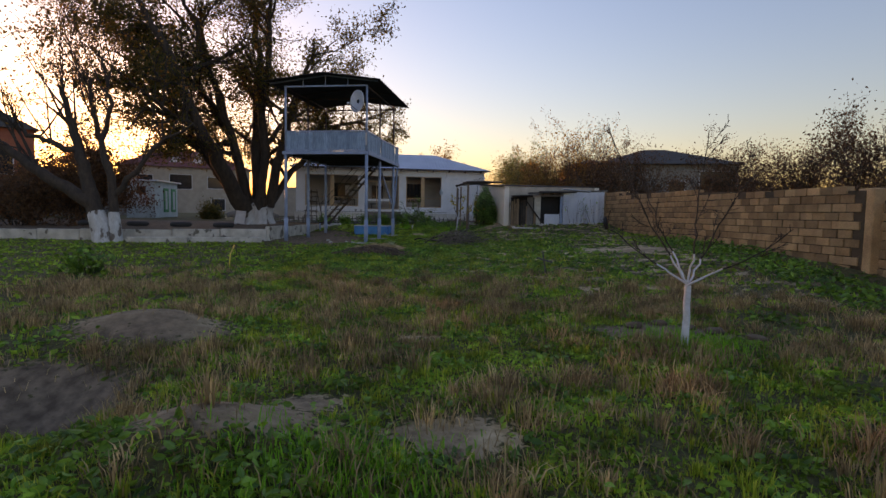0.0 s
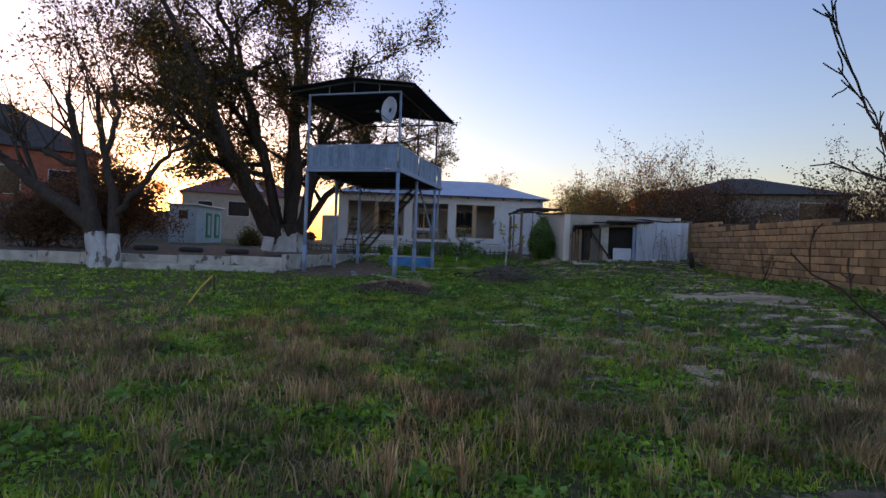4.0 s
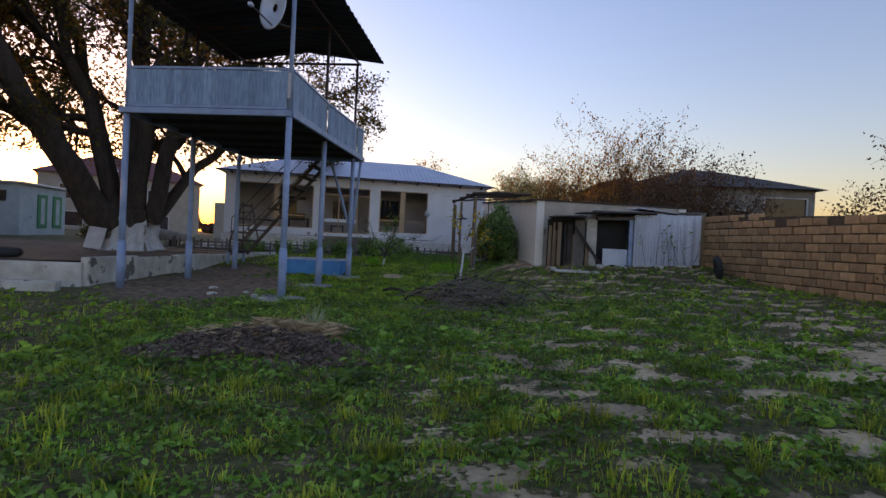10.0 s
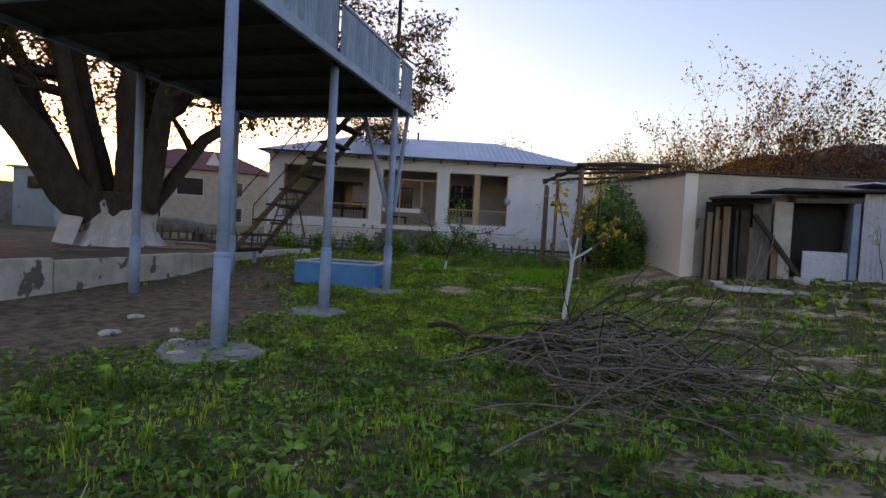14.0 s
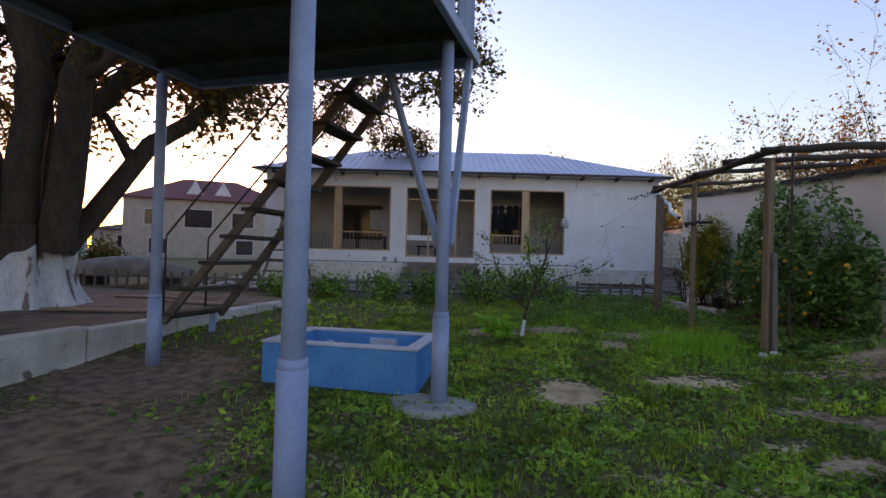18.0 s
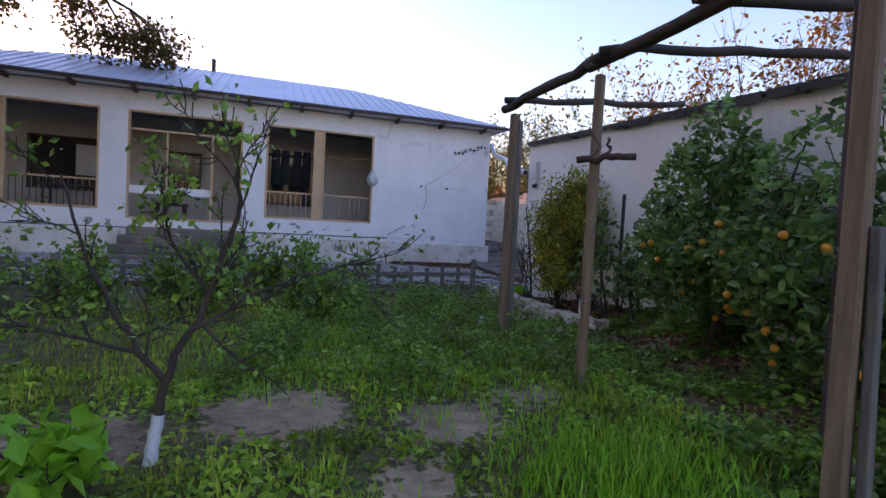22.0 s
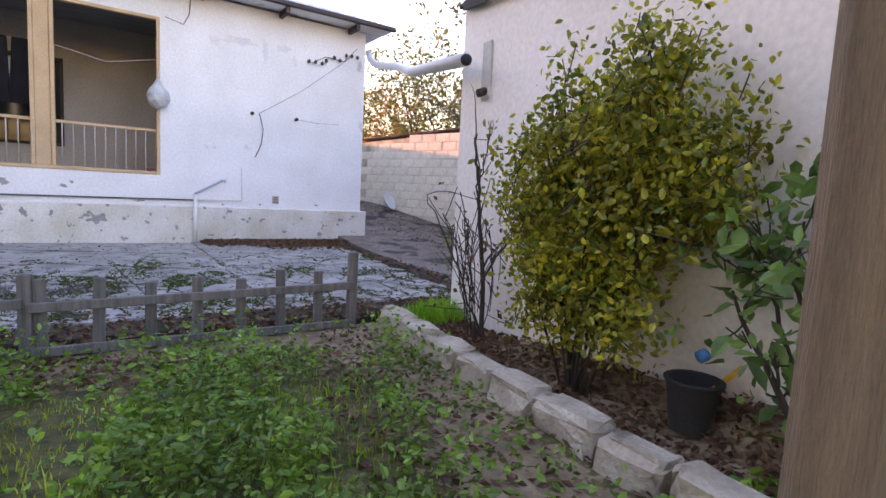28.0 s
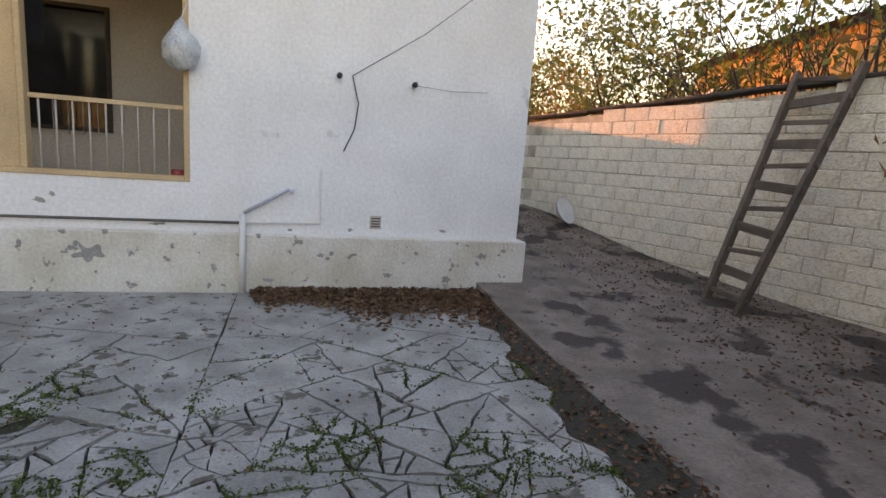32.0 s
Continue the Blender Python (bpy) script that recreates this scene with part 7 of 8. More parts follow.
# ---- kerb stones along the bed ----
def kerb():
    rng = np.random.default_rng(62)
    ob = thing("bed_kerb", None, "row of rough pale limestone kerb stones edging the bed", "kerb")
    pts = [(1.72, 36.0), (1.84, 34.6), (1.92, 33.6), (2.05, 32.7), (2.2, 31.7), (2.1, 30.9)]
    x0 = 36.0
    y = x0
    while y > 32.3:
        ln = rng.uniform(0.34, 0.46)
        y1 = y - ln
        xa, xb = (float(np.interp(-q, [-p[1] for p in pts], [p[0] for p in pts])) for q in (y, y1))
        bm = bmesh.new()
        g = gz(xa, (y + y1) / 2)
        beam(bm, (xa, y - 0.012, g + 0.05 + rng.uniform(-0.012, 0.012)), (xb, y1 + 0.012, g + 0.05 + rng.uniform(-0.012, 0.012)), 0.19, 0.19, 0.03)
        bmesh.ops.subdivide_edges(bm, edges=list(bm.edges), cuts=1)
        for v in bm.verts:
            v.co += Vector(rng.uniform(-0.02, 0.02, 3))
        part("stone", bm, KERB_STONE, ob)
        y = y1
    return ob


kerb()

# ---- pergola ----
def pergola():
    rng = np.random.default_rng(63)
    ob = thing("pergola", None, "old timber pergola with round log beams beside the cream outbuilding", "pergola")
    posts = [(1.484, 28.766, 2.26, 0.055), (1.095, 30.58, 2.20, 0.04), (0.88, 32.10, 2.21, 0.05)]
    for x, y, z, w in posts:
        g = gz(x, y)
        part("post", a_beam((x, y, g - 0.05), (x + 0.02, y + 0.01, z - 0.04), w * 1.6, w * 1.8, 0.012), WOOD_OLD, ob)
    g = gz(1.5, 28.7)
    part("splint", a_beam((1.56, 28.70, g), (1.55, 28.72, 1.02), 0.07, 0.045, 0.006), WOOD_GREY, ob, "grey plank nailed to the post")
    part("splint", a_beam((0.955, 32.08, g), (0.955, 32.09, 2.1), 0.05, 0.04, 0.006), WOOD_GREY, ob)
    def log(name, a, b, r, mat=WOOD_DARK):
        n = 8
        a, b = np.array(a, float), np.array(b, float)
        path = [(a + (b - a) * k / n + rng.normal(0, 0.012, 3), r * rng.uniform(0.9, 1.1)) for k in range(n + 1)]
        path = [(path[0][0] - (b - a) * 1e-4, r * 0.05)] + path + [(path[-1][0] + (b - a) * 1e-4, r * 0.05)]
        return tubes(name, [path], mat, ob, sides=8)
    log("edge_beam", (1.52, 28.45, 2.30), (1.08, 30.70, 2.25), 0.05)
    log("edge_beam", (1.11, 30.45, 2.26), (0.85, 32.30, 2.26), 0.045)
    for a, b, r in (((1.40, 28.77, 2.33), (3.35, 28.55, 2.34), 0.05), ((1.05, 30.45, 2.31), (3.2, 30.3, 2.42), 0.038), ((0.8, 32.12, 2.30), (2.92, 32.3, 2.50), 0.035), ((1.22, 29.62, 2.33), (3.3, 29.45, 2.40), 0.042)):
        log("cross_beam", a, b, r)
    tubes("iron_pole", [[((2.0, 29.35, gz(2, 29.35) - 0.05), 0.016), ((2.02, 29.35, 2.45), 0.016)]], IRON, ob)
    log("iron_stub", (0.955, 30.575, 1.50), (1.295, 30.345, 1.53), 0.026, RUST)
    log("iron_stub", (1.16, 30.47, 1.53), (1.18, 30.50, 1.66), 0.012, RUST)
    pipe("cord", [(1.045, 30.55, 0.42), (1.115, 30.53, 0.45), (1.145, 30.60, 0.40), (1.075, 30.63, 0.43), (1.045, 30.55, 0.30)], 0.008, CLOTH_WHITE, ob, sides=5)
    pipe("wire_tie", [(1.045, 30.55, 1.72), (1.125, 30.52, 1.60), (1.055, 30.54, 1.52)], 0.005, IRON, ob, sides=5)
    for x, y, name in ((1.40, 28.62, "prop_stone"), (1.55, 28.68, "prop_stone")):
        bm = bmesh.new()
        bmesh.ops.create_icosphere(bm, subdivisions=2, radius=0.05, matrix=Matrix.Translation((x, y, gz(x, y) + 0.02)) @ Matrix.Diagonal((1.2, 1, 0.8, 1)))
        part(name, bm, CONC_PALE, ob)


# ---- shed front of the outbuilding ----
def shack():
    g0 = 0.0
    ob = thing("lean_to_shed", pose(0, 0, 0), "ramshackle lean-to shed of planks and corrugated sheets", "shed")
    y = 27.2
    def plank(x0, x1, z0, z1, dy=0.0, tilt=0.0, mat=WOOD_GREY, name="plank"):
        part(name, a_box(x0, x1, y + dy, y + dy + 0.035, z0, z1, bevel=0.005, m=Matrix.Rotation(tilt, 4, "Y") if tilt else None), mat, ob)
    rng = np.random.default_rng(64)
    for x, w, z1 in ((3.72, 0.10, 1.30), (3.83, 0.07, 1.44), (3.92, 0.05, 1.18), (3.98, 0.12, 1.40), (4.22, 0.06, 1.30), (4.30, 0.16, 1.36), (4.47, 0.05, 1.05)):
        plank(x, x + w, -0.12, z1, rng.uniform(-0.05, 0.05), rng.uniform(-0.015, 0.015), WOOD_OLD if rng.random() < 0.6 else WOOD_DARK)
    # Black sheet for the shade seen between the planks.
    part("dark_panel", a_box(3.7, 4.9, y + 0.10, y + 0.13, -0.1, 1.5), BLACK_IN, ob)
    plank(4.52, 4.84, -0.1, 1.58, 0.02, 0, WOOD_GREY)
    plank(4.86, 4.98, -0.1, 0.75, -0.03, 0, WOOD_OLD)
    plank(4.9, 5.22, -0.08, 1.55, 0.05, 0, CONC_PALE, "panel")
    part("awning", a_beam((3.72, y - 0.28, 1.55), (4.72, y - 0.2, 1.60), 0.55, 0.05, 0.008), ROOF_DARK, ob, "rusty sheet awning over the door")
    part("awning_beam", a_beam((3.75, y - 0.02, 1.50), (4.8, y - 0.02, 1.55), 0.06, 0.08), WOOD_DARK, ob)
    part("brace", a_beam((4.50, y - 0.08, 1.28), (5.30, y - 0.15, 0.18), 0.07, 0.08, 0.006), WOOD_DARK, ob, "slanting dark timber")
    # Another black sheet, painting the dark depth behind the shed opening.
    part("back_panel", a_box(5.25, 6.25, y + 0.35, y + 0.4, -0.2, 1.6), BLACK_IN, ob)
    part("lintel", a_beam((5.2, y, 1.58), (6.35, y, 1.62), 0.09, 0.09), WOOD_GREY, ob)
    part("door_panel", a_box(5.42, 6.18, y + 0.02, y + 0.05, 0.02, 0.66, bevel=0.005), GALV, ob, "low pale sheet-metal door")
    for k in range(4):
        plank(5.42 + k * 0.22, 5.58 + k * 0.22, -0.1, 0.12 + 0.05 * (k % 2), -0.06, 0, WOOD_GREY)
    part("jamb", a_box(6.2, 6.32, y - 0.02, y + 0.06, -0.1, 1.66, bevel=0.006), TOWER_BLUE, ob)

    def sheet(x0, x1, z0, z1, dy, wave, name="corrugated_sheet"):
        bm = bmesh.new()
        n = int((x1 - x0) / wave * 4)
        low, top = [], []
        for k in range(n + 1):
            x = x0 + (x1 - x0) * k / n
            d = y + dy + 0.012 * math.sin(k * math.pi / 2 + 0.6)
            low.append(bm.verts.new((x, d, z0)))
            top.append(bm.verts.new((x, d - 0.01, z1 + 0.015 * math.sin(x * 3))))
        for k in range(n):
            bm.faces.new([low[k], low[k + 1], top[k + 1], top[k]])
        geom = bmesh.ops.extrude_face_region(bm, geom=list(bm.faces))
        bmesh.ops.translate(bm, verts=[e for e in geom["geom"] if isinstance(e, bmesh.types.BMVert)], vec=(0, 0.006, 0))
        bmesh.ops.recalc_face_normals(bm, faces=bm.faces)
        part(name, bm, GALV, ob)
    sheet(6.34, 7.12, -0.1, 1.74, -0.06, 0.09)
    sheet(7.05, 7.75, -0.05, 1.80, 0.02, 0.22)
    sheet(7.68, 8.42, 0.0, 1.82, 0.0, 0.26)
    part("top_rail", a_beam((6.3, y + 0.06, 1.80), (8.6, y + 0.08, 1.90), 0.08, 0.06), WOOD_GREY, ob)
    part("corner_post", a_box(8.42, 8.54, y - 0.02, y + 0.1, -0.1, 1.86, bevel=0.01), WOOD_OLD, ob)
    for a, b, c in (((4.6, y + 0.0, 1.72), (6.9, y + 0.1, 1.80), ROOF_DARK), ((6.4, y + 0.25, 1.95), (7.7, y + 0.4, 1.86), GALV)):
        part("roof_sheet", a_beam(a, b, 0.75, 0.03, 0.006), c, ob)
    part("side_sheet", a_box(6.36, 6.38, y + 0.05, y + 1.2, -0.1, 1.72), GALV, ob)
    part("side_wall", a_box(8.42, 8.54, y + 0.1, y + 2.6, -0.1, 1.8), STONE_GREY, ob)
    part("roof_back", a_box(5.2, 8.6, y + 0.3, y + 2.6, 1.80, 1.85), DARK_ROOF, ob)
    shr = np.random.default_rng(65)
    paths, tips = [], []
    for k in range(9):
        s = limb((6.7 + 0.18 * k, y - 0.12, gz(7, 27) - 0.02), (shr.normal(0, 0.3), 0, 1), shr.uniform(0.6, 1.5), 0.008, 0.004, shr, 0.12, 0.02, 6)
        paths.append(s)
        branch_out(paths, tips, s, 1, shr, 3, 0.4, 0.9, 0.02, 0.15, 0.3, 0.003, 4)
    vine = thing("dry_vine", None, "dry brown climbing stems with few leaves on the sheet wall", "plant")
    tubes("stem", paths, WOOD_DARK, vine, sides=4)
    scatter_leaves(tips, 60, 0.06, shr, 0.05, WEED, vine, "foliage")
    for k in range(16):
        px, pw = shr.uniform(3.6, 8.3), shr.uniform(0.06, 0.16)
        rubble = part("rubble", a_box(-pw, pw, -pw * 0.6, pw * 0.6, 0, pw * 0.7, bevel=0.012), CONC_PALE if k % 3 else WOOD_OLD, ob)
        rubble.matrix_world = pose(px, y - shr.uniform(0.12, 0.5), gz(px, y - 0.3) - 0.02, shr.uniform(-12, 12), shr.uniform(-12, 12), shr.uniform(0, 180))
    slabs = thing("stone_slab", pose(4.3, 26.3, gz(4.3, 26.3)), "flat broken concrete slab on the grass", "slab")
    part("top", a_box(-0.6, 0.7, -0.3, 0.35, -0.02, 0.05, bevel=0.02), CONC_PALE, slabs)
    tyre = thing("old_tyre", pose(8.05, 25.4, gz(8.05, 25.4) + 0.28, 80, 0, 70), "worn black tyre leaning by the block wall", "tyre")
    ring = [(np.array([0.24 * math.cos(a), 0.24 * math.sin(a), 0.0]), 0.085) for a in np.linspace(0, 2 * math.pi, 25)]
    tubes("tread", [ring], RUBBER, tyre, sides=10)


pergola()
shack()


# ---- mulch heap, yucca, brush, small things on the lawn ----
def litter(name, n, cx, cy, rx, ry, size, mat, seed, label, lift=0.04, long=1.8, category="leaves", flat=0.75):
    rng = np.random.default_rng(seed)
    a, r = rng.uniform(0, 2 * np.pi, n), np.sqrt(rng.uniform(0, 1, n))
    x, y = cx + rx * r * np.cos(a), cy + ry * r * np.sin(a)
    z = ground_z(x, y) + rng.uniform(0.0, lift, n)
    v, f = leaf_arrays(np.stack([x, y, z], 1), size, rng, flat, long)
    return tagged(mesh_of(name, v, f, mat), label, category, kind="stuff")


litter("mulch_heap", 9000, -1.75, 17.1, 0.85, 0.6, 0.026, LEAF_MULCH, 300, "heap of dark rotted leaves and husks", 0.09, 2.6)
litter("mulch_heap", 5000, -0.85, 17.0, 0.75, 0.5, 0.024, LEAF_MULCH, 306, "thin spread of rotted leaves beside the heap", 0.04, 2.4)
litter("mulch_heap", 5000, -2.3, 16.85, 0.7, 0.45, 0.026, LEAF_MULCH, 307, "edge of the rotted leaf heap", 0.06, 2.6)
litter("husk_heap", 480, -1.35, 17.8, 0.55, 0.5, 0.036, HUSK, 301, "pale dry yucca husks on the heap", 0.20, 9.0, flat=0.75)
litter("husk_heap", 260, -1.9, 17.3, 0.8, 0.5, 0.03, HUSK, 308, "scattered husks over the rotted heap", 0.14, 5.0, flat=0.8)
litter("bed_litter", 5000, 2.35, 31.2, 0.7, 2.0, 0.032, LEAF_DRY, 305, "brown fallen leaves under the citrus", 0.03)
litter("bed_litter", 5000, 2.3, 34.2, 0.5, 2.0, 0.03, LEAF_DRY, 302, "brown fallen leaves in the bed", 0.03)
litter("path_litter", 1300, 1.3, 34.0, 0.45, 2.0, 0.028, LEAF_DRY, 303, "brown fallen leaves by the kerb", 0.02)
litter("fence_litter", 2600, -1.2, 35.25, 2.4, 0.32, 0.03, LEAF_DRY, 304, "brown fallen leaves along the fence", 0.03)


def house_litter(n, u0, u1, v0, v1, z, lift, size, seed, label, heap=False):
    rng = np.random.default_rng(seed)
    u, v = rng.uniform(u0, u1, n), rng.uniform(v0, v1, n)
    if heap:
        v = v1 + (v0 - v1) * np.abs(rng.normal(0, 0.5, n)) * (0.75 + 0.35 * np.sin(u * 4.1) * np.sin(u * 1.7)) * np.sqrt(np.clip(np.sin(np.pi * (u - u0) / (u1 - u0)), 0, 1))
    base = pass_z(v) if u0 >= 2.6 else z + yard_z(v)
    w = np.stack([u, v, base + rng.uniform(0.002, lift, n)], 1)
    vv, f = leaf_arrays(w, size, rng, 0.75, 1.6)
    ob = mesh_of("leaf_drift", vv, f, LEAF_DRY)
    ob.matrix_world = HOUSE
    return tagged(ob, label, "leaves", kind="stuff")


house_litter(5600, 0.55, 3.1, -1.25, -0.12, -0.105, 0.03, 0.036, 315, "fallen brown leaves spread before the house wall", True)
house_litter(4600, 0.6, 3.15, -0.85, -0.10, -0.11, 0.06, 0.034, 310, "drift of brown dead leaves at the foot of the house", True)
house_litter(3800, -6, 2.6, -5.35, -4.6, -0.12, 0.02, 0.034, 316, "brown leaves between the yard and the fence")
house_litter(3200, 4.3, 7.4, -4.0, 3.0, -0.13, 0.02, 0.026, 311, "dead leaves along the passage wall")
house_litter(1500, 2.6, 6.0, -5.0, 4.0, -0.135, 0.01, 0.020, 312, "scattered dead leaves on the passage")
house_litter(1500, 2.35, 2.95, -5.0, -0.4, -0.125, 0.012, 0.03, 314, "dark leaves and dirt in the gutter by the yard")
house_litter(1300, -6, 2.6, -4.8, -0.2, -0.10, 0.012, 0.018, 313, "scattered dead leaves on the yard")


def yucca():
    rng = np.random.default_rng(66)
    x, y = -1.28, 18.1
    ob = thing("yucca", pose(x, y, gz(x, y)), "pale green spiky yucca tuft among dry husks", "plant")
    for k in range(34):
        a = rng.uniform(0, 2 * math.pi)
        t = rng.uniform(0.03, 0.5)
        ln = rng.uniform(0.34, 0.54)
        d = Vector((t * math.cos(a), t * math.sin(a), 1)).normalized()
        side = d.cross(Vector((0.3, 0.2, 1))).normalized() * 0.026
        bm = bmesh.new()
        prev = None
        for j in range(5):
            f = j / 4
            c = d * ln * f + Vector((t * math.cos(a), t * math.sin(a), -0.25)) * (0.16 * f * f)
            w = side * (1 - f * 0.93)
            row = [bm.verts.new(c - w), bm.verts.new(c + Vector((0, 0, -0.004))), bm.verts.new(c + w)]
            if prev:
                for i in range(2):
                    bm.faces.new([prev[i], prev[i + 1], row[i + 1], row[i]])
            prev = row
        part("leaf", bm, LEAF_YUCCA, ob)


def brush_pile():
    rng = np.random.default_rng(67)
    ob = thing("brush_pile", None, "heap of cut grey-brown branches on the lawn", "brushwood")

    def lie(path):
        return [(np.array([p[0], p[1], max(p[2], gz(p[0], p[1]) + 0.01)]), r) for p, r in path]
    paths, tips = [], []
    for k in range(80):
        x, y = rng.normal(1.05, 0.62), rng.normal(21.3, 0.55)
        a = rng.normal(-0.3, 0.7)
        z = gz(x, y) + rng.uniform(0.02, 0.62) * math.exp(-((x - 1.05) ** 2 + (y - 21.3) ** 2) / 0.8)
        ln = rng.uniform(0.7, 1.7)
        s = lie(limb((x - 0.5 * ln * math.cos(a), y - 0.5 * ln * math.sin(a), z), (math.cos(a), math.sin(a), rng.uniform(-0.1, 0.35)), ln, rng.uniform(0.005, 0.011), 0.003, rng, 0.15, -0.04, 7))
        paths.append(s)
        branch_out(paths, tips, s, 1, rng, 4, 0.4, 0.9, 0.02, 0.15, 0.2, 0.003, 4)
    paths = [p for p in paths if min(q[0][0] for q in p) > -0.45]
    tagged(tubes("branch", paths, TWIG, ob, sides=4), kind="stuff")
    fine = []
    for k in range(16):
        x, y = rng.uniform(-0.5, 0.9), rng.uniform(21.4, 23.0)
        ln, a, hgt = rng.uniform(1.4, 2.6), rng.normal(-0.45, 0.35), rng.uniform(0.18, 0.55)
        pts = [(x + ln * f * math.cos(a), y + ln * f * math.sin(a), gz(x + ln * f * math.cos(a), y + ln * f * math.sin(a)) + 0.03 + hgt * math.sin(math.pi * min(1, f * 1.15)) ) for f in (0, 0.25, 0.5, 0.75, 1.0)]
        b = lie(through_points(pts, rng.uniform(0.012, 0.022), 0.005, rng, 0.02))
        tubes("bough", [b], BARK if k % 2 else TWIG, ob, sides=6)
        branch_out(fine, tips, b, 1, rng, 6, 0.32, 0.9, 0.03, 0.15, 0.2, 0.004, 5)
    tagged(tubes("side_twig", [lie(p) for p in fine], BARK, ob, sides=4), kind="stuff")
    for pts, r in (([(-0.92, 23.4, 0.06), (-0.62, 23.15, 0.17), (-0.3, 22.9, 0.05), (0.33, 22.6, 0.07), (1.0, 21.9, 0.16), (1.7, 21.2, 0.08)], 0.036), ([(-0.35, 22.95, 0.05), (0.2, 23.0, 0.22), (0.9, 22.8, 0.26), (1.5, 22.5, 0.12)], 0.020), ([(0.5, 22.4, 0.08), (1.0, 22.0, 0.42), (1.35, 21.7, 0.52), (1.7, 21.3, 0.1)], 0.018)):
        tubes("crooked_bough", [through_points([(px, py, gz(px, py) + pz) for px, py, pz in pts], r, r * 0.45, rng, 0.012)], BARK, ob, sides=8)


yucca()
brush_pile()
bm = bmesh.new()
bmesh.ops.create_icosphere(bm, subdivisions=2, radius=0.10, matrix=Matrix.Translation((0, 0, 0.04)) @ Matrix.Diagonal((1.2, 0.8, 0.7, 1)))
for v in bm.verts:
    v.co += Vector(RNG.uniform(-0.015, 0.015, 3))
bag = part("blue_bag", bm, material("blue_plastic", (0.05, 0.2, 0.65), None, 6, 40, 0.4), None, smooth=True)
bag.matrix_world = pose(-1.86, 18.0, gz(-1.86, 18.0))
tagged(bag, "crumpled bright blue plastic bag on the heap", "bag")
blk = part("white_block", a_box(-0.10, 0.10, -0.07, 0.07, 0, 0.08, bevel=0.015), KERB_STONE, None)
blk.matrix_world = pose(-1.08, 18.7, gz(-1.08, 18.7) - 0.02, 16, 8, 40)
tagged(blk, "pale limestone block lying on the grass", "block")
wbag = part("white_rag", a_box(-0.12, 0.12, -0.05, 0.05, 0, 0.12, bevel=0.04), CLOTH_WHITE, None)
wbag.matrix_world = pose(0.82, 32.75, gz(0.82, 32.75), 0, 0, 60)
tagged(wbag, "crumpled white rag among the weeds", "rag")
hose = thing("bent_rod", pose(-5.3, 14.9, gz(-5.3, 14.9)), "bent yellow rod stuck in the lawn by a dark stake", "rod")
pipe("rod", [(0, 0, 0.38), (0.22, -0.75, 0.20), (0.62, -1.7, 0.0)], 0.018, material("yellow_plastic", (0.75, 0.55, 0.05), (0.65, 0.46, 0.04), 4, 40, 0.5), hose)
pipe("stake", [(0.06, 0, -0.05), (0.05, 0, 0.40)], 0.014, IRON, hose)
cross = thing("lawn_stake", pose(3.1, 12.3, gz(3.1, 12.3)), "short grey cross stake with dry weeds on the lawn", "stake")
part("upright", a_beam((0, 0, -0.05), (-0.08, 0, 0.5), 0.03, 0.03), WOOD_GREY, cross)
part("arm", a_beam((-0.22, 0, 0.36), (0.12, -0.1, 0.27), 0.03, 0.035), WOOD_GREY, cross)

pot = thing("black_bucket", pose(2.44, 33.52, gz(2.44, 33.52)), "black plastic bucket used as a plant pot in the bed", "bucket")
bm = bmesh.new()
prev = None
for r, z in ((0.095, 0.0), (0.122, 0.22), (0.130, 0.23), (0.130, 0.25), (0.114, 0.25), (0.106, 0.19)):
    ring = [bm.verts.new((r * math.cos(a), r * math.sin(a), z)) for a in np.linspace(0, 2 * math.pi, 22, endpoint=False)]
    if prev:
        for i in range(22):
            bm.faces.new([prev[i], prev[(i + 1) % 22], ring[(i + 1) % 22], ring[i]])
    prev = ring
bm.faces.new(prev)
part("body", bm, RUBBER, pot, smooth=True)
pipe("rim", [(0.131 * math.cos(a), 0.131 * math.sin(a), 0.245) for a in np.linspace(0, 2 * math.pi, 25)], 0.008, RUBBER, pot, sides=6)
toy = thing("toy_spade", pose(2.49, 33.49, gz(2.44, 33.52) + 0.20), "yellow plastic rod with a blue end in the bucket", "toy")
pipe("shaft", [(0.0, 0, -0.03), (0.22, -0.02, 0.10)], 0.014, LEMON_FRUIT, toy)
pipe("knob", [(-0.06, 0.01, 0.16), (-0.02, 0.0, 0.18)], 0.03, POOL_BLUE, toy)
stake = part("plant_stake", a_beam((2.62, 32.98, gz(2.62, 32.98) - 0.05), (2.64, 33.0, 1.5), 0.04, 0.03, 0.004), WOOD_DARK, None)
tagged(stake, "dark wooden stake by the young citrus", "stake")

def rough_stone(name, x, y, size, mat, label, seed, sink=0.3, group=""):
    rng = np.random.default_rng(seed)
    bm = bmesh.new()
    bmesh.ops.create_icosphere(bm, subdivisions=2, radius=1.0)
    k = rng.normal(0, 1, (6, 3))
    for v in bm.verts:
        n = v.co.normalized()
        v.co = n * (0.85 + 0.10 * sum(math.sin(3 * n.dot(Vector(q))) for q in k) / 2.5)
        v.co = Vector((v.co.x * size[0], v.co.y * size[1], max(v.co.z, -0.6) * size[2]))
    ob = part(name, bm, mat, None)
    ob.matrix_world = pose(x, y, gz(x, y) + size[2] * (0.6 - sink), 0, 0, float(rng.uniform(0, 180)))
    return tagged(ob, label, "stone", group=group)


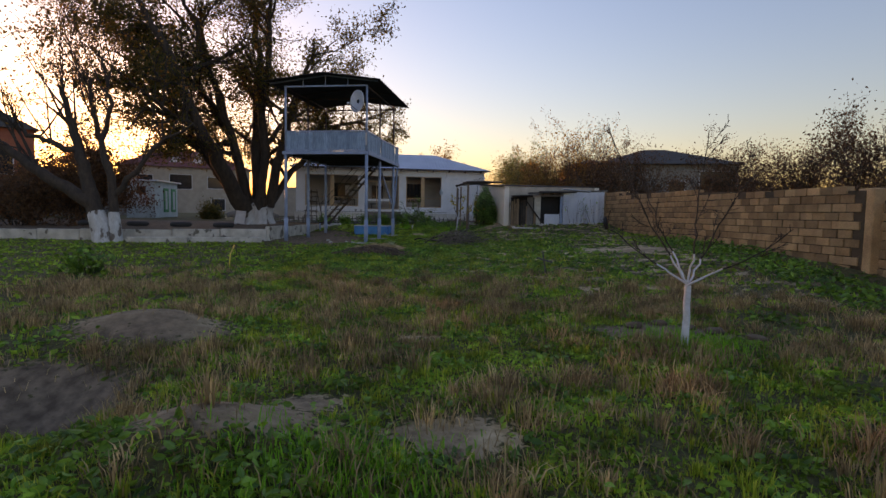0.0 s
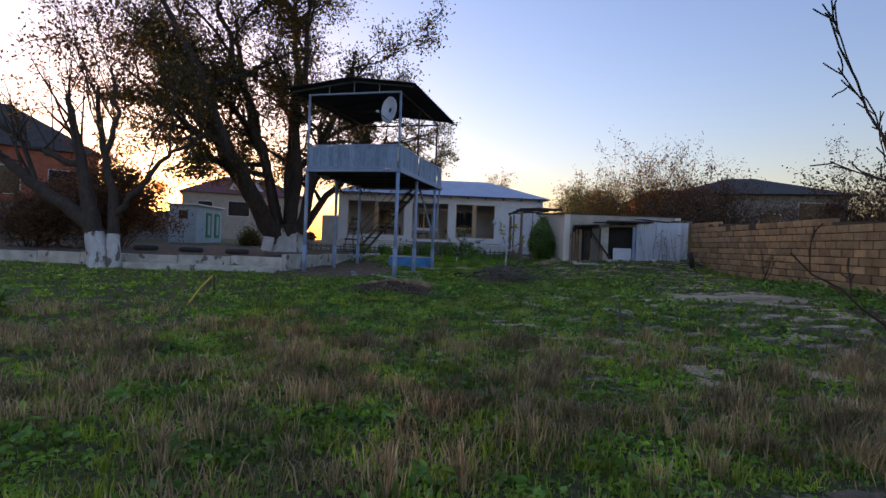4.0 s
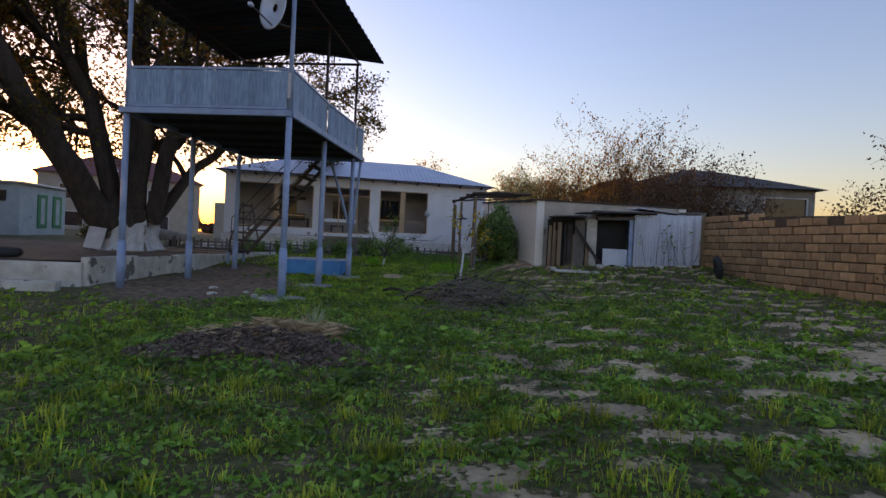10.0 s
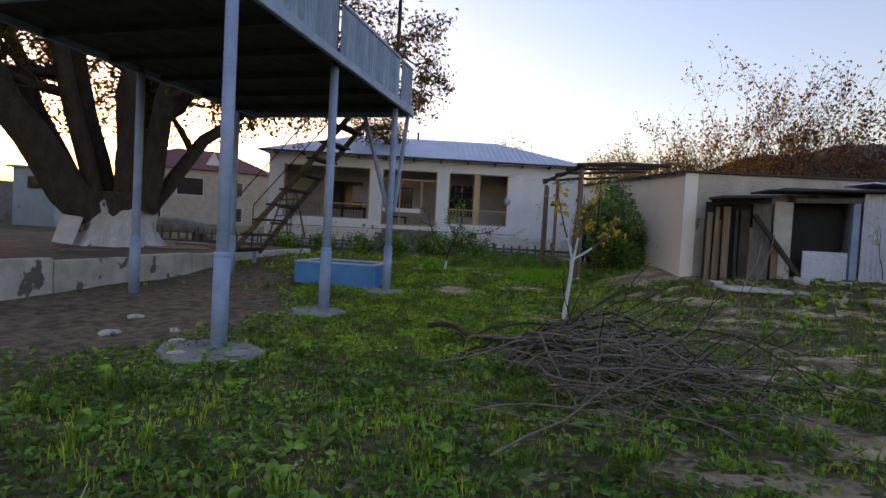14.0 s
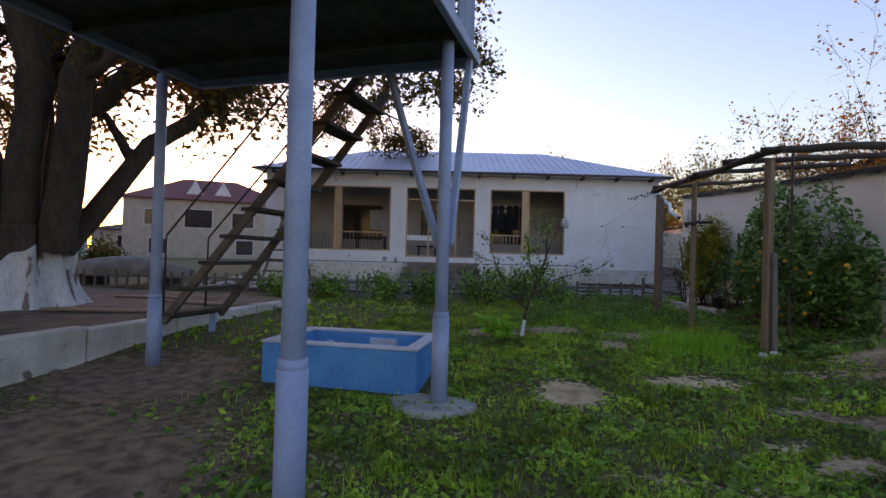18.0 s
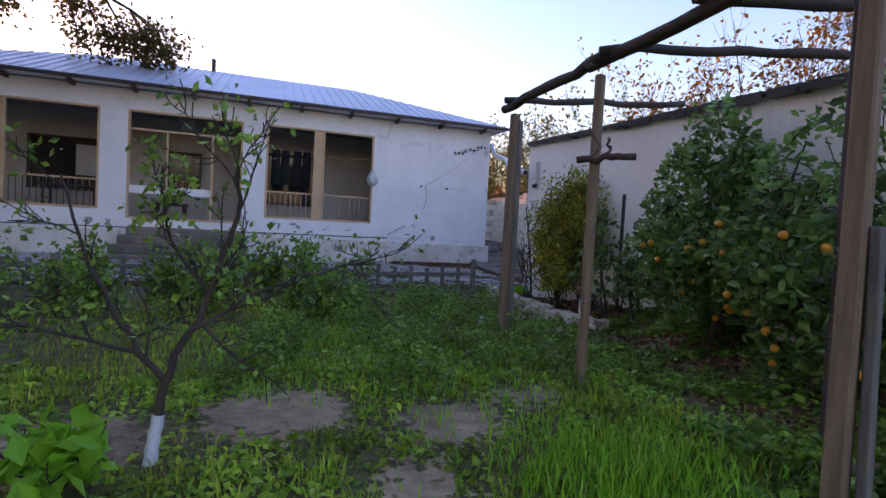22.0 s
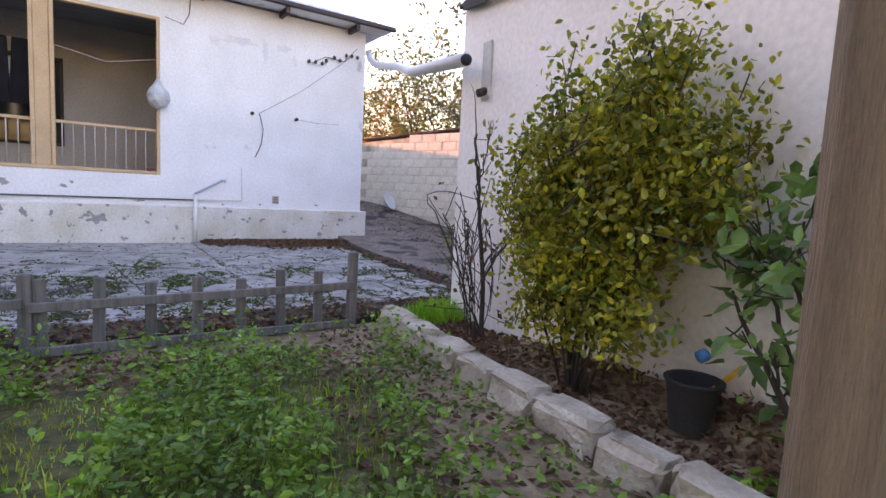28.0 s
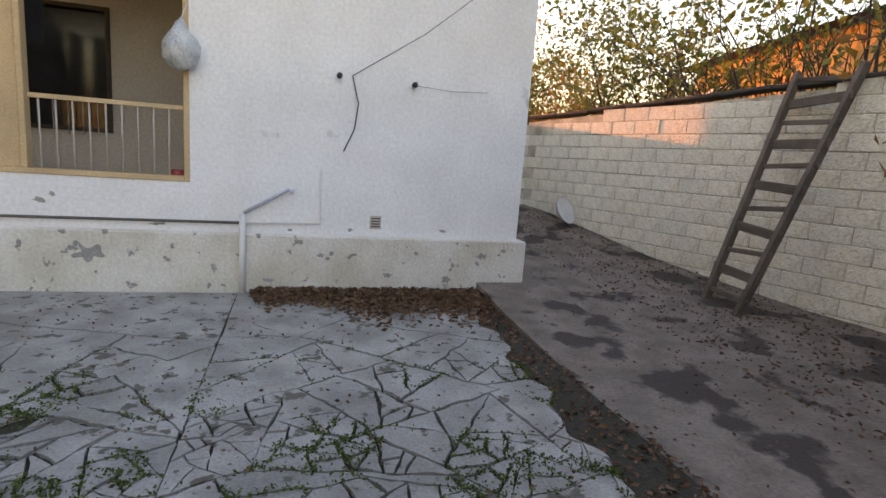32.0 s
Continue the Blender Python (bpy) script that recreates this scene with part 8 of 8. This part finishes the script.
for k, (x, y, a) in enumerate([(-3.35, 21.75, 0.10), (-3.0, 21.25, 0.13), (-3.7, 22.2, 0.09), (-2.35, 21.15, 0.10), (-4.3, 21.9, 0.14), (-4.6, 22.7, 0.12), (-2.6, 22.5, 0.07)]):
    rough_stone("loose_stone", x, y, (a, a * 0.7, a * 0.35), CONC_PALE, "flat pale stone on the trodden earth", 520 + k, 0.25, "stones under the tower")

for k, (x, y, a) in enumerate([(3.55, 7.55, 0.16), (3.95, 7.7, 0.13), (4.55, 7.35, 0.17), (4.95, 7.1, 0.15), (4.3, 7.5, 0.10), (5.2, 6.7, 0.12)]):
    rough_stone("soil_clod", x, y, (a, a * 0.7, a * 0.45), SOIL, "lump of dug brown soil by the young fruit tree", 540 + k, 0.2, "clods round the sapling")

# things on the terrace
board = part("white_board", a_box(-0.26, 0.26, -0.02, 0.02, 0, 0.72, bevel=0.004), CLOTH_WHITE, None)
board.matrix_world = pose(-10.75, 27.85, -0.13, -18, 6, 8)
tagged(board, "white board leaning on the tree trunk", "board")
for k, x in enumerate((-14.6, -12.6, -10.8, -9.0)):
    t = thing("half_tyre", pose(x, 21.9 + 0.12 * k, -0.13, 0, 0, 10), "old black tyre laid flat on the terrace edge", "tyre")
    tubes("tread", [[(np.array([0.33 * math.cos(a), 0.33 * math.sin(a), 0.08]), 0.10) for a in np.linspace(0, 2 * math.pi, 25)]], RUBBER, t, sides=9)
for k, (x, y, a, ln) in enumerate([(-8.2, 28.6, 12, 1.6), (-7.7, 30.3, -8, 1.9), (-9.2, 31.0, 20, 1.3), (-8.6, 26.2, 60, 0.9)]):
    b = part("loose_plank", a_box(-ln / 2, ln / 2, -0.09, 0.09, 0, 0.035, bevel=0.006), WOOD_OLD, None)
    b.matrix_world = pose(x, y, -0.13, 0, 0, a)
    tagged(b, "weathered plank lying on the terrace", "plank", group="planks on the terrace")
boat = thing("upturned_boat", pose(-12.6, 34.4, -0.2, 0, 0, 15), "grey upturned boat hull lying behind the big tree", "boat")
bm = bmesh.new()
prev = None
for k in range(9):
    f = k / 8
    w = 0.75 * math.sin(math.pi * (0.12 + 0.83 * f)) ** 0.6
    row = [bm.verts.new((-1.6 + 3.2 * f, w * math.cos(a) * 0.8, 0.35 + 0.75 * w * math.sin(a) * 0.9)) for a in np.linspace(0, math.pi, 9)]
    if prev:
        for i in range(8):
            bm.faces.new([prev[i], prev[i + 1], row[i + 1], row[i]])
    prev = row
geom = bmesh.ops.extrude_face_region(bm, geom=list(bm.faces))
bmesh.ops.translate(bm, verts=[e for e in geom["geom"] if isinstance(e, bmesh.types.BMVert)], vec=(0, 0, -0.03))
bmesh.ops.recalc_face_normals(bm, faces=bm.faces)
part("hull", bm, STONE_GREY, boat, smooth=True)
for x in (-1.0, 1.0):
    part("trestle", a_box(x - 0.06, x + 0.06, -0.6, 0.6, 0.0, 0.36), WOOD_DARK, boat)

# ---- neighbouring buildings ----
def gable_house(name, x, y, rot, w, d, wall_h, roof_h, wall_mat, roof_mat, label, windows, z=-0.6, over=0.5, dormers=0):
    ob = thing(name, pose(x, y, z, 0, 0, rot), label, "house")
    part("wall", pierced(-w / 2, w / 2, 0, wall_h, -d / 2, -d / 2 + 0.3, [(a, b, c, e) for a, b, c, e in windows]), wall_mat, ob)
    part("wall", a_box(-w / 2, -w / 2 + 0.3, -d / 2 + 0.3, d / 2, 0, wall_h), wall_mat, ob)
    part("wall", a_box(w / 2 - 0.3, w / 2, -d / 2 + 0.3, d / 2, 0, wall_h), wall_mat, ob)
    part("wall", a_box(-w / 2 + 0.3, w / 2 - 0.3, d / 2 - 0.3, d / 2, 0, wall_h), wall_mat, ob)
    for a, b, c, e in windows:
        wi = part("window_frame", union([(a, a + 0.08, -d / 2 - 0.02, -d / 2 + 0.12, c, e), (b - 0.08, b, -d / 2 - 0.02, -d / 2 + 0.12, c, e), (a + 0.08, b - 0.08, -d / 2 - 0.02, -d / 2 + 0.12, e - 0.08, e), (a + 0.08, b - 0.08, -d / 2 - 0.02, -d / 2 + 0.12, c, c + 0.08)]), CLOTH_WHITE, ob)
        part("pane", a_box(a + 0.08, b - 0.08, -d / 2 + 0.08, -d / 2 + 0.10, c + 0.08, e - 0.08), DARK_GLASS, wi)
    hw, hd = w / 2 + over, d / 2 + over
    r = max(0.5, hw - hd)
    bm = bmesh.new()
    c = [(-hw, -hd, wall_h), (hw, -hd, wall_h), (hw, hd, wall_h), (-hw, hd, wall_h), (-r, 0, wall_h + roof_h), (r, 0, wall_h + roof_h)]
    v = [bm.verts.new(p) for p in c]
    for q in ((0, 1, 5, 4), (1, 2, 5), (2, 3, 4, 5), (3, 0, 4), (3, 2, 1, 0)):
        bm.faces.new([v[k] for k in q])
    rf = part("roof", bm, roof_mat, ob)
    for k in range(dormers):
        u = -r + (2 * r) * (k + 0.5) / dormers
        bm = bmesh.new()
        f = [bm.verts.new(p) for p in ((u - 0.9, -hd * 0.75, wall_h + roof_h * 0.25), (u + 0.9, -hd * 0.75, wall_h + roof_h * 0.25), (u, -hd * 0.75, wall_h + roof_h * 0.8), (u, -hd * 0.2, wall_h + roof_h * 0.8))]
        for q in ((0, 1, 2), (1, 3, 2), (0, 2, 3)):
            bm.faces.new([f[i] for i in q])
        part("dormer", bm, CLOTH_WHITE, rf, "white-edged triangular dormer")
    return ob


gable_house("villa", -41.6, 80.0, 32, 17, 11, 7.2, 3.0, BEIGE_WALL, RED_ROOF, "large beige villa with a dark red roof and dormers", [(-6.5, -4.5, 4.2, 6.0), (-2.5, 0.5, 4.0, 6.2), (2.5, 5, 4.2, 6.0), (-6, -4, 1, 2.8), (3, 5, 1, 2.8)], dormers=2)
gable_house("villa", -58, 92, 33, 16, 11, 4.2, 1.4, BEIGE_WALL, DARK_ROOF, "beige two-storey villa far beyond the garden", [(-5, -3, 1.6, 3.4), (-1, 1, 1.6, 3.4), (3, 5, 1.6, 3.4)])
gable_house("red_house", -53.2, 47.7, 50, 20.5, 13.7, 8.7, 5.0, RED_WALL, DARK_ROOF, "red-walled house with a steep dark roof beyond the garden wall", [(-6.8, -4.0, 4.2, 6.9), (1.4, 4.2, 4.2, 6.9), (6.2, 8.6, 4.2, 6.9)])
gable_house("stone_house", 18.4, 48.0, -6, 10.8, 9, 4.9, 1.7, STONE_GREY, DARK_ROOF, "low dark stone house with a broad shallow roof beyond the wall", [(-4, -2.4, 2.0, 3.6), (0, 1.4, 2.0, 3.6), (2.4, 5.0, 2.4, 4.4)], 0.0)
gable_house("ochre_house", 11.6, 47.0, -90, 9, 2.2, 4.7, 0.5, ORANGE_WALL, DARK_ROOF, "ochre-walled house lit by the low sun beyond the passage", [(-4, -2.6, 2.5, 4.0)], 0.0)

# Added out of view: keeps low sun off the passage wall's lower part.
nw = thing("wall_sun_block", None, "plain unseen wall added behind the house to block the low sun", "wall", kind="structure")
part("body", a_box(-20, 4.0, 58.0, 58.3, -0.3, 3.1, bevel=0.01), BEIGE_WALL, nw)
part("coping", a_box(-20, 4.05, 57.95, 58.35, 3.102, 3.2, bevel=0.01), CONC_PALE, nw)

cab = thing("garden_cabin", pose(-21.7, 38.5, 0.42, 0, 0, 8), "pale aqua cabin with green-framed doors and patched plaster", "cabin")
part("body", a_box(-2.0, 0, 0, 4.2, -1.0, 2.2, bevel=0.01), AQUA_WALL, cab)
part("roof", a_box(-2.2, 0.25, -0.2, 4.4, 2.2, 2.3, bevel=0.01), ROOF_SHEET, cab)
for y0 in (1.5, 2.9):
    part("door", a_box(0.003, 0.05, y0, y0 + 0.85, -0.1, 1.75, bevel=0.006), GREEN_PAINT, cab, "green door")
    part("door_panel", a_box(0.052, 0.06, y0 + 0.25, y0 + 0.6, 0.1, 1.55), AQUA_WALL, cab)
part("window", a_box(-1.2, -0.7, -0.04, -0.003, 1.3, 1.75), DARK_GLASS, cab)
part("window_frame", union([(-1.26, -1.2, -0.05, -0.003, 1.24, 1.81), (-0.7, -0.64, -0.05, -0.003, 1.24, 1.81), (-1.2, -0.7, -0.05, -0.003, 1.75, 1.81), (-1.2, -0.7, -0.05, -0.003, 1.24, 1.3)]), WOOD_DARK, cab)


def far_trees():
    rng = np.random.default_rng(90)
    pts = []
    for k in range(70):
        a = radians(rng.uniform(-100, 75))
        d = rng.uniform(70, 130)
        if abs(math.degrees(a) - SUN_AZ) < 7:
            continue
        c = np.array([d * math.sin(a), 20 + d * math.cos(a), 0])
        h = rng.uniform(2.5, 6.0) * (0.7 if abs(math.degrees(a) - SUN_AZ) < 14 else 1)
        m = 420
        q = rng.normal(size=(m, 3))
        q /= np.linalg.norm(q, axis=1)[:, None]
        pts.append(c + q * rng.uniform(0.3, 1, (m, 1)) * np.array([h * 0.8, h * 0.8, h * 0.5]) + np.array([0, 0, h * 0.5]))
    v, f = leaf_arrays(np.concatenate(pts), 0.75, rng)
    ob = mesh_of("far_woods", v, f, LEAF_BROWN)
    tagged(ob, "distant brown treeline on the horizon", "trees", kind="stuff")


far_trees()

# ---- blocks and paving pieces ----
block_wall(wall_e, LE, east_h, 0.17, 0.20, 0.40, LIME, np.random.default_rng(400), near=lambda x: x < 9.5, gap=0.022, proud=0.03)
block_wall(wall_s, LS, south_h, 0.17, 0.20, 0.40, LIME, np.random.default_rng(401), near=lambda x: x < 7, gap=0.024, proud=0.035)
block_wall(wall_p, LP, pass_h, 0.2, 0.20, 0.42, WHITE_BLOCK, np.random.default_rng(402), near=lambda x: x < 9, gap=0.008, proud=0.010)
block_wall(wall_q, LQ, end_h, 0.2, 0.20, 0.42, WHITE_BLOCK, np.random.default_rng(404), gap=0.008, proud=0.010)
block_wall(WEST_WALL, LW, west_h, 0.2, 0.22, 0.45, STONE_GREY, np.random.default_rng(403), gap=0.03)
cracked_paving()
